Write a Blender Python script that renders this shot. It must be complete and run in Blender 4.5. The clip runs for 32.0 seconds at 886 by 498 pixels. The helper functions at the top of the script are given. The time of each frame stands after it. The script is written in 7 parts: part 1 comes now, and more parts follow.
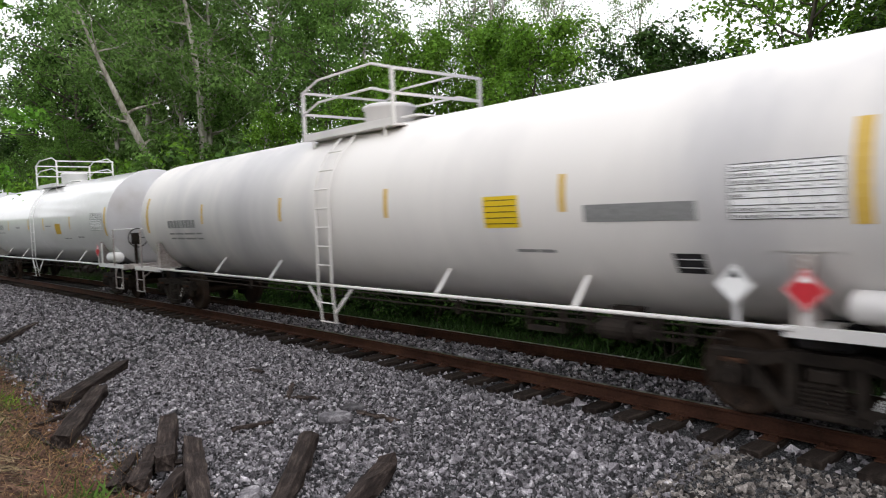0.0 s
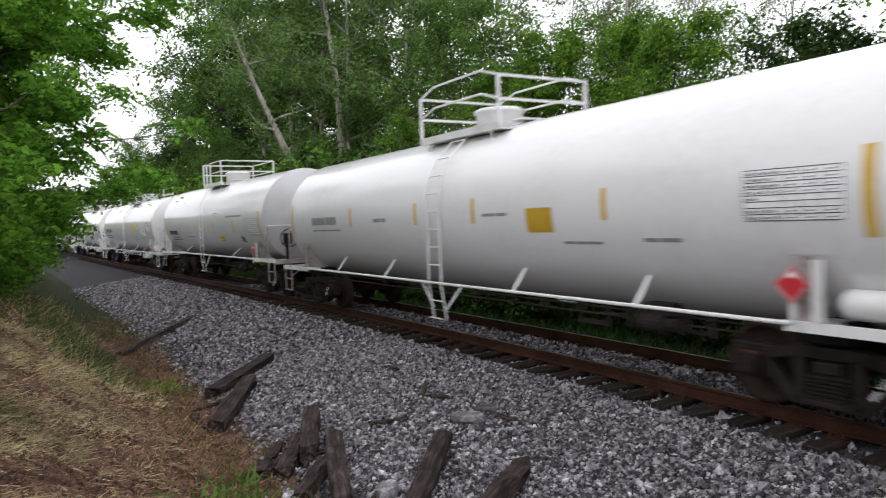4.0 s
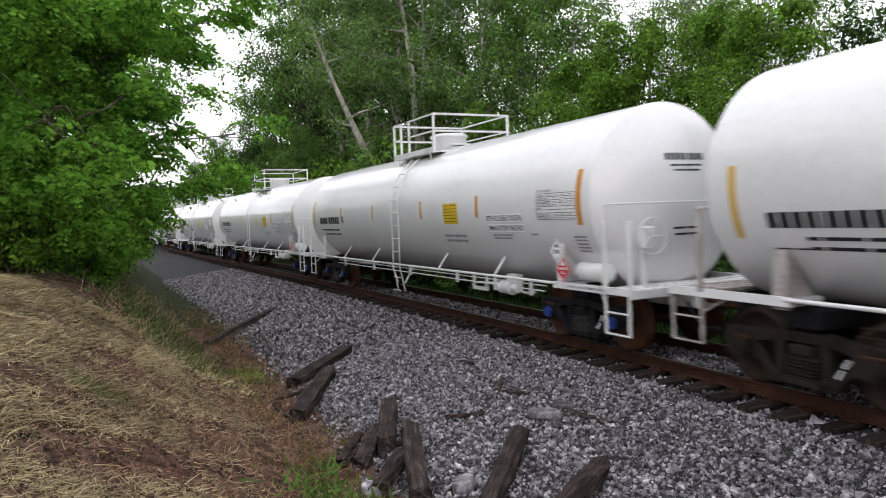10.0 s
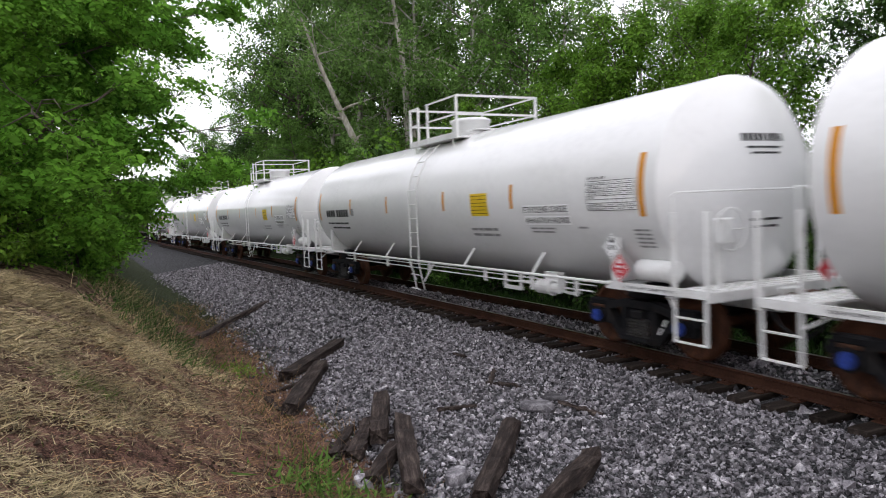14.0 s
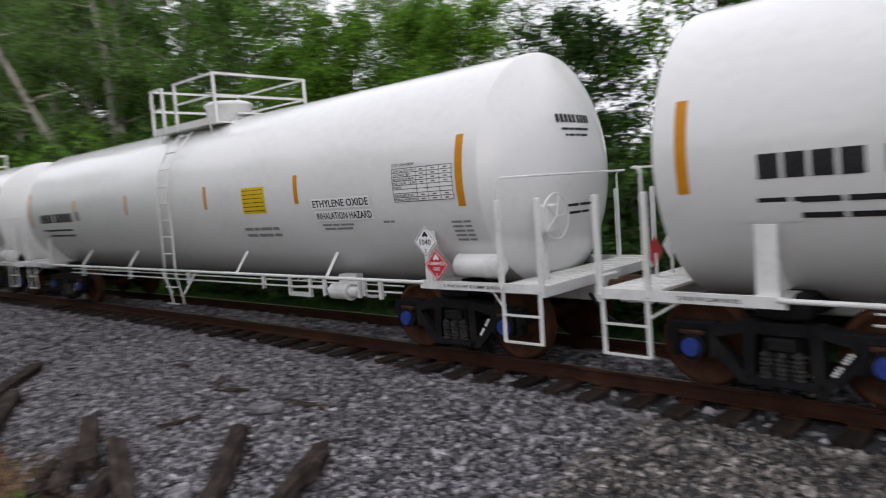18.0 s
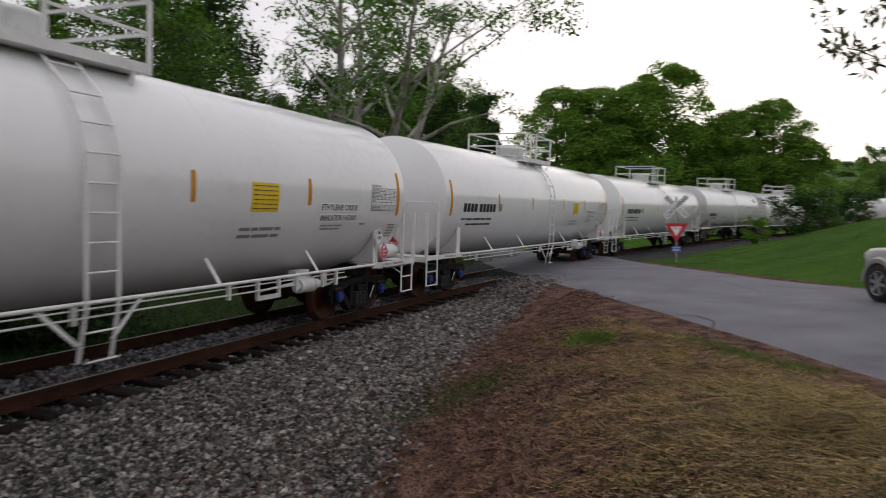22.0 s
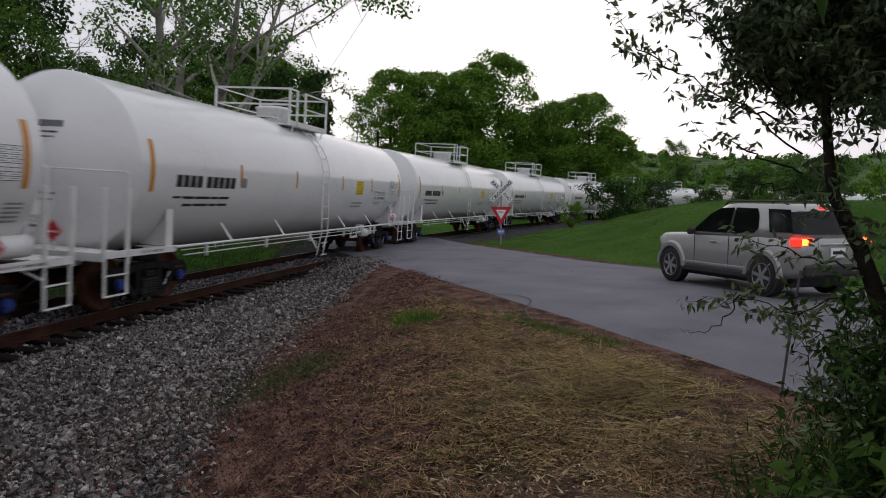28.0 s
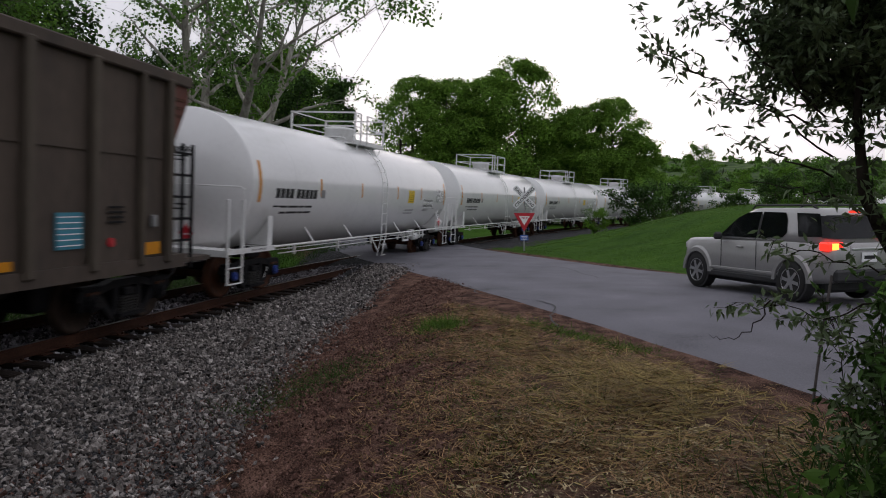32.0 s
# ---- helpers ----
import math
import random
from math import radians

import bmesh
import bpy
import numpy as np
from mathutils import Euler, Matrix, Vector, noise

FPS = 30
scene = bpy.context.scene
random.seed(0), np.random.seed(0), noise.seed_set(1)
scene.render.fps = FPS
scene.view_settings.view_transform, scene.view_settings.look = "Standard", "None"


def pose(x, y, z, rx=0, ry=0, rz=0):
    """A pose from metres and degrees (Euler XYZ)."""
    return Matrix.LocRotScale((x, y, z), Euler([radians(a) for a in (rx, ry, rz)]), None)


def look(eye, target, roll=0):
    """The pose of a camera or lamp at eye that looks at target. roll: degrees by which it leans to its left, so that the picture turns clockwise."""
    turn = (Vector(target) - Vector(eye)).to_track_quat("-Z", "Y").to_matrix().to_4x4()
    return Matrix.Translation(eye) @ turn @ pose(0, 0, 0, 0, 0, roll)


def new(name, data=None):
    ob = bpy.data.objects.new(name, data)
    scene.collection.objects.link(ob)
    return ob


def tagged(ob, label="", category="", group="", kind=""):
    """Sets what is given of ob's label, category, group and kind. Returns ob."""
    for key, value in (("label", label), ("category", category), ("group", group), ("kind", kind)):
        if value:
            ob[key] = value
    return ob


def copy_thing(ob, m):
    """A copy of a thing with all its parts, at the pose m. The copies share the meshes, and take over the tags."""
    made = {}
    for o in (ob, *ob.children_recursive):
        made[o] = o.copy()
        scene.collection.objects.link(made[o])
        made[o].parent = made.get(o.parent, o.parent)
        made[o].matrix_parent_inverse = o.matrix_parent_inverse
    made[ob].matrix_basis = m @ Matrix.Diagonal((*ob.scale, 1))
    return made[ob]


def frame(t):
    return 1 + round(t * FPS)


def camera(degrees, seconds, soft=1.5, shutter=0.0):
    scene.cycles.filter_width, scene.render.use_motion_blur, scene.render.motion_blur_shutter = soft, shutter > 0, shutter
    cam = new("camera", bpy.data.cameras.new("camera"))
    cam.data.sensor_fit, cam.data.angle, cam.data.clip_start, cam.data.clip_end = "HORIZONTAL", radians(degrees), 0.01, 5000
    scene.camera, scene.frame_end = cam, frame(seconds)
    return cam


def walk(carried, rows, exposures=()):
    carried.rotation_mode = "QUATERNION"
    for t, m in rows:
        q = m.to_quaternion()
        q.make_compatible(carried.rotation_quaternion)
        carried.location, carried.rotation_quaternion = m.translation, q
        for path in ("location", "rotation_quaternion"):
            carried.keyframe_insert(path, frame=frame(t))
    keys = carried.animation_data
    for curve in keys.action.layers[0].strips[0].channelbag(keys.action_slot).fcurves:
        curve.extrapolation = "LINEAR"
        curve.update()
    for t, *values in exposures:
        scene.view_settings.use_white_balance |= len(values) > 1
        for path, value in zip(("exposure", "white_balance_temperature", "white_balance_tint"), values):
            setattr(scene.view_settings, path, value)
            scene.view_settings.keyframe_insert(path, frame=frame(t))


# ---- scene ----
FOV, EYE_Z, ARM = 64.6, 1.751, (0.52, 0.395)
# seconds, heading (to the left of +y), tilt and lean in degrees
TURNS = (
    (0, 50.69, -1.14, -0.18), (0.5, 51.00, -0.58, 0.12), (1, 51.04, -0.36, 0.61), (1.5, 52.70, -0.20, 0.37),
    (2, 53.69, -0.09, 0.30), (2.5, 55.00, 0.17, 0.19), (3, 56.02, -0.00, 0.10), (3.5, 58.62, -0.28, 0.13),
    (4, 61.15, -0.99, 0.19), (4.5, 62.61, -1.50, 0.23), (6.5, 67.17, -0.52, 0.30), (7, 66.78, -0.45, 0.54),
    (7.5, 67.58, -0.38, 0.40), (8, 67.70, -0.46, 0.46), (8.5, 67.75, -0.94, 0.45), (9, 67.16, -1.35, 0.58),
    (9.5, 67.16, -1.57, 0.58), (10, 67.18, -1.44, 0.40), (10.5, 66.96, -1.31, 0.40), (11, 67.14, -1.37, 0.49),
    (11.5, 67.23, -1.42, 0.39), (12, 67.09, -1.73, 0.30), (12.5, 66.65, -1.81, 0.22), (13, 66.51, -2.42, 0.04),
    (13.5, 66.50, -2.19, 0.14), (15.5, 66.36, -1.64, 0.01), (16, 62.65, -1.60, 0.67), (16.5, 58.39, -1.77, -1.36),
    (17, 55.75, -2.46, -1.35), (17.5, 49.81, -2.99, -1.59), (18, 44.98, -2.66, -2.25), (18.5, 29.99, -3.30, -2.20),
    (19, 10.58, -2.80, -1.60), (19.5, -8.12, -1.69, -0.83), (20, -28.68, -2.29, -0.31), (20.5, -40.90, -2.79, -1.29),
    (21, -50.33, -2.29, -2.10), (21.5, -62.72, -2.82, -1.16), (22, -69.31, -2.33, -0.77), (22.5, -73.35, -3.18, -0.99),
    (23, -76.82, -3.64, 0.21), (23.5, -79.09, -3.41, -0.14), (24, -80.69, -4.07, 0.06), (24.5, -80.26, -4.18, -0.30),
    (25, -80.78, -4.22, -0.37), (25.5, -81.60, -4.06, 0.03), (27.5, -82.48, -3.81, -0.16), (28, -82.86, -3.94, 0.38),
    (28.5, -83.01, -3.81, 0.47), (29, -82.64, -3.62, -0.22), (29.5, -82.52, -3.77, -0.28), (30, -82.32, -3.75, -0.27),
    (30.5, -82.62, -3.74, 0.09), (31, -81.76, -3.50, 0.02), (31.5, -81.33, -3.49, 0.12), (32, -80.98, -3.39, -0.09),
)
cam = camera(FOV, 32.0, soft=1.0, shutter=0.7)


def eye_row(t, yaw, tilt, lean):
    """The phone is held at arm's length and swings round the one who holds it."""
    a, b = radians(yaw), radians(tilt)
    eye = Vector((-math.sin(a) * ARM[0], math.cos(a) * ARM[1], EYE_Z))
    ahead = Vector((-math.sin(a) * math.cos(b), math.cos(a) * math.cos(b), math.sin(b)))
    return t, look(eye, eye + ahead, lean)


walk(cam, [eye_row(*row) for row in TURNS], exposures=((0, 0.2, 6550, 14), (1, 0.22, 6550, 14), (2.2, 0.08, 6450, 16), (3.2, 0.02, 6450, 16), (6, 0.1, 6450, 16), (16.3, 0.08, 6400, 17), (18, -0.22, 6450, 16), (19, -0.25, 6550, 15), (20.5, -0.5, 6850, 17), (21.5, -0.78, 6700, 17), (23.5, -1.1, 6450, 17), (32, -1.14, 6300, 18)))

# ---- daylight ----
SUN_UP, SUN_TURN = radians(5), radians(88)
world = bpy.data.worlds.new("evening_sky")
scene.world = world
world.use_nodes = True
wn, wl = world.node_tree.nodes, world.node_tree.links
sky = wn.new("ShaderNodeTexSky")
sky.sky_type, sky.sun_disc, sky.sun_elevation, sky.sun_rotation = "NISHITA", False, SUN_UP, SUN_TURN
sky.air_density, sky.dust_density = 1.0, 3.0
cloud = wn.new("ShaderNodeMix")
cloud.data_type, cloud.blend_type = "RGBA", "ADD"
cloud.inputs[0].default_value = 1.0
grey = wn.new("ShaderNodeRGBToBW")
haze = wn.new("ShaderNodeMix")
haze.data_type = "RGBA"
haze.inputs[0].default_value = 0.8
wl.new(sky.outputs[0], grey.inputs[0])
wl.new(sky.outputs[0], haze.inputs[6])
wl.new(grey.outputs[0], haze.inputs[7])
wl.new(haze.outputs[2], cloud.inputs[6])
# an overcast sky is brightest overhead
across = wn.new("ShaderNodeTexCoord")
parts = wn.new("ShaderNodeSeparateXYZ")
overhead = wn.new("ShaderNodeMapRange")
overhead.inputs["To Min"].default_value, overhead.inputs["To Max"].default_value = 1.12, 1.5
veil = wn.new("ShaderNodeVectorMath")
veil.operation = "SCALE"
veil.inputs[0].default_value = (9.9, 10.2, 10.5)
wl.new(across.outputs["Generated"], parts.inputs[0])
wl.new(parts.outputs["Z"], overhead.inputs[0])
wl.new(overhead.outputs[0], veil.inputs["Scale"])
wl.new(veil.outputs[0], cloud.inputs[7])
back = wn["Background"]
back.inputs[1].default_value = 0.1
wl.new(cloud.outputs[2], back.inputs[0])
sun = new("sun", bpy.data.lights.new("sun", "SUN"))
sun.data.energy, sun.data.angle, sun.data.color = 0.5, radians(12), (1.0, 0.94, 0.86)
sun.rotation_euler = (radians(90) - SUN_UP, 0, math.pi - SUN_TURN)

# ---- materials ----
def material(name, colors, scale=4.0, rough=(0.5, 0.7), metal=0.0, bump=0.0, bump_scale=None, fine=30.0, spread=0.0, stops=None, stretch=(1, 1, 1), coat=0.0, gloss=0.5):
    """A node material: a coarse and a fine noise between the colours, roughness that follows the noise, fine relief.
    spread: how far pieces differ from one another in brightness."""
    m = bpy.data.materials.new(name)
    m.use_nodes = True
    n, l = m.node_tree.nodes, m.node_tree.links
    b = n["Principled BSDF"]
    b.inputs["Metallic"].default_value = metal
    b.inputs["Coat Weight"].default_value = coat
    b.inputs["Specular IOR Level"].default_value = gloss
    tex = n.new("ShaderNodeTexCoord")
    mp = n.new("ShaderNodeMapping")
    mp.inputs["Scale"].default_value = stretch
    l.new(tex.outputs["Object"], mp.inputs[0])
    big = n.new("ShaderNodeTexNoise")
    big.inputs["Scale"].default_value, big.inputs["Detail"].default_value = scale, 6
    small = n.new("ShaderNodeTexNoise")
    small.inputs["Scale"].default_value, small.inputs["Detail"].default_value = fine, 4
    l.new(mp.outputs[0], big.inputs["Vector"])
    l.new(mp.outputs[0], small.inputs["Vector"])
    mixn = n.new("ShaderNodeMath")
    mixn.operation = "MULTIPLY_ADD"
    mixn.inputs[1].default_value = 0.35
    l.new(small.outputs[0], mixn.inputs[0])
    half = n.new("ShaderNodeMath")
    half.operation = "MULTIPLY"
    half.inputs[1].default_value = 0.65
    l.new(big.outputs[0], half.inputs[0])
    l.new(half.outputs[0], mixn.inputs[2])
    ramp = n.new("ShaderNodeValToRGB")
    stops = stops or [0.32 + 0.36 * i / max(1, len(colors) - 1) for i in range(len(colors))]
    while len(ramp.color_ramp.elements) < len(colors):
        ramp.color_ramp.elements.new(0.5)
    for e, p, c in zip(ramp.color_ramp.elements, stops, colors):
        e.position, e.color = p, (*c, 1)
    l.new(mixn.outputs[0], ramp.inputs[0])
    out = ramp.outputs[0]
    if spread:
        info = n.new("ShaderNodeObjectInfo")
        geo = n.new("ShaderNodeNewGeometry")
        add = n.new("ShaderNodeMath")
        add.operation = "ADD"
        l.new(info.outputs["Random"], add.inputs[0])
        l.new(geo.outputs["Random Per Island"], add.inputs[1])
        fr = n.new("ShaderNodeMath")
        fr.operation = "FRACT"
        l.new(add.outputs[0], fr.inputs[0])
        rng = n.new("ShaderNodeMapRange")
        rng.inputs["To Min"].default_value, rng.inputs["To Max"].default_value = 1 - spread, 1 + spread
        l.new(fr.outputs[0], rng.inputs[0])
        mul = n.new("ShaderNodeVectorMath")
        mul.operation = "SCALE"
        l.new(out, mul.inputs[0])
        l.new(rng.outputs[0], mul.inputs["Scale"])
        out = mul.outputs[0]
    l.new(out, b.inputs["Base Color"])
    rr = n.new("ShaderNodeMapRange")
    rr.inputs["To Min"].default_value, rr.inputs["To Max"].default_value = rough
    l.new(big.outputs[0], rr.inputs[0])
    l.new(rr.outputs[0], b.inputs["Roughness"])
    if bump:
        bp = n.new("ShaderNodeBump")
        bp.inputs["Strength"].default_value, bp.inputs["Distance"].default_value = 0.6, bump
        bn = n.new("ShaderNodeTexNoise")
        bn.inputs["Scale"].default_value, bn.inputs["Detail"].default_value = bump_scale or fine, 6
        l.new(mp.outputs[0], bn.inputs["Vector"])
        l.new(bn.outputs[0], bp.inputs["Height"])
        l.new(bp.outputs[0], b.inputs["Normal"])
    return m


def leaf_material(name, dark, light, through_leaf=0.35, spread=0.55):
    """Leaves: each differs a little, and lets some light through."""
    m = material(name, (dark, light), scale=0.7, rough=(0.45, 0.65), fine=3.0, spread=spread, gloss=0.12)
    n, l = m.node_tree.nodes, m.node_tree.links
    b, out = n["Principled BSDF"], n["Material Output"]
    tl = n.new("ShaderNodeBsdfTranslucent")
    mx = n.new("ShaderNodeMixShader")
    mx.inputs[0].default_value = through_leaf
    src = b.inputs["Base Color"].links[0].from_socket
    l.new(src, tl.inputs[0])
    l.new(b.outputs[0], mx.inputs[1])
    l.new(tl.outputs[0], mx.inputs[2])
    l.new(mx.outputs[0], out.inputs[0])
    return m


WHITE = material("white_tank_paint", ((0.73, 0.73, 0.725), (0.79, 0.79, 0.785), (0.81, 0.81, 0.805)), scale=0.7, rough=(0.08, 0.17), fine=9, stretch=(0.6, 1, 1), bump=0.0012, bump_scale=1.6, gloss=0.6)
WORN = material("weathered_tank_paint", ((0.47, 0.46, 0.475), (0.58, 0.565, 0.565), (0.7, 0.675, 0.655), (0.78, 0.75, 0.72)), scale=0.26, rough=(0.4, 0.6), fine=0.8, stretch=(1, 1, 0.15), stops=(0.36, 0.45, 0.52, 0.6), bump=0.002, bump_scale=2)
TRIM = material("white_trim_paint", ((0.62, 0.61, 0.59), (0.76, 0.76, 0.75), (0.8, 0.8, 0.79)), scale=3, rough=(0.35, 0.5), fine=25)
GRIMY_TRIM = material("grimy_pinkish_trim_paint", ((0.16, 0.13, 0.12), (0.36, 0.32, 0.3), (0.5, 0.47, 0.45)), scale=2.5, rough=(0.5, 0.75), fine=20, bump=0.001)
# grime of the domed ends, plus the blue-grey of their shaded side
GRIMY_SHADED_END = material("grimed_shaded_tank_end_paint", ((0.4, 0.375, 0.365), (0.5, 0.495, 0.505), (0.56, 0.565, 0.585)), scale=0.45, rough=(0.4, 0.6), fine=1.2, stops=(0.3, 0.44, 0.62), bump=0.0012, bump_scale=2)
IRON = material("black_cast_iron", ((0.006, 0.006, 0.007), (0.013, 0.013, 0.015), (0.026, 0.023, 0.021)), scale=5, rough=(0.6, 0.85), fine=40, bump=0.004, gloss=0.12)
DIRTY_IRON = material("dusty_brown_cast_iron", ((0.01, 0.008, 0.007), (0.024, 0.019, 0.016), (0.04, 0.031, 0.025)), scale=4, rough=(0.6, 0.85), fine=30, bump=0.004, gloss=0.12)
SPRING = material("worn_spring_steel", ((0.01, 0.01, 0.011), (0.034, 0.032, 0.031), (0.08, 0.076, 0.072)), scale=7, rough=(0.45, 0.7), fine=40, gloss=0.3)
WHEEL = material("rusty_wheel_steel", ((0.024, 0.011, 0.008), (0.065, 0.026, 0.014), (0.115, 0.044, 0.022)), scale=5, rough=(0.6, 0.8), metal=0.1, fine=40, bump=0.002, gloss=0.2)
DIRTY_WHEEL = material("dirty_wheel_steel", ((0.014, 0.01, 0.008), (0.036, 0.024, 0.018), (0.062, 0.04, 0.028)), scale=5, rough=(0.6, 0.8), metal=0.1, fine=40, bump=0.002, gloss=0.15)
BLUE = material("blue_bearing_cap", ((0.015, 0.035, 0.2), (0.025, 0.065, 0.34)), scale=20, rough=(0.4, 0.55))
ORANGE = material("orange_reflective_tape", ((0.55, 0.21, 0.008), (0.66, 0.28, 0.015)), scale=8, rough=(0.35, 0.5), gloss=0.2)
PALE_TAPE = material("faded_yellow_tape", ((0.6, 0.38, 0.06), (0.68, 0.46, 0.1)), scale=8, rough=(0.45, 0.6))
YELLOW = material("yellow_panel_paint", ((0.75, 0.5, 0.01), (0.82, 0.58, 0.02)), scale=4, rough=(0.4, 0.5))
OCHRE = material("ochre_panel_paint", ((0.5, 0.3, 0.02), (0.6, 0.38, 0.04)), scale=5, rough=(0.45, 0.6))
BLACK = material("black_stencil_paint", ((0.015, 0.015, 0.017), (0.03, 0.03, 0.032)), scale=30, rough=(0.45, 0.6), gloss=0.25)
GREY_INK = material("grey_stencil_paint", ((0.2, 0.2, 0.2), (0.28, 0.28, 0.28)), scale=30, rough=(0.5, 0.6))
SIGN_WHITE = material("white_sign_face", ((0.9, 0.9, 0.9), (0.94, 0.94, 0.94)), scale=6, rough=(0.35, 0.5))
SIGN_RED = material("red_sign_face", ((0.5, 0.02, 0.03), (0.62, 0.03, 0.045)), scale=6, rough=(0.35, 0.5))
RUST = material("rusty_coupler_iron", ((0.04, 0.02, 0.014), (0.1, 0.05, 0.03)), scale=8, rough=(0.7, 0.9), bump=0.004, gloss=0.12)
RAIL = material("rusty_rail_steel", ((0.023, 0.011, 0.007), (0.048, 0.021, 0.0135), (0.08, 0.037, 0.022)), scale=2, rough=(0.65, 0.88), metal=0.1, fine=30, bump=0.002, gloss=0.12)
RAIL_TOP = material("polished_rail_head", ((0.3, 0.29, 0.28), (0.42, 0.41, 0.4)), scale=3, rough=(0.22, 0.38), metal=0.9, fine=40)
TIE = material("creosoted_tie_wood", ((0.01, 0.008, 0.007), (0.026, 0.02, 0.017), (0.06, 0.048, 0.04)), scale=3, rough=(0.75, 0.95), fine=30, stretch=(5, 0.6, 5), bump=0.012, bump_scale=14, spread=0.4, gloss=0.08)
OLD_WOOD = material("weathered_tie_wood", ((0.01, 0.0075, 0.007), (0.036, 0.027, 0.024), (0.12, 0.094, 0.08)), scale=3, rough=(0.8, 0.95), fine=26, stretch=(0.7, 7, 7), bump=0.015, bump_scale=12, spread=0.3, gloss=0.1)
STONE = material("ballast_stone", ((0.034, 0.0335, 0.037), (0.171, 0.16, 0.172), (0.505, 0.488, 0.5)), scale=9, stops=(0.3, 0.5, 0.72), rough=(0.75, 0.95), fine=60, bump=0.004, spread=0.85, gloss=0.15)

WARM_STONE = material("rust_dusted_ballast_stone", ((0.028, 0.025, 0.024), (0.145, 0.129, 0.119), (0.46, 0.432, 0.404)), scale=9, stops=(0.3, 0.5, 0.72), rough=(0.75, 0.95), fine=60, bump=0.004, spread=0.85, gloss=0.15)
# ---- the line of the track: arc length s, s = 0 beside the camera; the cant leans the track towards the camera ----
CANT, SINK = 0.05, 0.1
STEP = 0.25
S_TAB = np.arange(-300, 300 + STEP, STEP)


def bend(s):
    k = 0.0039368 + 6.5026e-5 * s - 8.63e-7 * s * s
    k = np.where(s < -45, 0.0, k)
    return np.where(s > 60, 0.0046, k)


mid = S_TAB[:-1] + STEP / 2
turn_tab = np.concatenate([[0], np.cumsum(-bend(mid) * STEP)])
zero = len(S_TAB) // 2
turn_tab -= turn_tab[zero]
mid_turn = (turn_tab[1:] + turn_tab[:-1]) / 2
X_TAB = np.concatenate([[0], np.cumsum(np.cos(mid_turn) * STEP)])
Y_TAB = np.concatenate([[0], np.cumsum(np.sin(mid_turn) * STEP)])
X_TAB -= X_TAB[zero]
Y_TAB += 8.34 - Y_TAB[zero]


def on_line(s, b=0.0):
    """The place at s, b metres towards the camera's side, and the heading there."""
    h = np.interp(s, S_TAB, turn_tab)
    return np.interp(s, S_TAB, X_TAB) + np.sin(h) * b, np.interp(s, S_TAB, Y_TAB) - np.cos(h) * b, h


def line_coords(x, y):
    """Arc length and sideways distance of places."""
    x, y = np.ravel(x).astype(float), np.ravel(y).astype(float)
    s, b = np.empty_like(x), np.empty_like(x)
    xs, ys, hs, ss = X_TAB[::4], Y_TAB[::4], turn_tab[::4], S_TAB[::4]
    for i in range(0, len(x), 4000):
        dx, dy = x[i : i + 4000, None] - xs, y[i : i + 4000, None] - ys
        j = (dx * dx + dy * dy).argmin(1)
        r = np.arange(len(j))
        ddx, ddy = dx[r, j], dy[r, j]
        s[i : i + 4000] = ss[j] + ddx * np.cos(hs[j]) + ddy * np.sin(hs[j])
        b[i : i + 4000] = ddx * np.sin(hs[j]) - ddy * np.cos(hs[j])
    return s, b


def track_pose(s, b=0.0, z=0.0, half=0.0):
    """A pose on the canted track: x ahead, y to the left, z up."""
    if half:
        x0, y0, _ = on_line(s - half)
        x1, y1, _ = on_line(s + half)
        x, y, h = (x0 + x1) / 2, (y0 + y1) / 2, math.atan2(y1 - y0, x1 - x0)
    else:
        x, y, h = on_line(s)
    return Matrix.Translation((x, y, -SINK)) @ Matrix.Rotation(h, 4, "Z") @ Matrix.Rotation(CANT, 4, "X") @ Matrix.Translation((0, -b, z))


def smooth(e0, e1, v):
    u = np.clip((v - e0) / (e1 - e0), 0, 1)
    return u * u * (3 - 2 * u)


def road_side(x, y):
    """Sideways distance from the road's middle line (+ towards the camera) and length along it from the crossing."""
    return ROAD_N[0] * (x - ROAD_P[0]) + ROAD_N[1] * (y - ROAD_P[1]), ROAD_D[0] * (x - ROAD_P[0]) + ROAD_D[1] * (y - ROAD_P[1])


ROAD_P, ROAD_A = (30.3, 6.2), math.atan2(-0.51, -0.86)
ROAD_D = (math.cos(ROAD_A), math.sin(ROAD_A))
ROAD_N = (ROAD_D[1], -ROAD_D[0])
ROAD_N = (-ROAD_N[0], -ROAD_N[1]) if ROAD_N[0] * -20 + ROAD_N[1] * 0 < 0 else ROAD_N


def ripple(x, y, size):
    return np.sin(x / size + 1.3 * np.sin(y / size * 0.7)) * np.cos(y / size * 1.1 + 0.8 * np.sin(x / size * 0.9))


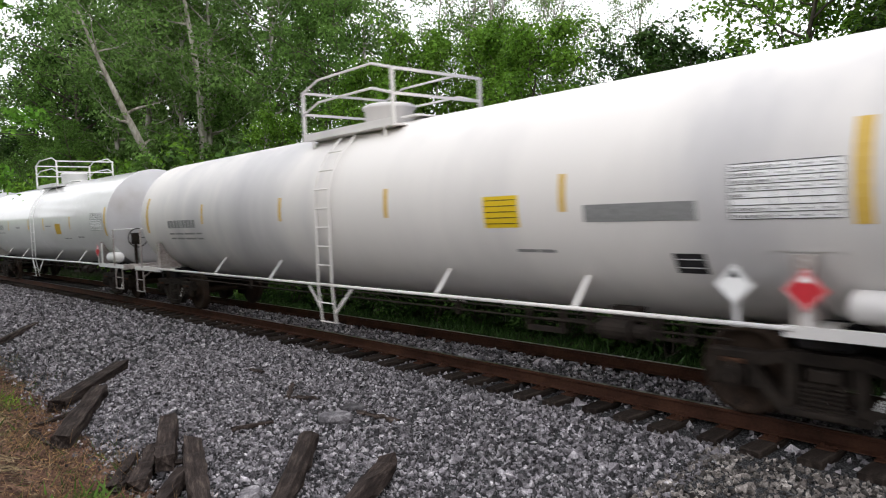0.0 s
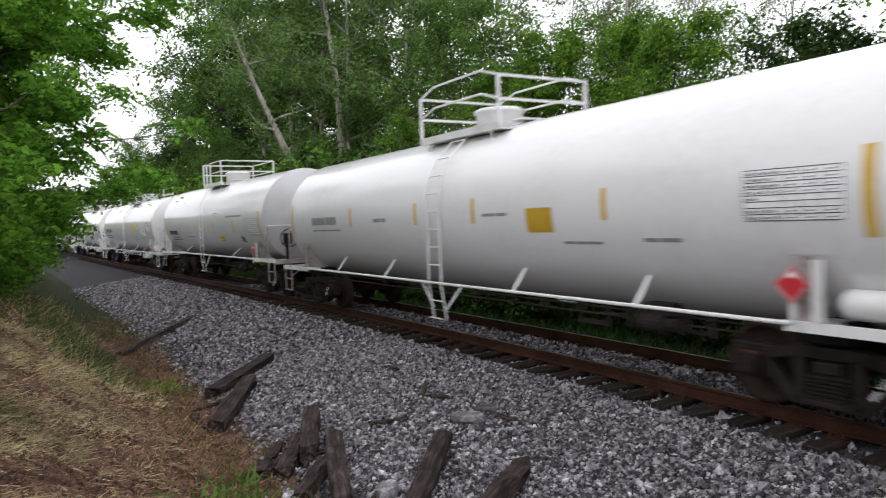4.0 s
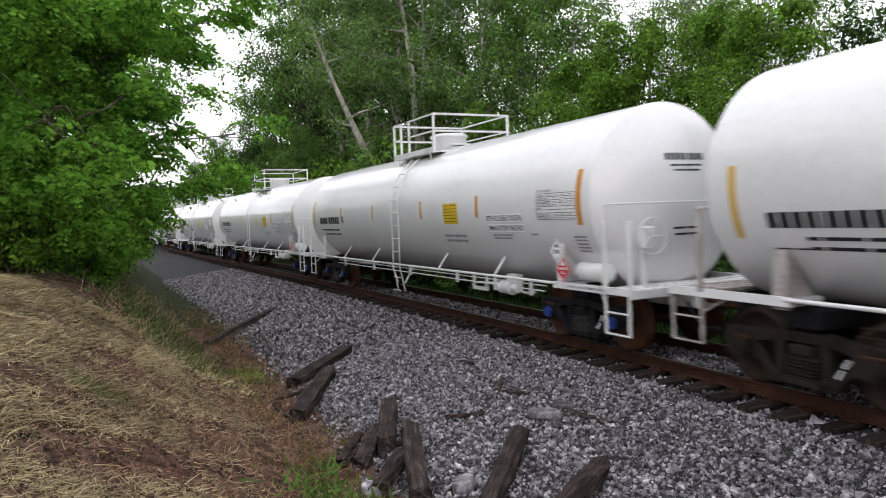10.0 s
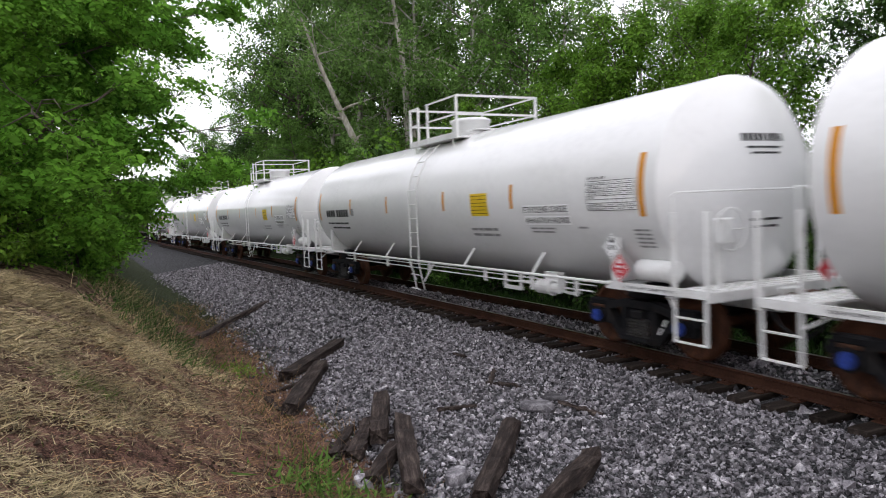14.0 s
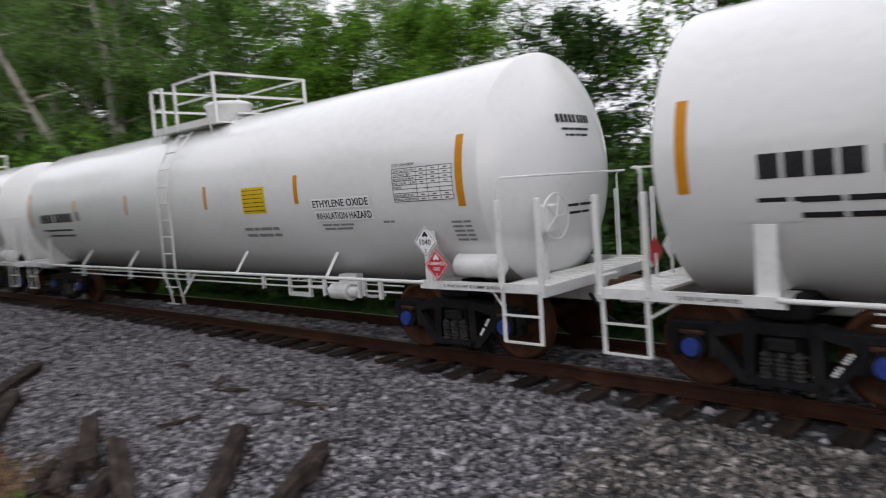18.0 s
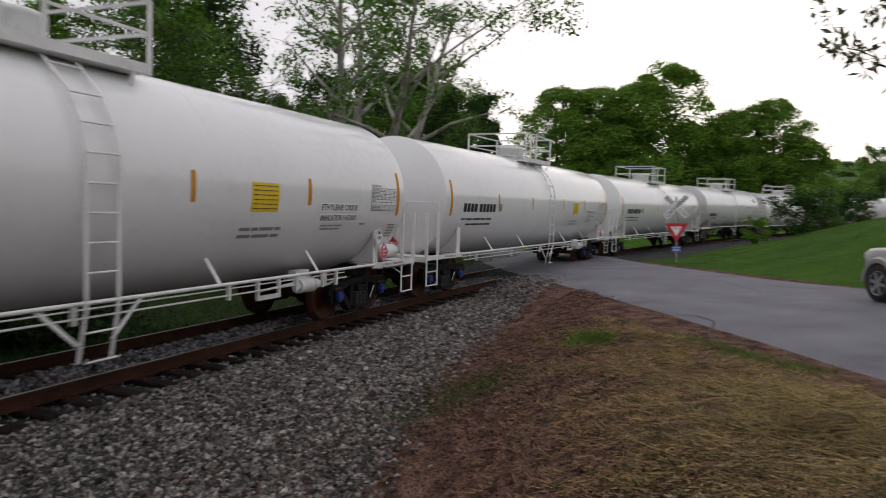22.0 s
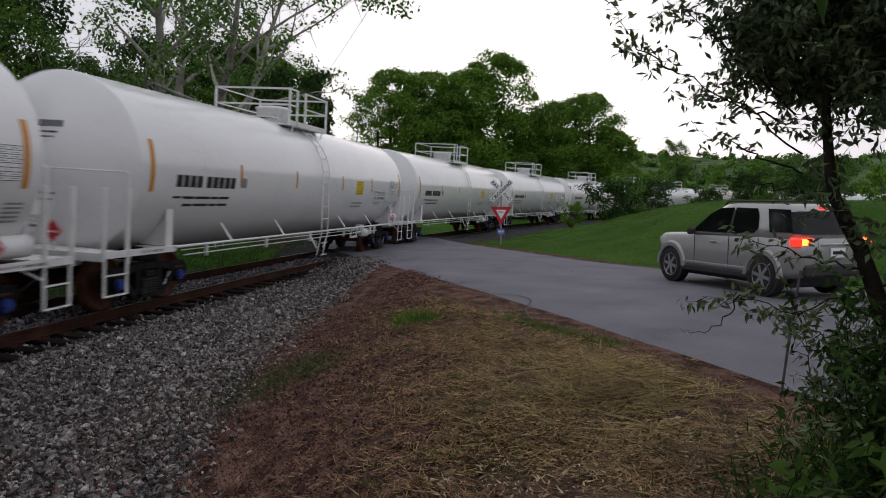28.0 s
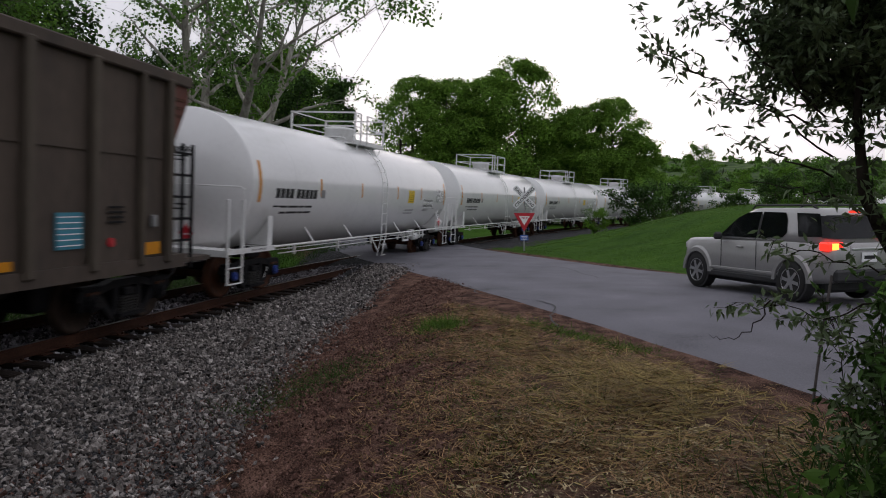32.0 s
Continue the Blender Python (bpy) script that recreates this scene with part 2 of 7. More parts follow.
def height(x, y, smoothly=False):
    """The ground's height: ballast bed, ditch, mown bank, road, knoll and far hills."""
    shape = np.shape(x)
    x, y = np.ravel(x).astype(float), np.ravel(y).astype(float)
    s, b = line_coords(x, y)
    bed = -0.29 - SINK - b * CANT + 0.085 * smooth(0.68, 0.5, np.abs(b))
    lip = 0.03 * smooth(0.95, 1.1, b) * smooth(-4, 0, s)
    bed = bed + lip
    # camera's side
    edge = np.interp(s, (-60, -20, -6, 3, 6, 11, 20, 30), (4.8, 5.6, 6.0, 5.9, 5.4, 4.2, 3.0, 2.6))
    deep = np.interp(s, (-60, -5, 3, 7, 14, 20, 26), (-1.1, -1.05, -0.85, -0.62, -0.5, -0.4, -0.3))
    t = np.clip((b - 1.55) / (edge - 1.55), 0, 1)
    near = (-0.29 - SINK - 1.55 * CANT + 0.03 * smooth(-4, 0, s)) * (1 - t) + deep * t
    crest = np.interp(x, (-40, -12, -7, -3, 0, 4, 9, 16), (0.9, 1.0, 0.75, 0.35, 0.15, 0.0, -0.08, -0.12))
    bank = deep + (crest - deep) * smooth(0, 1, (b - edge) / np.interp(x, (-10, 0, 5), (4.2, 3.4, 3.0)))
    z = np.where(b < 1.55, bed, np.where(b < edge, near, bank))
    # far side
    far = -0.29 - SINK + 1.6 * CANT + (b + 1.6) * 0.28
    z = np.where(b < -1.6, np.maximum(far, -0.75 + 0.04 * np.minimum(-b - 4, 30)), z)
    # knoll beyond the road
    r, q = road_side(x, y)
    knoll = 1.95 * smooth(3.0 + 2.6 * smooth(10, 22, q), 13, -r) * smooth(3.4, 15, b) * smooth(140, 60, np.hypot(x, y))
    z = np.where((r < 0) & (b > 0), np.maximum(z, -0.2) + knoll, z)
    # road bed
    flat = smooth(5.6, 3.8, np.abs(r)) * (q < 60) * (q > -30)
    level = np.interp(q, (-30, -6, -2, 2, 6, 20, 60), (-0.6, -0.12, -0.04, -0.13, -0.14, -0.14, -0.14))
    z = z * (1 - flat) + level * flat
    # uneven soil
    soft = smooth(1.8, 7, np.abs(b)) * (1 - flat)
    z = z + soft * (0.05 * ripple(x, y, 0.9) + 0.016 * ripple(y + 3, x, 0.37))
    # hills far off
    d = np.hypot(x, y)
    z = z + smooth(250, 900, d) * (56 + 9 * np.sin(np.arctan2(y, x) * 7 + 1))
    z = z + smooth(250, 420, d) * 3.5 * ripple(x, y, 17)
    return z.reshape(shape)


# ---- meshes ----
def solid(name, bm, mat, smooth_faces=False):
    me = bpy.data.meshes.new(name)
    if smooth_faces:
        for f in bm.faces:
            f.smooth = True
    bm.to_mesh(me)
    bm.free()
    for m in mat if isinstance(mat, (list, tuple)) else [mat]:
        me.materials.append(m)
    return me


def part(name, bm, mat, parent, label="", smooth_faces=False):
    ob = new(name, solid(name, bm, mat, smooth_faces))
    ob.parent = parent
    return tagged(ob, label)


def thing(name, label, category, group="", kind=""):
    return tagged(new(name), label, category, group, kind)


def raw(name, verts, faces, mat, shade=False):
    """A mesh from numpy arrays, all faces with the same number of corners."""
    me = bpy.data.meshes.new(name)
    verts, faces = np.asarray(verts, np.float32), np.asarray(faces, np.int32)
    me.vertices.add(len(verts))
    me.vertices.foreach_set("co", verts.ravel())
    k = faces.shape[1]
    me.loops.add(faces.size)
    me.loops.foreach_set("vertex_index", faces.ravel())
    me.polygons.add(len(faces))
    me.polygons.foreach_set("loop_start", np.arange(len(faces), dtype=np.int32) * k)
    me.polygons.foreach_set("use_smooth", np.full(len(faces), shade))
    me.update(calc_edges=True)
    for m in mat if isinstance(mat, (list, tuple)) else [mat]:
        me.materials.append(m)
    return me


def box(bm, c, size, m=None, bevel=0.0):
    mat = Matrix.Translation(c) @ Matrix.Diagonal((*size, 1))
    r = bmesh.ops.create_cube(bm, size=1, matrix=(m or Matrix()) @ mat)
    if bevel:
        es = {e for v in r["verts"] for e in v.link_edges}
        bmesh.ops.bevel(bm, geom=list(es), offset=bevel, segments=1, affect="EDGES")
    return bm


def rod(bm, p, q, r, n=8, r2=None):
    p, q = Vector(p), Vector(q)
    d = q - p
    m = Matrix.Translation((p + q) / 2) @ d.to_track_quat("Z", "Y").to_matrix().to_4x4()
    bmesh.ops.create_cone(bm, cap_ends=True, segments=n, radius1=r, radius2=r if r2 is None else r2, depth=d.length, matrix=m)
    return bm


def pipe(bm, pts, r, n=6):
    for p, q in zip(pts, pts[1:]):
        rod(bm, p, q, r, n)
    for p in pts[1:-1]:
        bmesh.ops.create_icosphere(bm, subdivisions=1, radius=r, matrix=Matrix.Translation(p))
    return bm


def bar(bm, p, q, w, t, up=(0, 0, 1)):
    """A flat bar from p to q, w wide and t thick."""
    p, q = Vector(p), Vector(q)
    z = (q - p).normalized()
    x = Vector(up).cross(z)
    x = x.normalized() if x.length > 1e-4 else Vector((1, 0, 0))
    y = z.cross(x)
    m = Matrix.Translation((p + q) / 2) @ Matrix((x, y, z)).transposed().to_4x4()
    return box(bm, (0, 0, 0), (w, t, (q - p).length), m)


def prism(bm, poly, y0, y1, holes=()):
    """A plate with the outline poly in x and z, from y0 to y1."""
    a = [bm.verts.new((x, y0, z)) for x, z in poly]
    b = [bm.verts.new((x, y1, z)) for x, z in poly]
    n = len(poly)
    for i in range(n):
        bm.faces.new((a[i], a[(i + 1) % n], b[(i + 1) % n], b[i]))
    fa, fb = bm.faces.new(a[::-1]), bm.faces.new(b)
    bmesh.ops.triangulate(bm, faces=[fa, fb])
    bmesh.ops.recalc_face_normals(bm, faces=bm.faces)
    return bm


def lathe(bm, prof, n=48, axis="X", m=None):
    """A turned body from (along, radius) pairs."""
    rings = []
    for a, r in prof:
        ring = []
        for i in range(n):
            u = 2 * math.pi * i / n
            p = Vector((a, r * math.cos(u), r * math.sin(u))) if axis == "X" else Vector((r * math.cos(u), a, r * math.sin(u)))
            ring.append(bm.verts.new((m or Matrix()) @ p))
        rings.append(ring)
    for p, q in zip(rings, rings[1:]):
        for i in range(n):
            bm.faces.new((p[i], p[(i + 1) % n], q[(i + 1) % n], q[i]))
    bm.faces.new(rings[0])
    bm.faces.new(rings[-1])
    bmesh.ops.recalc_face_normals(bm, faces=bm.faces)
    return bm


def loft(bm, rings):
    vs = [[bm.verts.new(p) for p in ring] for ring in rings]
    n = len(vs[0])
    for a, b in zip(vs, vs[1:]):
        for i in range(n):
            bm.faces.new((a[i], a[(i + 1) % n], b[(i + 1) % n], b[i]))
    bm.faces.new(vs[0])
    bm.faces.new(vs[-1])
    bmesh.ops.recalc_face_normals(bm, faces=bm.faces)
    return bm


# ---- the ground: one sheet to the horizon ----
def ground_material():
    m = bpy.data.materials.new("ground_cover")
    m.use_nodes = True
    n, l = m.node_tree.nodes, m.node_tree.links
    b = n["Principled BSDF"]
    tex = n.new("ShaderNodeTexCoord")

    def nz(scale, detail=5, stretch=None):
        t = n.new("ShaderNodeTexNoise")
        t.inputs["Scale"].default_value, t.inputs["Detail"].default_value = scale, detail
        src = tex.outputs["Object"]
        if stretch:
            mp = n.new("ShaderNodeMapping")
            mp.inputs["Scale"].default_value = stretch
            l.new(src, mp.inputs[0])
            src = mp.outputs[0]
        l.new(src, t.inputs["Vector"])
        return t.outputs[0]

    def ramp(src, cols, lo=0.35, hi=0.65):
        r = n.new("ShaderNodeValToRGB")
        while len(r.color_ramp.elements) < len(cols):
            r.color_ramp.elements.new(0.5)
        for i, (e, c) in enumerate(zip(r.color_ramp.elements, cols)):
            e.position, e.color = lo + (hi - lo) * i / (len(cols) - 1), (*c, 1)
        l.new(src, r.inputs[0])
        return r.outputs[0]

    def mask(name, rag, soft=0.16):
        a = n.new("ShaderNodeAttribute")
        a.attribute_name = name
        add = n.new("ShaderNodeMath")
        add.operation = "MULTIPLY_ADD"
        add.inputs[1].default_value, add.inputs[2].default_value = 0.9, -0.45
        l.new(rag, add.inputs[0])
        s = n.new("ShaderNodeMath")
        l.new(a.outputs["Fac"], s.inputs[0])
        l.new(add.outputs[0], s.inputs[1])
        r = n.new("ShaderNodeMapRange")
        r.inputs["From Min"].default_value, r.inputs["From Max"].default_value = 0.5 - soft, 0.5 + soft
        l.new(s.outputs[0], r.inputs[0])
        return r.outputs[0]

    def over(low, high, fac):
        x = n.new("ShaderNodeMix")
        x.data_type = "RGBA"
        l.new(fac, x.inputs[0])
        l.new(low, x.inputs[6])
        l.new(high, x.inputs[7])
        return x.outputs[2]

    fine, mid_n, big = nz(60, 6), nz(9, 6), nz(1.4, 6)
    straw = nz(34, 6, (1, 0.35, 1))

    def blend(a, b, share):
        m1 = n.new("ShaderNodeMix")
        m1.inputs[0].default_value = share
        l.new(a, m1.inputs[2])
        l.new(b, m1.inputs[3])
        return m1.outputs[0]

    straw, soil = blend(straw, nz(5, 4), 0.45), blend(fine, nz(4, 5), 0.45)
    green = ramp(blend(mid_n, nz(0.5, 4), 0.5), ((0.02, 0.062, 0.005), (0.04, 0.1, 0.008), (0.064, 0.138, 0.014)), 0.37, 0.63)
    dry = ramp(straw, ((0.026, 0.0165, 0.012), (0.1, 0.063, 0.042), (0.26, 0.19, 0.125)), 0.4, 0.6)
    dirt = ramp(soil, ((0.024, 0.0125, 0.0095), (0.1, 0.0525, 0.038), (0.21, 0.123, 0.091)), 0.41, 0.59)
    # gravel darker than the loose stones, to give the shade in their gaps
    gravel = ramp(fine, ((0.012, 0.012, 0.013), (0.04, 0.04, 0.042), (0.13, 0.13, 0.134)))
    # dark floor of the wood, with the shade under trees and train in it
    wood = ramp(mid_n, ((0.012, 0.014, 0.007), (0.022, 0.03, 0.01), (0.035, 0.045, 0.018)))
    leafy = ramp(nz(0.09, 6), ((0.03, 0.055, 0.02), (0.06, 0.1, 0.034), (0.1, 0.15, 0.05)))
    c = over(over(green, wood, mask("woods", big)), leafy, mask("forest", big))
    c = over(c, dirt, mask("dirt", mid_n, 0.22))
    c = over(c, dry, mask("dry", big, 0.22))
    c = over(c, gravel, mask("gravel", mid_n, 0.12))
    l.new(c, b.inputs["Base Color"])
    b.inputs["Roughness"].default_value = 0.92
    b.inputs["Specular IOR Level"].default_value = 0.08
    bp = n.new("ShaderNodeBump")
    bp.inputs["Strength"].default_value, bp.inputs["Distance"].default_value = 0.9, 0.03
    l.new(fine, bp.inputs["Height"])
    l.new(bp.outputs[0], b.inputs["Normal"])
    return m


def spaced(fine, near, far, n_far):
    inner = np.arange(-near, near + fine / 2, fine)
    grow = near + (far - near) * (np.linspace(0, 1, n_far + 1)[1:]) ** 3.2
    return np.concatenate([-grow[::-1], inner, grow])


def ballast_edge(s):
    return np.interp(s, (-60, -20, -6, 3, 6, 11, 20, 30, 38), (4.6, 5.3, 5.7, 5.7, 5.3, 4.1, 2.9, 2.6, 4.2))


gx, gy = spaced(0.3, 26, 1900, 60), spaced(0.3, 18, 1900, 60)
GX, GY = np.meshgrid(gx, gy)
GZ = height(GX, GY)
nx, ny = len(gx), len(gy)
idx = np.arange(nx * ny).reshape(ny, nx)
quads = np.stack([idx[:-1, :-1], idx[:-1, 1:], idx[1:, 1:], idx[1:, :-1]], -1).reshape(-1, 4)
ground = new("ground", raw("ground", np.stack([GX, GY, GZ], -1).reshape(-1, 3), quads, ground_material(), True))
tagged(ground, "uneven ground with ballast, bare dirt, mown dry grass and green turf", "ground", kind="structure")
gs, gb = line_coords(GX, GY)
g_edge = ballast_edge(gs)
px, py = GX.ravel(), GY.ravel()
rd, rq = road_side(px, py)
cover = {
    "gravel": smooth(0.35, -0.35, gb - g_edge) * smooth(-4.2, -3.2, gb),
    "dirt": np.maximum(smooth(-0.5, 0.2, gb - g_edge) * np.where(px < 0, smooth(24, 17, np.hypot(px, py)), smooth(34, 27, np.hypot(px, py)) * (rd > -3.6)) * (px < 30), 0.95 * np.where(rd > 0, smooth(5.3, 3.9, rd), smooth(4.0, 3.6, -rd)) * (rq < 45)),
    "dry": np.where(px < 0, 0.8, 0.48) * smooth(0.4, 2.0, gb - g_edge - np.interp(px, (-12, -7, -4, 0, 6, 12), (1.3, 2.1, 2.2, 1.2, 1.0, 1.6))) * np.where(px < 0, smooth(24, 17, np.hypot(px, py)), smooth(16, 10, np.hypot(px, py))) * smooth(4.0, 5.0, rd),
    # where the ground colour carries the shade of wood, train and bank tree
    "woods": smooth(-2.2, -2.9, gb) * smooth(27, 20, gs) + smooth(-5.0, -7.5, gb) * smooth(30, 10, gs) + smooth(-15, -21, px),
    "forest": smooth(150, 220, np.hypot(px, py)),
}
for key, value in cover.items():
    at = ground.data.attributes.new(key, "FLOAT", "POINT")
    at.data.foreach_set("value", np.clip(value, 0, 1).astype(np.float32))

# ---- rails ----
RAIL_PROFILE = ((-0.07, -0.17), (0.07, -0.17), (0.07, -0.158), (0.012, -0.14), (0.009, -0.045), (0.036, -0.034), (0.036, -0.008), (0.026, 0.0), (-0.026, 0.0), (-0.036, -0.008), (-0.036, -0.034), (-0.009, -0.045), (-0.012, -0.14), (-0.07, -0.158))


def rail(b, s0, s1, name, label):
    ss = np.arange(s0, s1 + 0.1, 1.0)
    verts = [track_pose(s, b, -0.03) @ Vector((0, y, z)) for s in ss for y, z in RAIL_PROFILE]
    k = len(RAIL_PROFILE)
    faces = [(i * k + j, i * k + (j + 1) % k, (i + 1) * k + (j + 1) % k, (i + 1) * k + j) for i in range(len(ss) - 1) for j in range(k)]
    me = raw(name, [tuple(v) for v in verts], faces, [RAIL, RAIL_TOP])
    me.polygons.foreach_set("material_index", np.array([1 if f % k == 7 else 0 for f in range(len(faces))], np.int32))
    return tagged(new(name, me), label)


TRACK = thing("railway_track", "curved single railway track of rusty rails on dark wooden ties", "railway track", kind="structure")
for b_side in (0.755, -0.755):
    rail(b_side, -150, 170, "rail", "rusty brown rail with a polished head").parent = TRACK

# ---- ties, each with its own wear ----
TIE_MESHES = []
for k in range(7):
    rnd = random.Random(k)
    bm = box(bmesh.new(), (0, 0, -0.27), (0.225 + rnd.uniform(-0.012, 0.012), 2.6, 0.18))
    bmesh.ops.subdivide_edges(bm, edges=[e for e in bm.edges if abs(e.verts[0].co.y - e.verts[1].co.y) > 1], cuts=7)
    bmesh.ops.bevel(bm, geom=[e for e in bm.edges if len(e.link_faces) == 2 and e.calc_face_angle() > 1], offset=0.012, segments=1, affect="EDGES")
    for v in bm.verts:
        v.co += Vector((rnd.uniform(-1, 1) * 0.006, rnd.uniform(-1, 1) * 0.025 if abs(v.co.y) > 1.25 else 0, rnd.uniform(-1, 1) * 0.006))
    TIE_MESHES.append(solid("tie", bm, TIE))
bm = box(bmesh.new(), (0, 0, -0.1755), (0.19, 0.36, 0.016))
for dx in (-0.06, 0.06):
    for dy in (-0.09, 0.09):
        box(bm, (dx, dy, -0.16), (0.03, 0.035, 0.03))
PLATE = solid("tie_plate", bm, RAIL)
rnd = random.Random(4)
s = -74.0
while s < 66:
    if not 24.6 < s < 34.5:
        t_ob = new("tie", TIE_MESHES[rnd.randrange(7)])
        t_ob.matrix_basis = track_pose(s, rnd.uniform(-0.06, 0.07), -0.03 + rnd.uniform(-0.012, 0.006)) @ Matrix.Rotation(rnd.uniform(-0.02, 0.02), 4, "Z")
        t_ob.parent = TRACK
        if -26 < s < 16:
            for b_side in (0.755, -0.755):
                p_ob = new("tie_plate", PLATE)
                p_ob.matrix_basis = Matrix.Translation((0, -b_side, 0))
                p_ob.parent = t_ob
    s += 0.535 + rnd.uniform(-0.03, 0.03)


# ---- crushed stone of the ballast ----
def stones(name, s0, s1, b0, b1, count, size, seed, label, mat=STONE):
    g = np.random.default_rng(seed)
    s, u = g.uniform(s0, s1, count), g.uniform(0, 1, count)
    lo, hi = (b0, b1) if not callable(b1) else (b0, b1(s) + g.normal(0, 0.22, count))
    b = lo + (hi - lo) * u
    keep = ~((s > 23.5) & (s < 35.5) & (b > -6))
    s, b = s[keep], b[keep]
    n = len(s)
    x, y, _ = on_line(s, b)
    z = height(x, y)
    corner = np.array([(1, 0, 0), (-1, 0, 0), (0, 1, 0), (0, -1, 0), (0, 0, 1), (0, 0, -1)], float)
    v = corner[None] * g.uniform(0.65, 1.05, (n, 6, 1)) + g.normal(0, 0.22, (n, 6, 3))
    v = v * (size * g.lognormal(0, 0.3, (n, 1, 1)) * g.uniform(0.7, 1.2, (n, 1, 3)) * 0.62)
    q = g.normal(size=(n, 4))
    q /= np.linalg.norm(q, axis=1, keepdims=True)
    w, a, c, d = q.T
    rot = np.stack([1 - 2 * (c * c + d * d), 2 * (a * c - d * w), 2 * (a * d + c * w), 2 * (a * c + d * w), 1 - 2 * (a * a + d * d), 2 * (c * d - a * w), 2 * (a * d - c * w), 2 * (c * d + a * w), 1 - 2 * (a * a + c * c)], -1).reshape(n, 3, 3)
    v = np.einsum("nij,nkj->nki", rot, v) + np.stack([x, y, z + g.uniform(-0.2, 0.45, n) * size], -1)[:, None]
    octa = np.array([(0, 2, 4), (2, 1, 4), (1, 3, 4), (3, 0, 4), (2, 0, 5), (1, 2, 5), (3, 1, 5), (0, 3, 5)])
    f = (np.arange(n)[:, None, None] * 6 + octa[None]).reshape(-1, 3)
    ob = new(name, raw(name, v.reshape(-1, 3), f, mat))
    return tagged(ob, label, "ballast", kind="stuff")


stones("ballast_stones", -15, -4, 1.25, ballast_edge, 33000, 0.046, 1, "loose grey crushed stone on the ballast shoulder")
stones("ballast_stones", -4.2, 13, 1.3, ballast_edge, 46000, 0.044, 6, "loose brown-grey crushed stone on the ballast shoulder", WARM_STONE)
stones("ballast_stones", -42, -15, 1.25, ballast_edge, 22000, 0.066, 2, "loose grey crushed stone on the ballast shoulder")
stones("ballast_stones", 12.8, 24, 1.25, ballast_edge, 10000, 0.058, 3, "loose brown-grey crushed stone on the ballast shoulder", WARM_STONE)
stones("ballast_stones", -30, 23, -0.68, 0.68, 15000, 0.06, 5, "pale grey crushed stone between the rails")
stones("ballast_stones", -30, 23, -2.6, 1.25, 16000, 0.058, 4, "grey crushed stone between the ties")

BROWN_CLOD = material("dull_brown_clods", ((0.04, 0.026, 0.018), (0.1, 0.068, 0.048), (0.21, 0.155, 0.115)), scale=5, rough=(0.85, 0.95), fine=40, spread=0.6, gloss=0.1)
CLOD = material("red_brown_clods", ((0.05, 0.026, 0.02), (0.12, 0.066, 0.052), (0.24, 0.15, 0.12)), scale=5, rough=(0.85, 0.95), fine=40, spread=0.6, gloss=0.1)
stones("dirt_clods", 3, 24, 4.2, lambda s: ballast_edge(s) + 2.2, 9000, 0.03, 8, "small red-brown clods on the bare dirt", CLOD)

# ---- the road over the crossing ----
ASPHALT = material("worn_grey_asphalt", ((0.08, 0.078, 0.088), (0.14, 0.137, 0.155), (0.165, 0.162, 0.183), (0.215, 0.208, 0.23)), scale=0.7, rough=(0.75, 0.92), fine=40, bump=0.006, bump_scale=120, gloss=0.3)
CRACK = material("dark_crack_filler", ((0.02, 0.02, 0.022), (0.04, 0.04, 0.042)), scale=20, rough=(0.6, 0.8))


def road_point(q, r, lift=0.0):
    """q metres from the crossing along the road, r to its side."""
    q2 = q + 0.0
    x = ROAD_P[0] + ROAD_D[0] * q2 + ROAD_N[0] * (r + 0.004 * max(0, q - 6) ** 2)
    y = ROAD_P[1] + ROAD_D[1] * q2 + ROAD_N[1] * (r + 0.004 * max(0, q - 6) ** 2)
    return x, y, float(np.interp(q, (-30, -6, -2, 2, 6, 20, 60), (-0.6, -0.12, -0.04, -0.13, -0.14, -0.14, -0.14))) + lift


WIDER = lambda q: float(np.interp(q, (10, 15, 22, 60), (0, 1.2, 2.4, 2.8)))


def road_strip():
    g = random.Random(9)
    verts, faces, cols = [], [], 13
    qs = np.arange(-30, 60.1, 0.8)
    for q in qs:
        wob = (g.uniform(-0.03, 0.03), g.uniform(-0.03, 0.03))
        for c in range(cols):
            low = -3.55 - WIDER(q)
            high = 3.55 - float(np.interp(q, (6, 14, 24), (0, 0.2, 0.6)))
            r = low + (high - low) * c / (cols - 1)
            r += wob[0] if c == 0 else wob[1] if c == cols - 1 else 0
            crown = 0.05 - 0.004 * min(r * r, 12) if 0 < c < cols - 1 else -0.06
            if -1.9 < q < 1.9:
                crown = min(crown, 0.0)
            verts.append(road_point(q, r, crown + 0.02))
    for i in range(len(qs) - 1):
        for c in range(cols - 1):
            faces.append((i * cols + c, i * cols + c + 1, (i + 1) * cols + c + 1, (i + 1) * cols + c))
    return tagged(new("road", raw("road", verts, faces, ASPHALT, True)), "worn grey asphalt road that runs up to the railway crossing", "road", kind="structure")


road = road_strip()
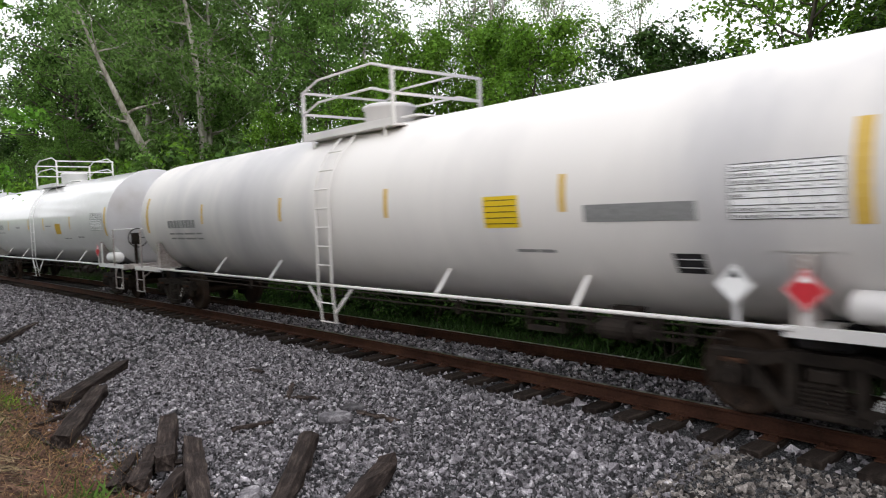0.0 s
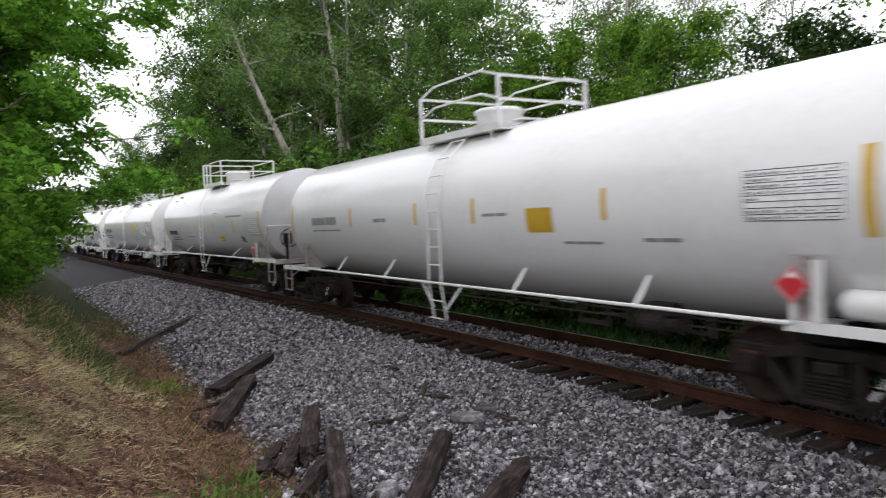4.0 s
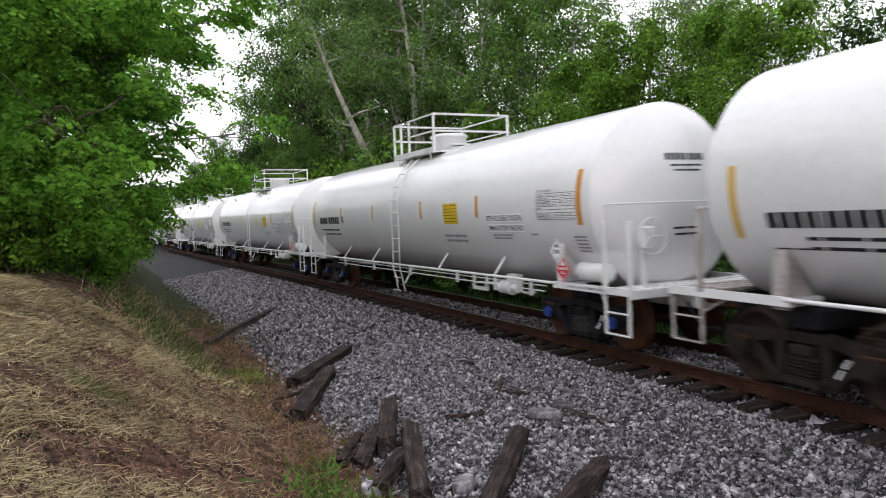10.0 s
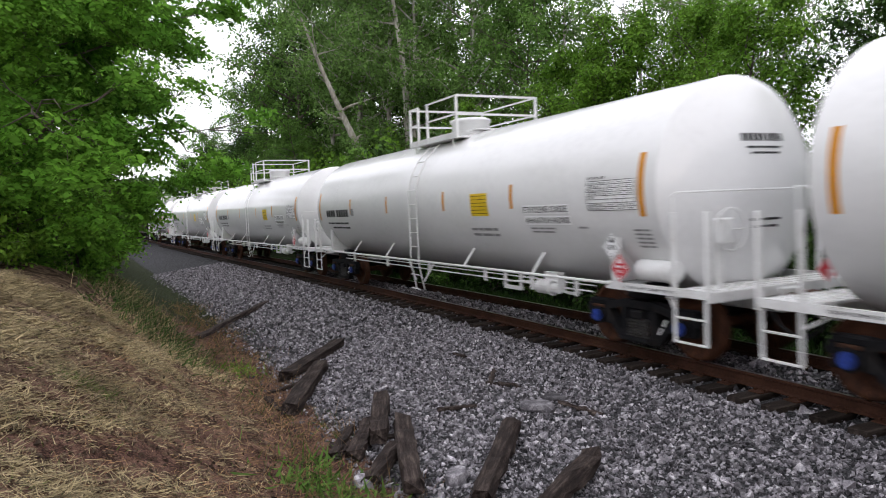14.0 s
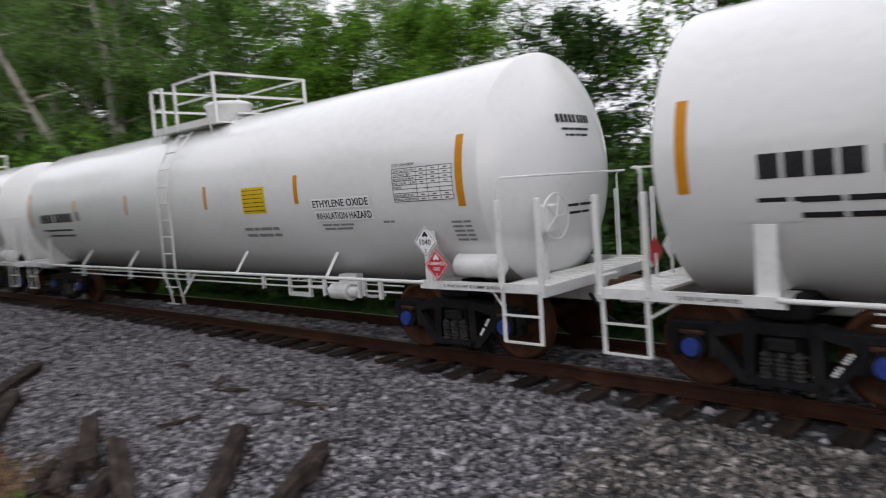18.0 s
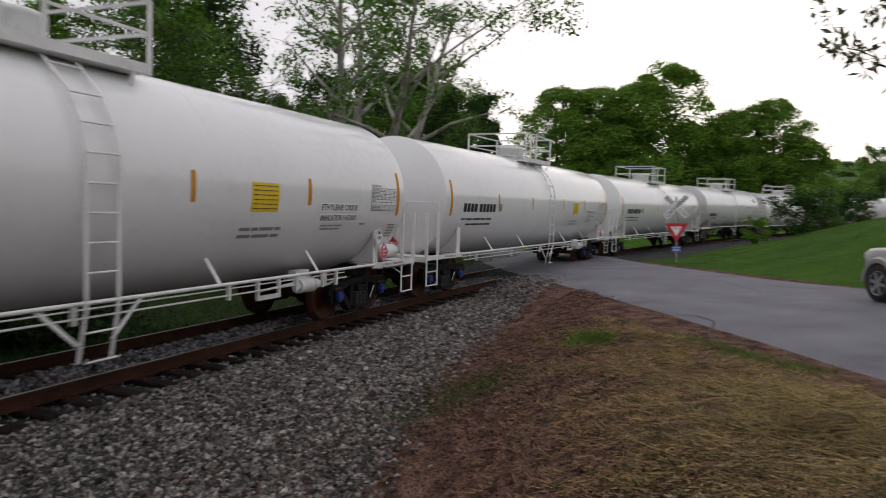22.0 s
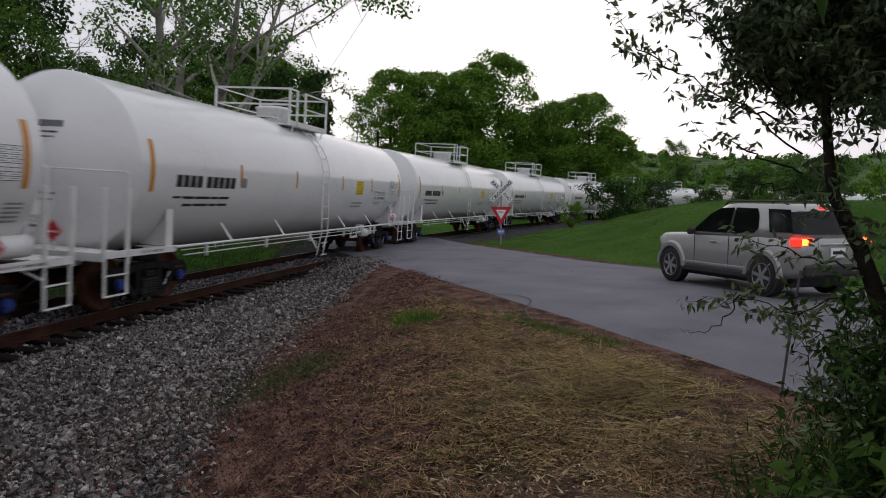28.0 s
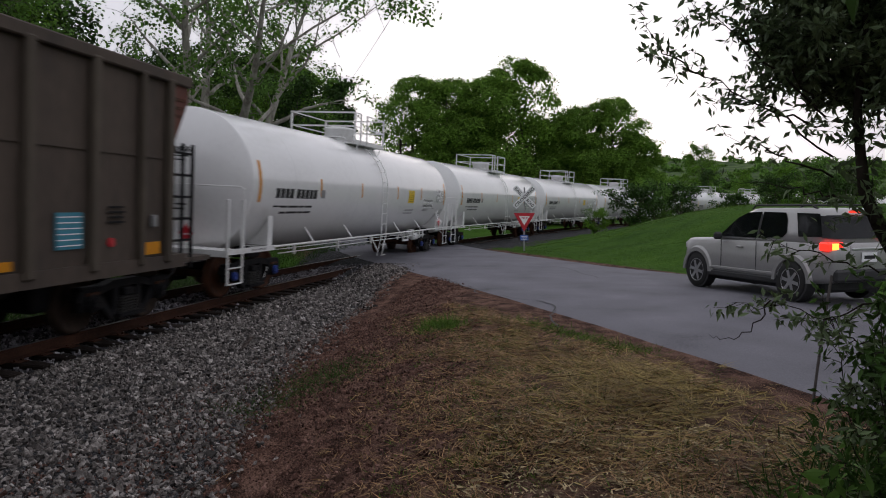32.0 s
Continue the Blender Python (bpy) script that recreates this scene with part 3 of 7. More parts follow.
for seed, q0, r0, turn, length in ((3, 9.0, -1.2, 0.1, 5.0), (2, 12.0, 2.95, -0.05, 8.0)):
    g = random.Random(seed)
    pts, q, r, a = [], q0, r0, turn
    for i in range(int(length / 0.15)):
        pts.append((q, r))
        a += g.uniform(-0.35, 0.35) - 0.25 * (a - turn)
        q, r = q + 0.15 * math.cos(a), r + 0.15 * math.sin(a)
    bm = bmesh.new()
    prev = None
    for q, r in pts:
        w = 0.012 + 0.01 * g.random()
        pair = [bm.verts.new(road_point(q, r + sgn * w, 0.05 - 0.004 * r * r + 0.025)) for sgn in (-1, 1)]
        if prev:
            bm.faces.new((prev[0], prev[1], pair[1], pair[0]))
        prev = pair
    part("crack", bm, CRACK, road)

# ---- the tank cars: x ahead, y to the left, z up from the rail head; the camera's side is -y ----
def on_tank(a, z, r, zc, off=0.004, side=-1):
    dz = z - zc
    return Vector((a, side * (math.sqrt(max(0.0, r * r - dz * dz)) + off), z))


def tank_patch(bm, a0, a1, z0, z1, r, zc, off=0.005, rows=6):
    """A thin painted or taped patch that lies on the tank's curve."""
    cols = []
    for a in (a0, a1):
        cols.append([bm.verts.new(on_tank(a, z0 + (z1 - z0) * i / rows, r, zc, off)) for i in range(rows + 1)])
    for i in range(rows):
        bm.faces.new((cols[0][i], cols[1][i], cols[1][i + 1], cols[0][i + 1]))
    return bm


TEXTS = {}


def letters(text, size):
    """The outline of a text in Blender's own font, as points and faces in its plane."""
    if (text, size) not in TEXTS:
        cu = bpy.data.curves.new("text", "FONT")
        cu.body, cu.size, cu.resolution_u, cu.offset = text, size, 2, size * 0.014
        ob = bpy.data.objects.new("text", cu)
        scene.collection.objects.link(ob)
        bpy.context.view_layer.update()
        me = bpy.data.meshes.new_from_object(ob.evaluated_get(bpy.context.evaluated_depsgraph_get()))
        TEXTS[text, size] = [tuple(v.co) for v in me.vertices], [tuple(p.vertices) for p in me.polygons]
        bpy.data.objects.remove(ob)
        bpy.data.meshes.remove(me)
    return TEXTS[text, size]


def write(bm, text, size, place, width=None):
    """Letters laid by place(u, v) -> point, from u = 0 to width."""
    pts, faces = letters(text, size)
    us = [p[0] for p in pts]
    k = width / (max(us) - min(us)) if width else 1.0
    vs = [bm.verts.new(place((p[0] - min(us)) * k, p[1])) for p in pts]
    for f in faces:
        try:
            bm.faces.new([vs[i] for i in f])
        except ValueError:
            pass
    return bm


def wheelset(parent, x, iron, cap):
    """An axle with its two wheels; it turns."""
    bm = bmesh.new()
    for side in (-1, 1):
        m = Matrix.Translation((0, side * 0.757, 0))
        k = -side
        prof = [(k * 0.075, 0.32), (k * 0.075, 0.508), (k * 0.045, 0.508), (k * 0.035, 0.486), (-k * 0.065, 0.48), (-k * 0.065, 0.42), (-k * 0.02, 0.395), (-k * 0.005, 0.2), (-k * 0.05, 0.15), (-k * 0.05, 0.1)]
        lathe(bm, prof, 32, "Y", m)
    rod(bm, (0, -1.0, 0), (0, 1.0, 0), 0.08, 12)
    ws = part("wheelset", bm, WHEEL if cap is BLUE else DIRTY_WHEEL, parent, "rusty steel wheels on an axle" if cap is BLUE else "dark dirty wheels on an axle", True)
    ws.location = (x, 0, 0.45)
    for side in (-1, 1):
        bm = rod(bmesh.new(), (0, side * 0.98, 0), (0, side * 1.17, 0), 0.098, 20)
        rod(bm, (0, side * 1.17, 0), (0, side * 1.185, 0), 0.085, 16)
        for i in range(3):
            u = i * 2.094
            rod(bm, (0.055 * math.cos(u), side * 1.18, 0.055 * math.sin(u)), (0.055 * math.cos(u), side * 1.2, 0.055 * math.sin(u)), 0.018, 6)
        part("bearing_cap", bm, cap, ws)
    return ws


def truck(parent, x, iron, cap, ink):
    """A three-piece freight truck."""
    bm = box(bmesh.new(), (0, 0, 0.52), (0.36, 2.1, 0.24), bevel=0.03)
    rod(bm, (0, 0, 0.6), (0, 0, 0.74), 0.2, 16)
    box(bm, (0, -0.62, 0.68), (0.16, 0.2, 0.1))
    box(bm, (0, 0.62, 0.68), (0.16, 0.2, 0.1))
    t = part("truck", bm, iron, parent, "cast iron freight truck with wheels and springs")
    t.location = (x, 0, 0)
    for side in (-1, 1):
        y0, y1 = side * 0.93, side * 1.09
        bm = bmesh.new()
        # upper chord, lower chord, columns and jaws
        prism(bm, ((-1.2, 0.5), (-1.17, 0.64), (-1.0, 0.7), (-0.62, 0.7), (-0.34, 0.76), (0.34, 0.76), (0.62, 0.7), (1.0, 0.7), (1.17, 0.64), (1.2, 0.5), (1.07, 0.48), (1.02, 0.6), (0.76, 0.6), (0.7, 0.56), (0.36, 0.64), (-0.36, 0.64), (-0.7, 0.56), (-0.76, 0.6), (-1.02, 0.6), (-1.07, 0.48)), y0, y1)
        prism(bm, ((-0.76, 0.6), (-0.7, 0.42), (-0.4, 0.12), (0.4, 0.12), (0.7, 0.42), (0.76, 0.6), (0.66, 0.56), (0.58, 0.46), (0.34, 0.22), (-0.34, 0.22), (-0.58, 0.46), (-0.66, 0.56)), y0, y1)
        prism(bm, ((-0.38, 0.15), (-0.27, 0.2), (-0.24, 0.66), (-0.36, 0.68)), y0, y1)
        prism(bm, ((0.38, 0.15), (0.27, 0.2), (0.24, 0.66), (0.36, 0.68)), y0, y1)
        box(bm, (0, side * 1.02, 0.55), (0.3, 0.24, 0.13), bevel=0.02)
        box(bm, (0, side * 1.06, 0.19), (0.66, 0.26, 0.05))
        # pedestal jaws that hold the bearings
        for ax in (-0.889, 0.889):
            box(bm, (ax, side * 1.02, 0.665), (0.5, 0.17, 0.1), bevel=0.02)
            for dx in (-0.2, 0.2):
                box(bm, (ax + dx, side * 1.02, 0.5), (0.085, 0.165, 0.34), bevel=0.02)
        part("side_frame", bm, iron, t)
        for i in (-1, 0, 1):
            prof = [(0.2, 0.03)]
            for k in range(6):
                prof += [(0.21 + 0.044 * k, 0.048), (0.22 + 0.044 * k, 0.068), (0.235 + 0.044 * k, 0.068), (0.245 + 0.044 * k, 0.048)]
            bm = lathe(bmesh.new(), prof + [(0.49, 0.03)], 12, "Y", Matrix.Translation((i * 0.145, side * 1.08, 0)) @ Matrix.Rotation(radians(90), 4, "X"))
            part("spring", bm, SPRING if iron is IRON else iron, t)
        for ax in (-0.889, 0.889):
            part("bearing_housing", rod(bmesh.new(), (ax, side * 0.94, 0.457), (ax, side * 1.13, 0.457), 0.145, 16), iron, t)
            part("bearing_adapter", box(bmesh.new(), (ax, side * 1.03, 0.6), (0.26, 0.2, 0.05), bevel=0.01), RUST, t, "rust-brown bearing adapter")
        bm = bmesh.new()
        m = Matrix.Translation((0.53, side * 1.098, 0.42)) @ Matrix.Rotation(-0.95, 4, "Y")
        for i in range(9):
            if i != 4:
                box(bm, (-0.13 + 0.032 * i, 0, 0), (0.019, 0.006, 0.036), m)
        tagged(part("stencil_line", bm, ink, t, "small white stencilled marks"), kind="stuff")
    for ax in (-0.889, 0.889):
        wheelset(t, ax, iron, cap)
    return t


def tank_car(spec):
    r, zc, cyl, half, tr = spec["r"], spec["zc"], spec["cyl"], spec["half"], spec["half"] - 1.77
    paint, trim, iron, cap = spec["paint"], spec["trim"], spec["iron"], spec["cap"]
    car = thing("tank_car", spec["label"], "tank car", "cars of the freight train")
    # tank with domed ends
    head = spec["head"]
    big = (r * r + head * head) / (2 * head)
    cap_prof = []
    for i in range(11):
        rad = (r - 0.012) * (1 - i / 10) ** 0.8
        cap_prof.append((cyl + head - (big - math.sqrt(big * big - rad * rad)), max(0.02, rad)))
    side_prof = [(a, r) for a in np.linspace(-cyl, cyl, 13)[1:-1]] + [(cyl - 0.06, r), (cyl - 0.012, r), (cyl, r - 0.003)]
    prof = [(-a, q) for a, q in reversed(cap_prof)] + [(-cyl, r - 0.003), (-cyl + 0.012, r), (-cyl + 0.06, r)] + side_prof + cap_prof
    shell = part("tank", lathe(bmesh.new(), prof, 72, "X", Matrix.Translation((0, 0, zc))), paint, car, spec["tank_label"], True)
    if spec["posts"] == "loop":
        shell.data.materials.append(GRIMY_SHADED_END)
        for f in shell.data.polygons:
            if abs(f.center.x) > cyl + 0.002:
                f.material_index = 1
    for a in spec["seams"]:
        bm = lathe(bmesh.new(), [(a - 0.004, r - 0.01), (a - 0.004, r + 0.0012), (a + 0.004, r + 0.0012), (a + 0.004, r - 0.01)], 72, "X", Matrix.Translation((0, 0, zc)))
        part("jacket_seam", bm, paint, car, "", True)
    # underframe: draft sills, bolsters, couplers, end platforms
    for e in (-1, 1):
        bm = box(bmesh.new(), (e * (half - 1.3), 0, 0.86), (2.7, 0.42, 0.34), bevel=0.02)
        part("draft_sill", bm, trim if spec["posts"] == "tall" else iron, car)
        bm = box(bmesh.new(), (e * tr, 0, 0.92), (0.5, 2.2, 0.26), bevel=0.03)
        part("bolster", bm, IRON, car, "black bolster above the truck")
        bm = rod(bmesh.new(), (e * (half - 0.05), 0, 0.86), (e * (half + 0.2), 0, 0.86), 0.09, 10)
        box(bm, (e * (half + 0.3), 0.05, 0.86), (0.24, 0.26, 0.28), bevel=0.05)
        box(bm, (e * (half + 0.38), -0.1, 0.86), (0.12, 0.1, 0.24), bevel=0.03)
        part("coupler", bm, RUST, car, "rust-brown iron coupler")
        bm = pipe(bmesh.new(), [(e * (half - 0.1), -0.3, 0.8), (e * (half + 0.1), -0.33, 0.55), (e * (half + 0.3), -0.3, 0.42), (e * (half + 0.42), -0.22, 0.45)], 0.025)
        part("air_hose", bm, IRON, car, "black rubber air hose")
        # platform
        bm = box(bmesh.new(), (e * (half - 0.33), 0, 1.045), (0.62, 2.96, 0.03))
        box(bm, (e * (half - 0.02), 0, 1.0), (0.05, 3.0, 0.13))
        for yy in np.linspace(-1.4, 1.4, 15):
            box(bm, (e * (half - 0.33), yy, 1.065), (0.56, 0.012, 0.012))
        part("end_platform", bm, trim, car)
        for side in (-1, 1):
            y = side * 1.48
            bm = box(bmesh.new(), (e * (half - 0.98), y, 1.03), (1.98, 0.05, 0.11))
            box(bm, (e * (half - 1.75), side * 1.2, 1.03), (0.3, 0.6, 0.05))
            part("side_sill", bm, trim, car)
            # bolster gusset up to the tank
            gx = e * (tr - 0.03 if not spec["wide_gusset"] else tr)
            bm = bmesh.new()
            yt = math.sqrt(max(0.01, r * r - (1.76 - zc) ** 2))
            box(bm, (gx, side * 1.44, 1.4), (0.2, 0.035, 0.68))
            a = [(side * 1.44, 1.08), (side * 1.44, 1.74), (side * (yt - 0.02), 1.74), (side * 1.0, 1.3), (side * 0.85, 1.08)]
            va = [bm.verts.new((gx - 0.02, p, q)) for p, q in a]
            vb = [bm.verts.new((gx + 0.02, p, q)) for p, q in a]
            for i in range(5):
                bm.faces.new((va[i], va[(i + 1) % 5], vb[(i + 1) % 5], vb[i]))
            bm.faces.new(va)
            bm.faces.new(vb)
            bmesh.ops.recalc_face_normals(bm, faces=bm.faces)
            part("bolster_gusset", bm, trim, car)
            bm = bmesh.new()
            if side < 0:
                tank_patch(bm, gx - 0.33, gx + 0.33, 1.76, 1.94, r, zc, 0.012, 4)
                part("tank_pad", bm, paint, car)
            # corner posts and steps
            if spec["posts"] == "tall":
                bm = bmesh.new()
                for px_ in (half - 0.03, half - 0.61):
                    box(bm, (e * px_, y, 1.55), (0.055, 0.075, 1.1), bevel=0.01)
                part("corner_post", bm, trim, car)
            else:
                bm = box(bmesh.new(), (e * (half - 0.6), side * 1.5, 1.58), (0.1, 0.025, 1.08), bevel=0.008)
                part("corner_post", bm, trim, car)
            bm = bmesh.new()
            for px_ in (half - 0.06, half - 0.6):
                bar(bm, (e * px_, y, 1.03), (e * (px_ - 0.005), y, 0.37), 0.05, 0.02, (0, 1, 0))
            for z in (0.37, 0.7):
                box(bm, (e * (half - 0.33), y, z), (0.56, 0.05, 0.02))
            rod(bm, (e * (half - 0.6), y, 0.78), (e * (half - 0.95), side * 1.3, 1.0), 0.015)
            part("sill_step", bm, trim, car)
            # handrail that runs round the end of the tank
        bm = bmesh.new()
        z = 2.36 if spec["posts"] == "tall" else 2.12
        ya = math.sqrt(r * r - (z - zc) ** 2) + 0.1
        xs = half - 0.6
        pts = [(e * xs, -1.5, z - 0.28), (e * xs, -1.5, z - 0.05), (e * (xs + 0.06), -1.46, z)]
        pts += [(e * (xs + 0.42), -0.95, z), (e * (cyl + head + 0.09), -0.5, z), (e * (cyl + head + 0.09), 0.5, z), (e * (xs + 0.42), 0.95, z), (e * (xs + 0.06), 1.46, z), (e * xs, 1.5, z - 0.05), (e * xs, 1.5, z - 0.28)]
        pipe(bm, pts, 0.014 if spec["posts"] == "tall" else 0.019)
        part("end_handrail", bm, trim, car)
        truck(car, e * tr, iron, cap, SIGN_WHITE)
    # running rail along each side, with braces, and the pipes beneath
    for side in (-1, 1):
        bm = rod(bmesh.new(), (-half + 1.9, side * 1.5, 1.055), (half - 1.9, side * 1.5, 1.055), 0.026, 10)
        part("side_rail", bm, trim, car)
        for a in spec["braces"]:
            bm = bmesh.new()
            yt = math.sqrt(max(0.01, r * r - (1.4 - zc) ** 2))
            bar(bm, (a, side * 1.49, 1.06), (a, side * (yt + 0.01), 1.42), 0.07, 0.012, (0, side, 0.3))
            part("rail_brace", bm, trim, car)
        for z, w, yy in ((0.84, 0.014, 1.25), (0.93, 0.011, 1.2)):
            bm = rod(bmesh.new(), (-half + 2.6, side * yy, z), (half - 2.6, side * yy, z), w, 6)
            part("train_pipe", bm, trim if spec["iron"] is IRON else spec["iron"], car)
        for a in np.linspace(-half + 3.4, half - 3.4, 5):
            bm = box(bmesh.new(), (a, side * 1.25, 0.9), (0.05, 0.06, 0.26))
            part("pipe_hanger", bm, trim if spec["iron"] is IRON else spec["iron"], car)
    # brake gear under the tank
    gear = trim if spec["iron"] is IRON else spec["iron"]
    c0 = half - 4.2
    bm = rod(bmesh.new(), (c0, -1.2, 0.8), (c0 + 0.42, -1.2, 0.8), 0.125, 16)
    rod(bm, (c0 - 0.08, -1.2, 0.8), (c0, -1.2, 0.8), 0.07, 10)
    rod(bm, (c0 + 0.42, -1.2, 0.8), (c0 + 0.63, -1.2, 0.8), 0.085, 12)
    rod(bm, (c0 + 0.4, -1.2, 0.8), (c0 + 0.43, -1.2, 0.8), 0.14, 16)
    box(bm, (c0 + 0.26, -1.05, 0.97), (0.4, 0.16, 0.18))
    part("brake_cylinder", bm, gear, car)
    bm = bmesh.new()
    for i in range(18):
        a = c0 + 0.64 + i * 0.032
        box(bm, (a, -1.2, 0.79 - 0.04 * math.sin(i / 17 * math.pi)), (0.034, 0.02 if i % 2 else 0.05, 0.05 if i % 2 else 0.02))
    part("brake_chain", bm, gear, car)
    bm = box(bmesh.new(), (c0 - 0.85, -1.22, 0.71), (0.62, 0.05, 0.07))
    for a in (c0 - 1.14, c0 - 0.58):
        box(bm, (a, -1.22, 0.84), (0.06, 0.05, 0.28))
    rod(bm, (c0 - 1.1, -1.22, 0.82), (c0 - 0.15, -1.22, 0.87), 0.02, 6)
    part("brake_lever", bm, gear, car)
    for a in (c0 - 0.14, c0 + 0.7, c0 + 1.18):
        part("pipe_hanger", box(bmesh.new(), (a, -1.27, 0.86), (0.06, 0.05, 0.26)), gear, car)
    # ladder up to the top platform
    for side in (-1, 1):
        la = spec["ladder"]
        zs = np.linspace(1.0, zc + r * 0.86, 9)
        lad = None
        for dx in (-0.22, 0.22):
            pts = [(la + dx * 1.02, 1.53, 0.4)] + [(la + dx, max(1.5, r + 0.06) if z < zc + 0.2 else math.sqrt(max(0.01, (r + 0.09) ** 2 - (z - zc) ** 2)), z) for z in zs]
            bm = loft(bmesh.new(), [[(x + ex * 0.025, side * (y + ey * 0.007), z + ey * 0.004) for ex, ey in ((-1, -1), (1, -1), (1, 1), (-1, 1))] for x, y, z in pts])
            lad = part("stile" if lad else "ladder", bm, trim, lad or car)
            part("strut", bar(bmesh.new(), (la + dx * 3.2, side * 1.49, 1.04), (la + dx * 1.05, side * 1.53, 0.6), 0.05, 0.012, (0, 1, 0)), trim, lad)
        for z in np.arange(0.42, zc + r * 0.86, 0.33):
            yy = max(1.5, r + 0.06) if z < zc + 0.2 else math.sqrt(max(0.01, (r + 0.09) ** 2 - (z - zc) ** 2))
            part("rung", rod(bmesh.new(), (la - 0.22, side * yy, z), (la + 0.22, side * yy, z), 0.013, 6), trim, lad)
    for ob in car.children:
        if ob.name.split(".")[0] in ("end_platform", "side_sill", "corner_post", "sill_step", "end_handrail", "side_rail", "rail_brace", "ladder"):
            ob.location.z += spec["rail_up"]
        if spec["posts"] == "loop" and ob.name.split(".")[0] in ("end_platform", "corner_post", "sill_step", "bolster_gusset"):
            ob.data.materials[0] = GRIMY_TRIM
    top_deck(car, spec)
    tank_marks(car, spec)
    return car


def top_deck(car, spec):
    """The walkway round the valve housing on top of the tank."""
    r, zc, trim, la = spec["r"], spec["zc"], spec["trim"], spec["ladder"]
    zt = zc + r
    L, Wd, z0 = spec["deck"][0], spec["deck"][1], zt - 0.16
    bm = bmesh.new()
    for side in (-1, 1):
        box(bm, (la, side * (Wd - 0.24), z0), (2 * L, 0.48, 0.03))
        box(bm, (la, side * Wd, z0 + 0.05), (2 * L, 0.015, 0.13))
    for e in (-1, 1):
        box(bm, (la + e * (L - 0.2), 0, zt + 0.02), (0.4, 2 * Wd - 0.96, 0.03))
        for side in (-1, 1):
            bar(bm, (la + e * L * 0.8, side * Wd, z0), (la + e * L * 0.8, side * (Wd - 0.12), z0 - 0.5), 0.06, 0.012)
    part("walkway", bm, trim, car)
    for e in (-1, 1):
        for side in (-1, 1):
            bm = box(bmesh.new(), (la + e * L, side * Wd, z0 + 0.45), (0.05, 0.05, 0.95))
            part("deck_post", bm, trim, car)
    for side in (-1, 1):
        bm = bmesh.new()
        for z in (z0 + 0.5, z0 + 0.91):
            if spec["round_deck"]:
                pipe(bm, [(la - L, side * Wd, z), (la - L * 0.6, side * Wd, z + 0.16), (la + L * 0.6, side * Wd, z + 0.16), (la + L, side * Wd, z)], 0.022)
            else:
                x0 = la - L if side > 0 else la - 0.2 * L
                box(bm, ((x0 + la + L) / 2, side * Wd, z), (la + L - x0, 0.045, 0.03))
        if side < 0 and not spec["round_deck"]:
            box(bm, (la - 0.2 * L, side * Wd, z0 + 0.45), (0.05, 0.05, 0.95))
            box(bm, (la - 0.62 * L, side * Wd, z0 + 0.45), (0.05, 0.05, 0.95))
            for z in (z0 + 0.5, z0 + 0.91):
                box(bm, (la - 0.81 * L, side * Wd, z), (0.38 * L, 0.045, 0.03))
        part("deck_rail", bm, trim, car)
    for e in (-1, 1):
        bm = bmesh.new()
        for z in (z0 + 0.5, z0 + 0.91):
            box(bm, (la + e * L, 0, z), (0.03, 2 * Wd, 0.045))
        part("deck_rail", bm, trim, car)
    bm = bmesh.new()
    lathe(bm, [(zt - 0.15, 0.02), (zt - 0.15, 0.46), (zt + 0.3, 0.46), (zt + 0.31, 0.5), (zt + 0.36, 0.5), (zt + 0.4, 0.42), (zt + 0.43, 0.02)], 24, "Y", Matrix.Translation((la, 0, 0)) @ Matrix.Rotation(radians(90), 4, "X"))
    part("valve_housing", bm, trim, car, "", True)


def bars(bm, a0, a1, z0, z1, r, zc, words, rows=2):
    """Marks that cannot be read: a row of short bars on the tank."""
    x, k = a0, 0
    total = sum(words) + 0.35 * (len(words) - 1)
    unit = (a1 - a0) / total
    for w in words:
        tank_patch(bm, x, x + w * unit, z0, z1, r, zc, 0.005, rows)
        x += (w + 0.35) * unit
    return bm


def diamond(parent, a, y, z, d, face, label, text):
    bm = bmesh.new()
    box(bm, (0, 0, 0), (d, 0.006, d), Matrix.Translation((a, y, z)) @ Matrix.Rotation(radians(45), 4, "Y"), 0.002)
    p = part("hazard_placard", bm, face, parent, label)
    ink = SIGN_WHITE if face is SIGN_RED else BLACK
    bm = bmesh.new()
    m = Matrix.Translation((a, y - 0.005, z)) @ Matrix.Rotation(radians(45), 4, "Y")
    e = d * 0.44
    for i in range(4):
        box(bm, (0, 0, e), (2 * e, 0.002, 0.006), m @ Matrix.Rotation(i * math.pi / 2, 4, "Y"))
    part("placard_border", bm, ink, p)
    bm = bmesh.new()
    for q, k in (((0, 0.11), 0.05), ((-0.03, 0.085), 0.035), ((0.03, 0.085), 0.035)):
        box(bm, (0, 0, 0), (k, 0.002, k), Matrix.Translation((a + q[0], y - 0.006, z + q[1])) @ Matrix.Rotation(radians(45), 4, "Y"))
    part("placard_symbol", bm, ink, p)
    for line, size, dz, w in text:
        bm = write(bmesh.new(), line, size, lambda u, v: Vector((a - w / 2 + u, y - 0.006, z + dz + v)), w)
        part("placard_text", bm, ink, p)
    return p


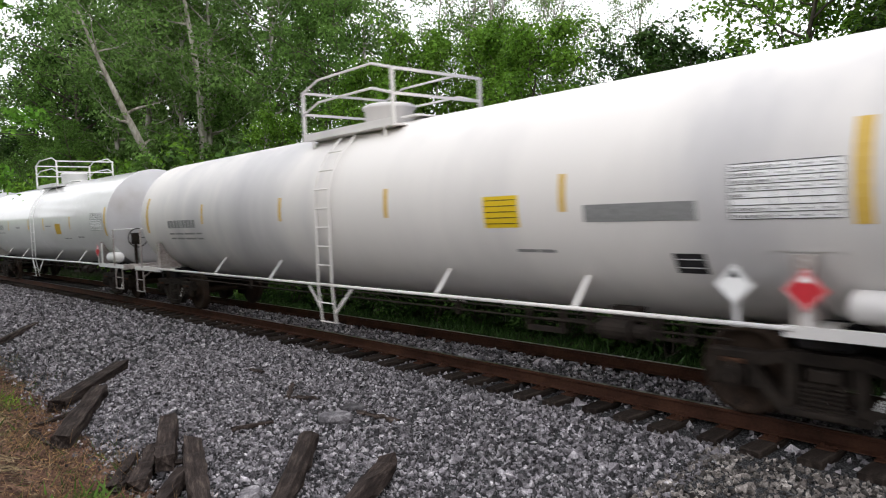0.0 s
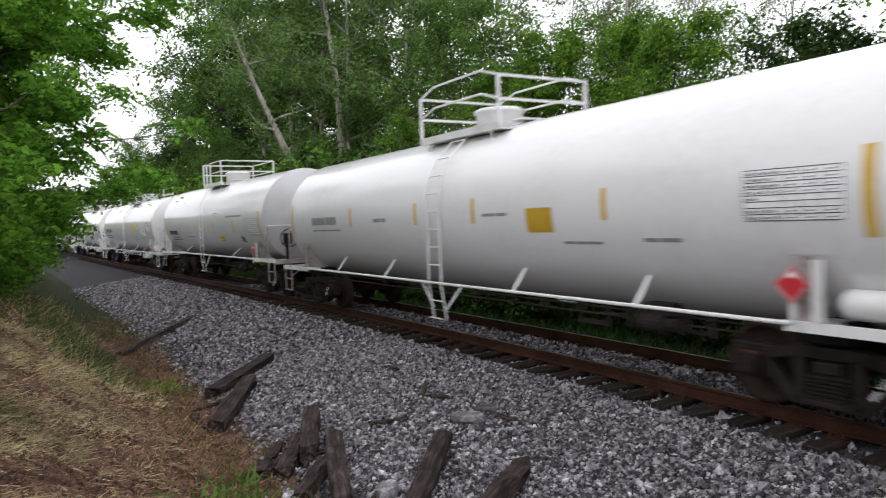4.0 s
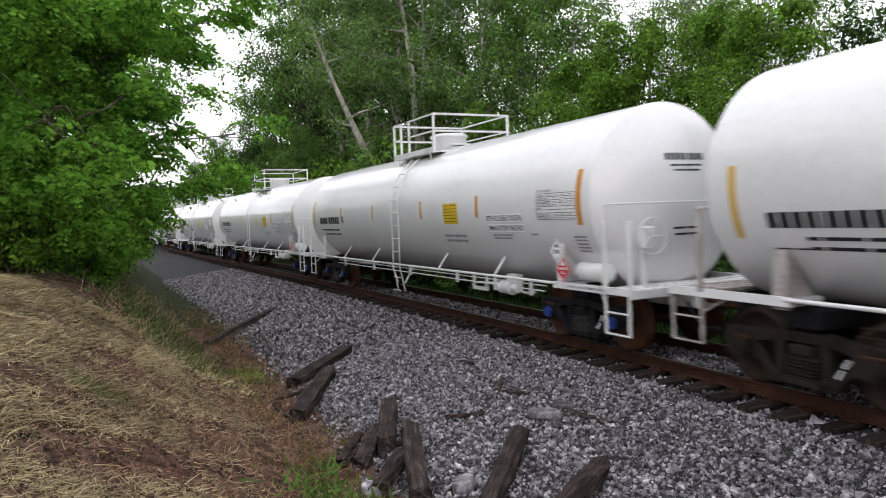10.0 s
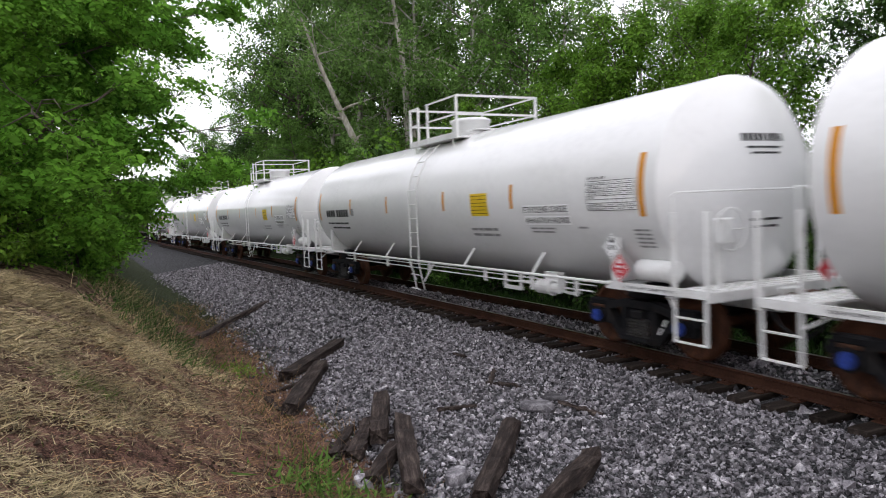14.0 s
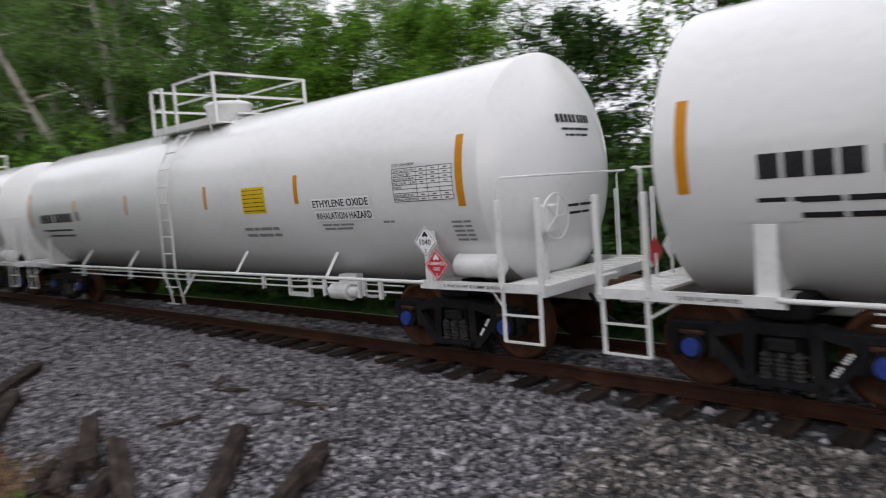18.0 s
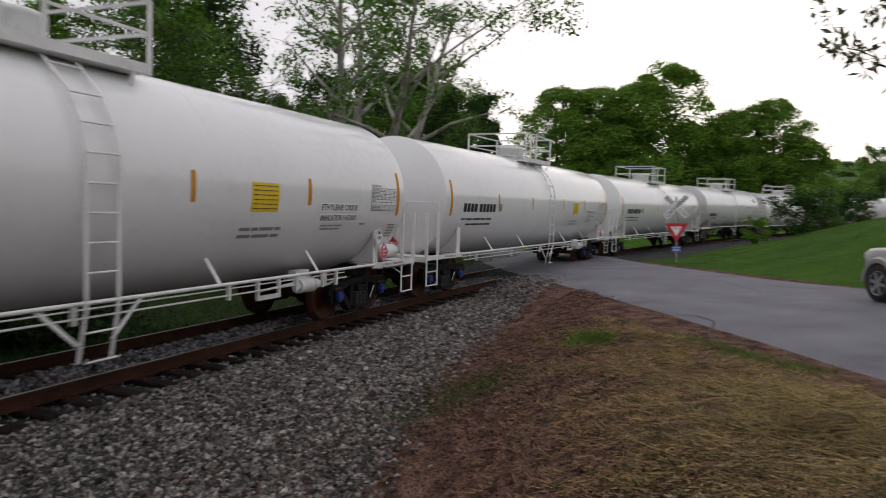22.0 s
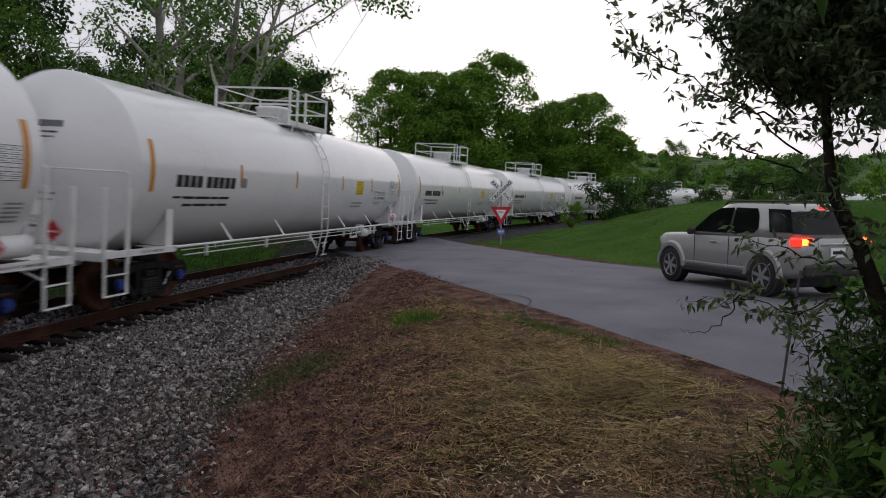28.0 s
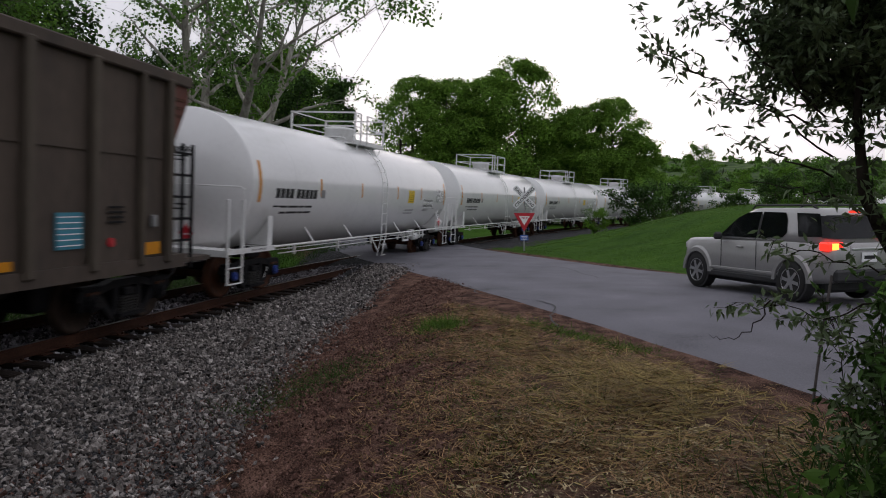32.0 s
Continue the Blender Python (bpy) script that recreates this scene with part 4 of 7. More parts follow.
def head_marks(car, spec):
    """Stencilled lines on the domed ends, and the two placards on the trailing platform."""
    r, zc, cyl, head = spec["r"], spec["zc"], spec["cyl"], spec["head"]
    big = (r * r + head * head) / (2 * head)

    def dome(e, y, z):
        return Vector((e * (cyl + head - (big - math.sqrt(big * big - y * y - (z - zc) ** 2)) + 0.006), y, z))

    for e in (-1, 1):
        for z, h, wide, words in ((zc + 0.6, 0.11, 0.8, (1, 1, 1, 1, 0.01, 1, 1, 1, 1, 1)), (zc + 0.5, 0.03, 0.66, (3, 4, 2, 3)), (zc + 0.42, 0.03, 0.54, (3, 2, 2, 1)), (zc - 0.5, 0.035, 0.6, (4, 3)), (zc - 0.6, 0.035, 0.5, (3, 4))):
            bm = bmesh.new()
            unit = wide / (sum(words) + 0.35 * (len(words) - 1))
            y = wide / 2
            for w in words:
                if w > 0.1:
                    cols = [[bm.verts.new(dome(e, y - w * unit * k / 2, z + v)) for v in (0, h)] for k in range(3)]
                    for a, b in zip(cols, cols[1:]):
                        bm.faces.new((a[0], b[0], b[1], a[1]) if e < 0 else (a[0], a[1], b[1], b[0]))
                y -= (w + 0.35) * unit
            tagged(part("head_stencil", bm, BLACK if spec["iron"] is IRON else GREY_INK, car, "line of stencilled lettering on the domed end"), kind="stuff")
    if spec["iron"] is not IRON:
        return
    x = -(cyl + head + 0.16)
    for y, z, face, label in ((-0.08, 1.42, SIGN_WHITE, "white diamond placard"), (-0.46, 1.36, SIGN_RED, "red diamond hazard placard")):
        turned = Matrix.Translation((x, y, z)) @ Matrix.Rotation(radians(45), 4, "X")
        p = part("hazard_placard", box(bmesh.new(), (0, 0, 0), (0.006, 0.27, 0.27), turned, 0.002), face, car, label)
        part("placard_stem", box(bmesh.new(), (x + 0.012, y, z - 0.22), (0.012, 0.05, 0.42)), spec["trim"], p)
        ink = SIGN_WHITE if face is SIGN_RED else BLACK
        bm = bmesh.new()
        for i in range(4):
            box(bm, (-0.005, 0, 0.118), (0.002, 0.236, 0.006), turned @ Matrix.Rotation(i * math.pi / 2, 4, "X"))
        part("placard_border", bm, ink, p)
        text, wide = ("1040", 0.2) if face is SIGN_WHITE else ("FLAMMABLE", 0.25)
        part("placard_text", write(bmesh.new(), text, 0.08 if face is SIGN_WHITE else 0.05, lambda u, v: Vector((x - 0.006, y + wide / 2 - u, z - 0.03 + v)), wide), ink, p)


def tank_marks(car, spec):
    head_marks(car, spec)
    r, zc = spec["r"], spec["zc"]
    for a, z0, z1, w, mat in spec["stripes"]:
        bm = tank_patch(bmesh.new(), a - w / 2, a + w / 2, z0, z1, r, zc, 0.004, 8)
        part("reflective_stripe", bm, mat, car, "orange reflective stripe" if mat is ORANGE else "")
    for a0, a1, z0, z1, mat, lines in spec["panels"]:
        bm = tank_patch(bmesh.new(), a0, a1, z0, z1, r, zc, 0.004, 6)
        p = part("notice_panel", bm, mat, car, "yellow notice panel" if mat is YELLOW else "")
        if lines:
            bm = bmesh.new()
            for i in range(lines):
                z = z1 - (i + 0.7) * (z1 - z0) / (lines + 0.4)
                bars(bm, a0 + 0.04, a1 - 0.04, z - 0.006, z + 0.006, r, zc + 0.0, (3, 2, 4, 2), 1)
            for v in bm.verts:
                v.co.y -= 0.003
            tagged(part("notice_text", bm, BLACK if mat is not BLACK else SIGN_WHITE, p), kind="stuff")
    for a0, a1, z0, z1, words, mat in spec["bars"]:
        if z1 - z0 > 0.15:
            x, unit = a0, (a1 - a0) / (sum(words) + 0.22 * (len(words) - 1))
            for w in words:
                bm = tank_patch(bmesh.new(), x, x + w * unit, z0, z1, r, zc, 0.005, 3)
                part("stencil_mark", bm, mat, car)
                x += (w + 0.22) * unit
        else:
            tagged(part("stencil_line", bars(bmesh.new(), a0, a1, z0, z1, r, zc, words), mat, car, "line of small stencilled lettering"), kind="stuff")
    for a0, a1, z0, z1, text in spec["signs"]:
        bm = tank_patch(bmesh.new(), a0, a1, z0, z1, r, zc, 0.004, 4)
        p = part("hazard_sign", bm, SIGN_WHITE, car, "white lettered hazard sign")
        h = (z1 - z0) * 0.98
        bm = write(bmesh.new(), text, h, lambda u, v: on_tank(a0 + 0.03 + u, z0 + 0.025 + v, r, zc, 0.009), a1 - a0 - 0.06)
        tagged(part("sign_text", bm, BLACK, p), kind="stuff")
    for a0, a1, z0, z1, title in spec["tables"]:
        bm = tank_patch(bmesh.new(), a0, a1, z0, z1, r, zc, 0.003, 6)
        p = part("test_table", bm, SIGN_WHITE, car, "white table of tank tests")
        bm = bmesh.new()
        rows = 8
        for i in range(rows + 1):
            z = z0 + (z1 - z0) * i / rows
            tank_patch(bm, a0, a1, z - 0.004, z + 0.004, r, zc, 0.007, 1)
        for u in (0, 0.42, 0.6, 0.8, 1.0):
            a = a0 + (a1 - a0) * u
            tank_patch(bm, a - 0.004, a + 0.004, z0, z1, r, zc, 0.007, 4)
        tagged(part("table_grid", bm, BLACK, p), kind="stuff")
        names = ("TANK QUALIFICATION", "THICKNESS TEST", "SERVICE EQUIPMENT", "PRD. VALVE   75 PSI", "LINING", "", "RULE INSPECTION", "STUB SILL INSPECTION")
        bm = bmesh.new()
        for i, t in enumerate(names):
            z = z1 - (i + 0.8) * (z1 - z0) / rows
            if t:
                write(bm, t, 0.04, lambda u, v: on_tank(a0 + 0.015 + u, z + v, r, zc, 0.008), min(0.42, 0.024 * len(t)) * (a1 - a0) / 1.08)
            for u in (0.48, 0.67, 0.87):
                if t and t != "LINING":
                    tank_patch(bm, a0 + (a1 - a0) * u, a0 + (a1 - a0) * (u + 0.06), z + 0.008, z + 0.022, r, zc, 0.008, 1)
        if title:
            write(bm, title, 0.055, lambda u, v: on_tank(a0 + u, z1 + 0.03 + v, r, zc, 0.008), 0.42)
        tagged(part("table_text", bm, BLACK, p), kind="stuff")
    half = spec["half"]
    if spec["reservoir"]:
        z, a0 = 1.27, half - 1.47
        prof = [(a0, 0.02), (a0 + 0.01, 0.1), (a0 + 0.06, 0.155), (a0 + 0.72, 0.155), (a0 + 0.77, 0.1), (a0 + 0.78, 0.02)]
        bm = lathe(bmesh.new(), prof, 20, "X", Matrix.Translation((0, -1.3, z)))
        part("air_reservoir", bm, spec["trim"], car, "", True)
    if spec["plac"] == 2:
        bm = box(bmesh.new(), (half - 1.79, -1.46, 1.4), (0.06, 0.03, 0.62))
        part("placard_holder", bm, spec["trim"], car)
        diamond(car, half - 1.8, -1.525, 1.6, 0.3, SIGN_WHITE, "white poison gas placard", (("1040", 0.11, -0.04, 0.2), ("2", 0.07, -0.14, 0.035)))
        diamond(car, half - 1.61, -1.545, 1.3, 0.3, SIGN_RED, "red flammable gas placard", (("FLAMMABLE", 0.065, 0.0, 0.31), ("GAS", 0.065, -0.07, 0.12), ("2", 0.075, -0.16, 0.04)))
        bm = write(bmesh.new(), "2 INCH HF COMP SHOES", 0.055, lambda u, v: Vector((half - 1.55 + u, -1.51, 1.01 + v)), 0.98)
        tagged(part("sill_text", bm, BLACK, car), kind="stuff")
        bm = write(bmesh.new(), "2 INCH HF COMP SHOES", 0.055, lambda u, v: Vector((-half + 0.95 + u, -1.51, 1.01 + v)), 0.62)
        tagged(part("sill_text", bm, BLACK, car), kind="stuff")
    elif spec["plac"] == 3:
        for da, z in ((2.42, 1.44), (1.76, 1.42)):
            part("placard_holder", box(bmesh.new(), (half - da, -1.48, z - 0.12), (0.06, 0.03, 0.6)), spec["trim"], car)
        diamond(car, half - 2.42, -1.53, 1.44, 0.29, SIGN_WHITE, "white diamond placard", ())
        diamond(car, half - 1.76, -1.53, 1.42, 0.29, SIGN_RED, "red diamond placard", ())
    elif spec["plac"] == 1:
        diamond(car, half - 1.86, -1.55, 1.46, 0.28, SIGN_RED, "faded red placard", ())
        bm = box(bmesh.new(), (half - 1.62, -1.5, 1.4), (0.09, 0.03, 0.62))
        box(bm, (half - 1.86, -1.53, 1.22), (0.06, 0.02, 0.3))
        part("placard_holder", bm, spec["trim"], car)
    # hand brake at the leading end
    bm = bmesh.new()
    x0 = half - 0.42
    bmesh.ops.create_circle(bm, cap_ends=False, segments=20, radius=0.28, matrix=Matrix.Translation((x0 + 0.3, -0.95, 1.85)) @ Matrix.Rotation(radians(90), 4, "Y"))
    ring = [v.co.copy() for v in bm.verts]
    bm.free()
    bm = bmesh.new()
    pipe(bm, ring + [ring[0]], 0.014)
    for i in range(0, 20, 4):
        rod(bm, ring[i], (x0 + 0.3, -0.95, 1.85), 0.01)
    part("brake_wheel", bm, spec["trim"] if spec["posts"] == "tall" else spec["iron"], car)
    bm = box(bmesh.new(), (x0 + 0.18, -0.95, 1.83), (0.16, 0.24, 0.34), bevel=0.02)
    box(bm, (x0 + 0.1, -0.95, 1.4), (0.05, 0.08, 0.7))
    part("brake_housing", bm, spec["trim"] if spec["posts"] == "tall" else spec["iron"], car)


def stripes(cars_half, mat, grey):
    k = cars_half - 1.09
    return [(-k, 2.05, 2.94, 0.12, mat), (k, 2.05, 2.94, 0.12, mat), (-0.6 * k, 2.22, 2.66, 0.1, mat), (0.56 * k, 2.22, 2.66, 0.1, mat), (-0.23 * k, 2.22, 2.64, 0.09, grey), (0.2 * k, 2.22, 2.64, 0.09, mat)]


BASE = dict(r=1.59, zc=2.43, cyl=7.95, head=0.5, half=8.75, paint=WHITE, trim=TRIM, iron=IRON, cap=BLUE, rail_up=0.0, ladder=0.05, deck=(1.25, 1.05), round_deck=False, posts="tall", wide_gusset=False, reservoir=True, plac=2, seams=(-6.0, -2.0, 2.0, 6.03), braces=(-4.75, -2.2, 2.2, 4.75), label="clean white tank car with orange stripes, yellow panel and hazard placards", tank_label="smooth white insulated tank")
MODERN = dict(BASE, stripes=stripes(8.75, ORANGE, ORANGE), panels=[(2.75, 3.43, 2.1, 2.54, YELLOW, 6), (6.8, 7.28, 1.7, 1.86, WHITE, 0)],
    bars=[(-6.95, -6.1, 2.15, 2.37, (1, 1, 1, 1), BLACK), (-5.95, -4.85, 2.15, 2.37, (1, 1, 1, 1, 1), BLACK), (-6.98, -5.0, 1.93, 1.98, (2, 3, 4, 2, 3), BLACK), (-6.98, -5.0, 1.79, 1.84, (2, 3, 4, 2, 3), BLACK), (2.6, 3.62, 1.81, 1.86, (3, 2, 4, 2), GREY_INK), (2.6, 3.62, 1.7, 1.75, (3, 4, 2), GREY_INK), (4.78, 5.5, 1.85, 1.88, (3, 2, 4), GREY_INK), (4.8, 5.45, 1.79, 1.82, (3, 4), GREY_INK), (6.15, 6.37, 1.87, 1.9, (3, 2), GREY_INK), (-4.6, -4.36, 2.17, 2.38, (1,), GREY_INK)] + [(7.4, 7.72, 1.6 + 0.06 * i, 1.628 + 0.06 * i, (3, 2), GREY_INK) for i in range(5)],
    signs=[(4.65, 5.97, 2.115, 2.27, "ETHYLENE OXIDE"), (4.68, 5.99, 1.93, 2.08, "INHALATION HAZARD")], tables=[(6.48, 7.55, 2.15, 2.59, "DOT 105H500W")])
# an older car with a round valve housing and a low ochre panel
OLDER = dict(BASE, rail_up=0.13, r=1.54, zc=2.54, half=7.85, cyl=7.05, head=0.55, iron=DIRTY_IRON, cap=DIRTY_IRON, posts="loop", plac=1, reservoir=False, ladder=-0.08, seams=(-5, 5), braces=(-3.4, 3.4), stripes=[(a, 2.03, 2.48, 0.1, PALE_TAPE) for a in (-3.9, -1.37, 1.27, 3.85)] + [(a, 1.87, 2.74, 0.12, PALE_TAPE) for a in (-6.65, 6.65)], panels=[(1.73, 2.37, 1.7, 1.92, YELLOW, 3), (4.36, 4.72, 1.71, 1.92, BLACK, 3)],
    bars=[(-6.2, -4.6, 1.99, 2.17, (1, 1, 1, 1, 0.4, 1, 1, 1, 1, 1), BLACK), (-6.2, -4.4, 1.85, 1.89, (2, 3, 4, 2, 3), BLACK), (-6.2, -4.4, 1.74, 1.78, (2, 3, 4, 2, 3), BLACK), (-3.0, -1.87, 1.88, 1.92, (4, 3, 5), GREY_INK), (1.38, 1.98, 2.76, 2.8, (3, 4), GREY_INK), (3.11, 4.87, 2.6, 2.66, (4, 3, 5, 4), GREY_INK)], signs=[], tables=[(5.41, 6.47, 1.98, 2.5, "")], label="white tank car with faded stripes and a round valve housing", tank_label="plain white tank")
PLAIN = dict(BASE, r=1.56, zc=2.4, half=8.93, cyl=8.05, iron=DIRTY_IRON, cap=DIRTY_IRON, posts="loop", plac=1, reservoir=True, round_deck=True, deck=(1.35, 1.0), ladder=0.08, seams=(-5, 0.8, 5), braces=(-4.9, -2.3, 2.3, 4.9), stripes=[(a, 2.16, 2.59, 0.1, PALE_TAPE) for a in (-3.82, -0.7, 1.33, 4.45)] + [(a, 1.94, 2.8, 0.13, PALE_TAPE) for a in (-7.84, 7.84)], panels=[(2.78, 3.39, 2.0, 2.37, OCHRE, 0)],
    bars=[(-6.3, -4.7, 2.22, 2.41, (1, 1, 1, 1, 0.4, 1, 1, 1), GREY_INK), (-6.3, -4.5, 2.06, 2.1, (2, 3, 4), GREY_INK), (-2.6, -2.0, 2.24, 2.32, (3, 2), GREY_INK), (1.61, 2.29, 2.27, 2.32, (4, 3), GREY_INK), (3.56, 4.33, 1.83, 1.87, (4, 3, 5), GREY_INK), (5.07, 5.66, 1.87, 1.92, (3, 4), GREY_INK)], signs=[], tables=[(6.55, 7.6, 2.11, 2.64, "")], label="white tank car with an ochre panel and pale stripes", tank_label="plain white tank")
STAINED = dict(PLAIN, trim=WORN, r=1.52, zc=2.37, half=9.95, cyl=9.15, paint=WORN, deck=(1.4, 1.0), ladder=0.22, plac=3, stripes=[(a, 2.2, 2.65, 0.1, PALE_TAPE) for a in (-5.05, -1.38, 1.98, 5.45)] + [(a, 2.01, 2.93, 0.15, PALE_TAPE) for a in (-8.66, 8.66)], panels=[(4.12, 4.74, 2.02, 2.43, YELLOW, 5), (6.8, 7.15, 1.5, 1.72, BLACK, 2)], braces=(-4.6, -2.0, 3.06, 5.56),
    bars=[(-7.2, -5.5, 2.12, 2.31, (1, 1, 1, 1, 0.4, 1, 1, 1, 1), GREY_INK), (-7.2, -5.2, 1.96, 2.0, (2, 3, 4, 2), GREY_INK), (-7.2, -5.2, 1.84, 1.88, (2, 3, 4, 2), GREY_INK), (5.75, 7.14, 2.07, 2.27, (9,), GREY_INK), (4.6, 5.22, 1.7, 1.74, (4, 3), GREY_INK)], tables=[(7.5, 8.5, 2.07, 2.6, "")], label="stained dirty white tank car with grey streaks and yellow panel", tank_label="weathered white tank with grey stains")

# place of each car's middle along the train, from that of the fifth tank car
TRAIN = []
modern = tank_car(MODERN)
TRAIN.append((modern, 0.0, 6.0))
for off in (-36.59, -18.295, 18.295, 36.59, 111.6, 129.9, 148.2, 166.5):
    TRAIN.append((copy_thing(modern, Matrix()), off, 6.0))
TRAIN.append((tank_car(OLDER), 54.05, 5.2))
TRAIN.append((tank_car(PLAIN), 71.63, 6.2))
TRAIN.append((tank_car(STAINED), 91.5, 7.0))


# ---- the brown coal hopper behind the tank cars ----
BROWN = material("dusty_brown_hopper_paint", ((0.033, 0.025, 0.02), (0.066, 0.048, 0.036), (0.096, 0.071, 0.053)), scale=0.9, rough=(0.7, 0.9), fine=12, stretch=(1, 1, 0.3), bump=0.004, bump_scale=5)
RIB = material("dusty_tan_rib_paint", ((0.06, 0.047, 0.034), (0.105, 0.084, 0.062)), scale=2, rough=(0.75, 0.9), fine=15, stretch=(1, 1, 0.3))
RED_END = material("rust_red_paint", ((0.09, 0.026, 0.017), (0.15, 0.045, 0.028)), scale=2, rough=(0.7, 0.85), fine=15)
TEAL = material("teal_label_paint", ((0.03, 0.19, 0.27), (0.04, 0.24, 0.33)), scale=6, rough=(0.5, 0.6))


def hopper_car():
    car = thing("coal_hopper", "dusty brown ribbed steel coal hopper car", "hopper car", "cars of the freight train")
    half, z0, z1, w = 8.2, 1.02, 4.06, 1.52
    bm = bmesh.new()
    for side in (-1, 1):
        prism(bm, ((-7.3, z1), (7.3, z1), (7.3, z1 - 0.3), (6.8, z0 + 1.85), (6.8, z0), (-6.8, z0), (-6.8, z0 + 1.85), (-7.3, z1 - 0.3)), side * (w - 0.02), side * (w - 0.06))
    part("side_sheet", bm, BROWN, car, "dusty brown steel side")
    for side in (-1, 1):
        bm = box(bmesh.new(), (0, side * (w - 0.02), z1 + 0.03), (14.7, 0.2, 0.18), bevel=0.02)
        part("top_chord", bm, BROWN, car)
        bm = box(bmesh.new(), (0, side * (w - 0.02), z0), (14.6, 0.12, 0.22))
        part("side_sill", bm, BROWN, car)
        for a in (-6.72, -5.97, -4.85, -3.62, -2.2, -0.75, 0.75, 2.2, 3.62, 4.85, 5.97, 6.72):
            bm = box(bmesh.new(), (a, side * (w + 0.04), (z0 + z1) / 2), (0.16 if abs(a) < 5 else 0.1 if abs(a) < 6 else 0.14, 0.13, z1 - z0), bevel=0.03)
            part("rib", bm, RIB, car)
        bm = box(bmesh.new(), (0, side * (w - 0.01), 2.75), (13.4, 0.03, 0.03))
        part("seam_strip", bm, BROWN, car)
    for e in (-1, 1):
        bm = bmesh.new()
        vs = [bm.verts.new(p) for p in ((e * 7.25, -w + 0.08, z1), (e * 7.25, w - 0.08, z1), (e * 7.25, w - 0.08, z1 - 0.5), (e * 5.2, w - 0.08, 1.1), (e * 5.2, -w + 0.08, 1.1), (e * 7.25, -w + 0.08, z1 - 0.5))]
        bm.faces.new((vs[0], vs[1], vs[2], vs[5]))
        bm.faces.new((vs[5], vs[2], vs[3], vs[4]))
        r = bmesh.ops.solidify(bm, geom=bm.faces, thickness=0.03)
        part("end_slope", bm, BROWN, car)
        for side in (-1, 1):
            bm = prism(bmesh.new(), ((e * 6.8, z1 - 0.05), (e * 7.3, z1 - 0.05), (e * 7.3, z1 - 0.32), (e * 6.82, z0 + 1.85)), side * (w + 0.01), side * (w - 0.015))
            part("corner_sheet", bm, RED_END, car, "rust-red corner sheet")
            bm = bmesh.new()
            for x in (6.98, 7.3, 7.62):
                box(bm, (e * x, side * 1.46, 1.95), (0.045, 0.05, 2.2))
            lad = part("ladder", bm, IRON, car, "black end ladder")
            for z in np.arange(0.98, 3.0, 0.38):
                part("rung", rod(bmesh.new(), (e * 6.98, side * 1.46, z), (e * 7.62, side * 1.46, z), 0.022, 6), IRON, lad)
        bm = box(bmesh.new(), (e * (half - 0.6), 0, 1.0), (1.4, 2.96, 0.08))
        box(bm, (e * (half - 0.9), 0, 0.86), (2.6, 0.42, 0.3))
        part("end_platform", bm, BROWN, car)
        bm = rod(bmesh.new(), (e * (half - 0.05), 0, 0.86), (e * (half + 0.2), 0, 0.86), 0.09, 10)
        box(bm, (e * (half + 0.3), 0.05, 0.86), (0.24, 0.26, 0.28), bevel=0.05)
        part("coupler", bm, RUST, car)
        truck(car, e * (half - 1.85), IRON, IRON, IRON)
    for a in (-3.2, 0, 3.2):
        bm = bmesh.new()
        top = [bm.verts.new((a + sx * 1.5, sy * 1.45, 1.3)) for sx, sy in ((-1, -1), (1, -1), (1, 1), (-1, 1))]
        low = [bm.verts.new((a + sx * 0.5, sy * 0.6, 0.42)) for sx, sy in ((-1, -1), (1, -1), (1, 1), (-1, 1))]
        for i in range(4):
            bm.faces.new((top[i], top[(i + 1) % 4], low[(i + 1) % 4], low[i]))
        bm.faces.new(low)
        part("discharge_chute", bm, IRON, car)
    bm = bmesh.new()
    vs = [bm.verts.new(p) for p in ((-7, -1.4, 3.7), (7, -1.4, 3.7), (7, 1.4, 3.7), (-7, 1.4, 3.7))]
    bm.faces.new(vs)
    part("load_deck", bm, DIRTY_IRON, car)
    bm = box(bmesh.new(), (4.4, -w - 0.006, 1.62), (0.52, 0.012, 0.5))
    lab = part("label_panel", bm, TEAL, car, "teal label with white lines")
    for i in range(6):
        part("label_line", box(bmesh.new(), (4.4, -w - 0.015, 1.42 + 0.078 * i), (0.46, 0.006, 0.014)), SIGN_WHITE, lab)
    part("reflective_stripe", box(bmesh.new(), (6.34, -w - 0.008, 1.28), (0.4, 0.014, 0.2)), ORANGE, car, "orange reflective patch")
    part("reflective_stripe", box(bmesh.new(), (3.0, -w - 0.008, 1.22), (0.8, 0.014, 0.12)), ORANGE, car, "orange reflective patch")
    part("red_mark", rod(bmesh.new(), (5.3, -w - 0.014, 1.42), (5.3, -w + 0.02, 1.42), 0.07, 14), SIGN_RED, car, "small red painted mark")
    bm = bmesh.new()
    for i in range(4):
        box(bm, (5.4, -w - 0.006, 1.72 + 0.075 * i), (0.4 - 0.06 * (i % 2), 0.012, 0.03))
    tagged(part("stencil_line", bm, IRON, car, "faded dark stencilled lines"), kind="stuff")
    bm = bmesh.new()
    for i in range(3):
        box(bm, (7.04, -w - 0.016, z1 - 0.3 - 0.14 * i), (0.3 - 0.06 * i, 0.01, 0.05))
    tagged(part("stencil_line", bm, WHEEL, car, "dull red stencilled lines"), kind="stuff")
    part("retainer_box", box(bmesh.new(), (6.32, -w - 0.03, 1.72), (0.12, 0.08, 0.2), bevel=0.015), GREY_INK, car, "pale grey box")
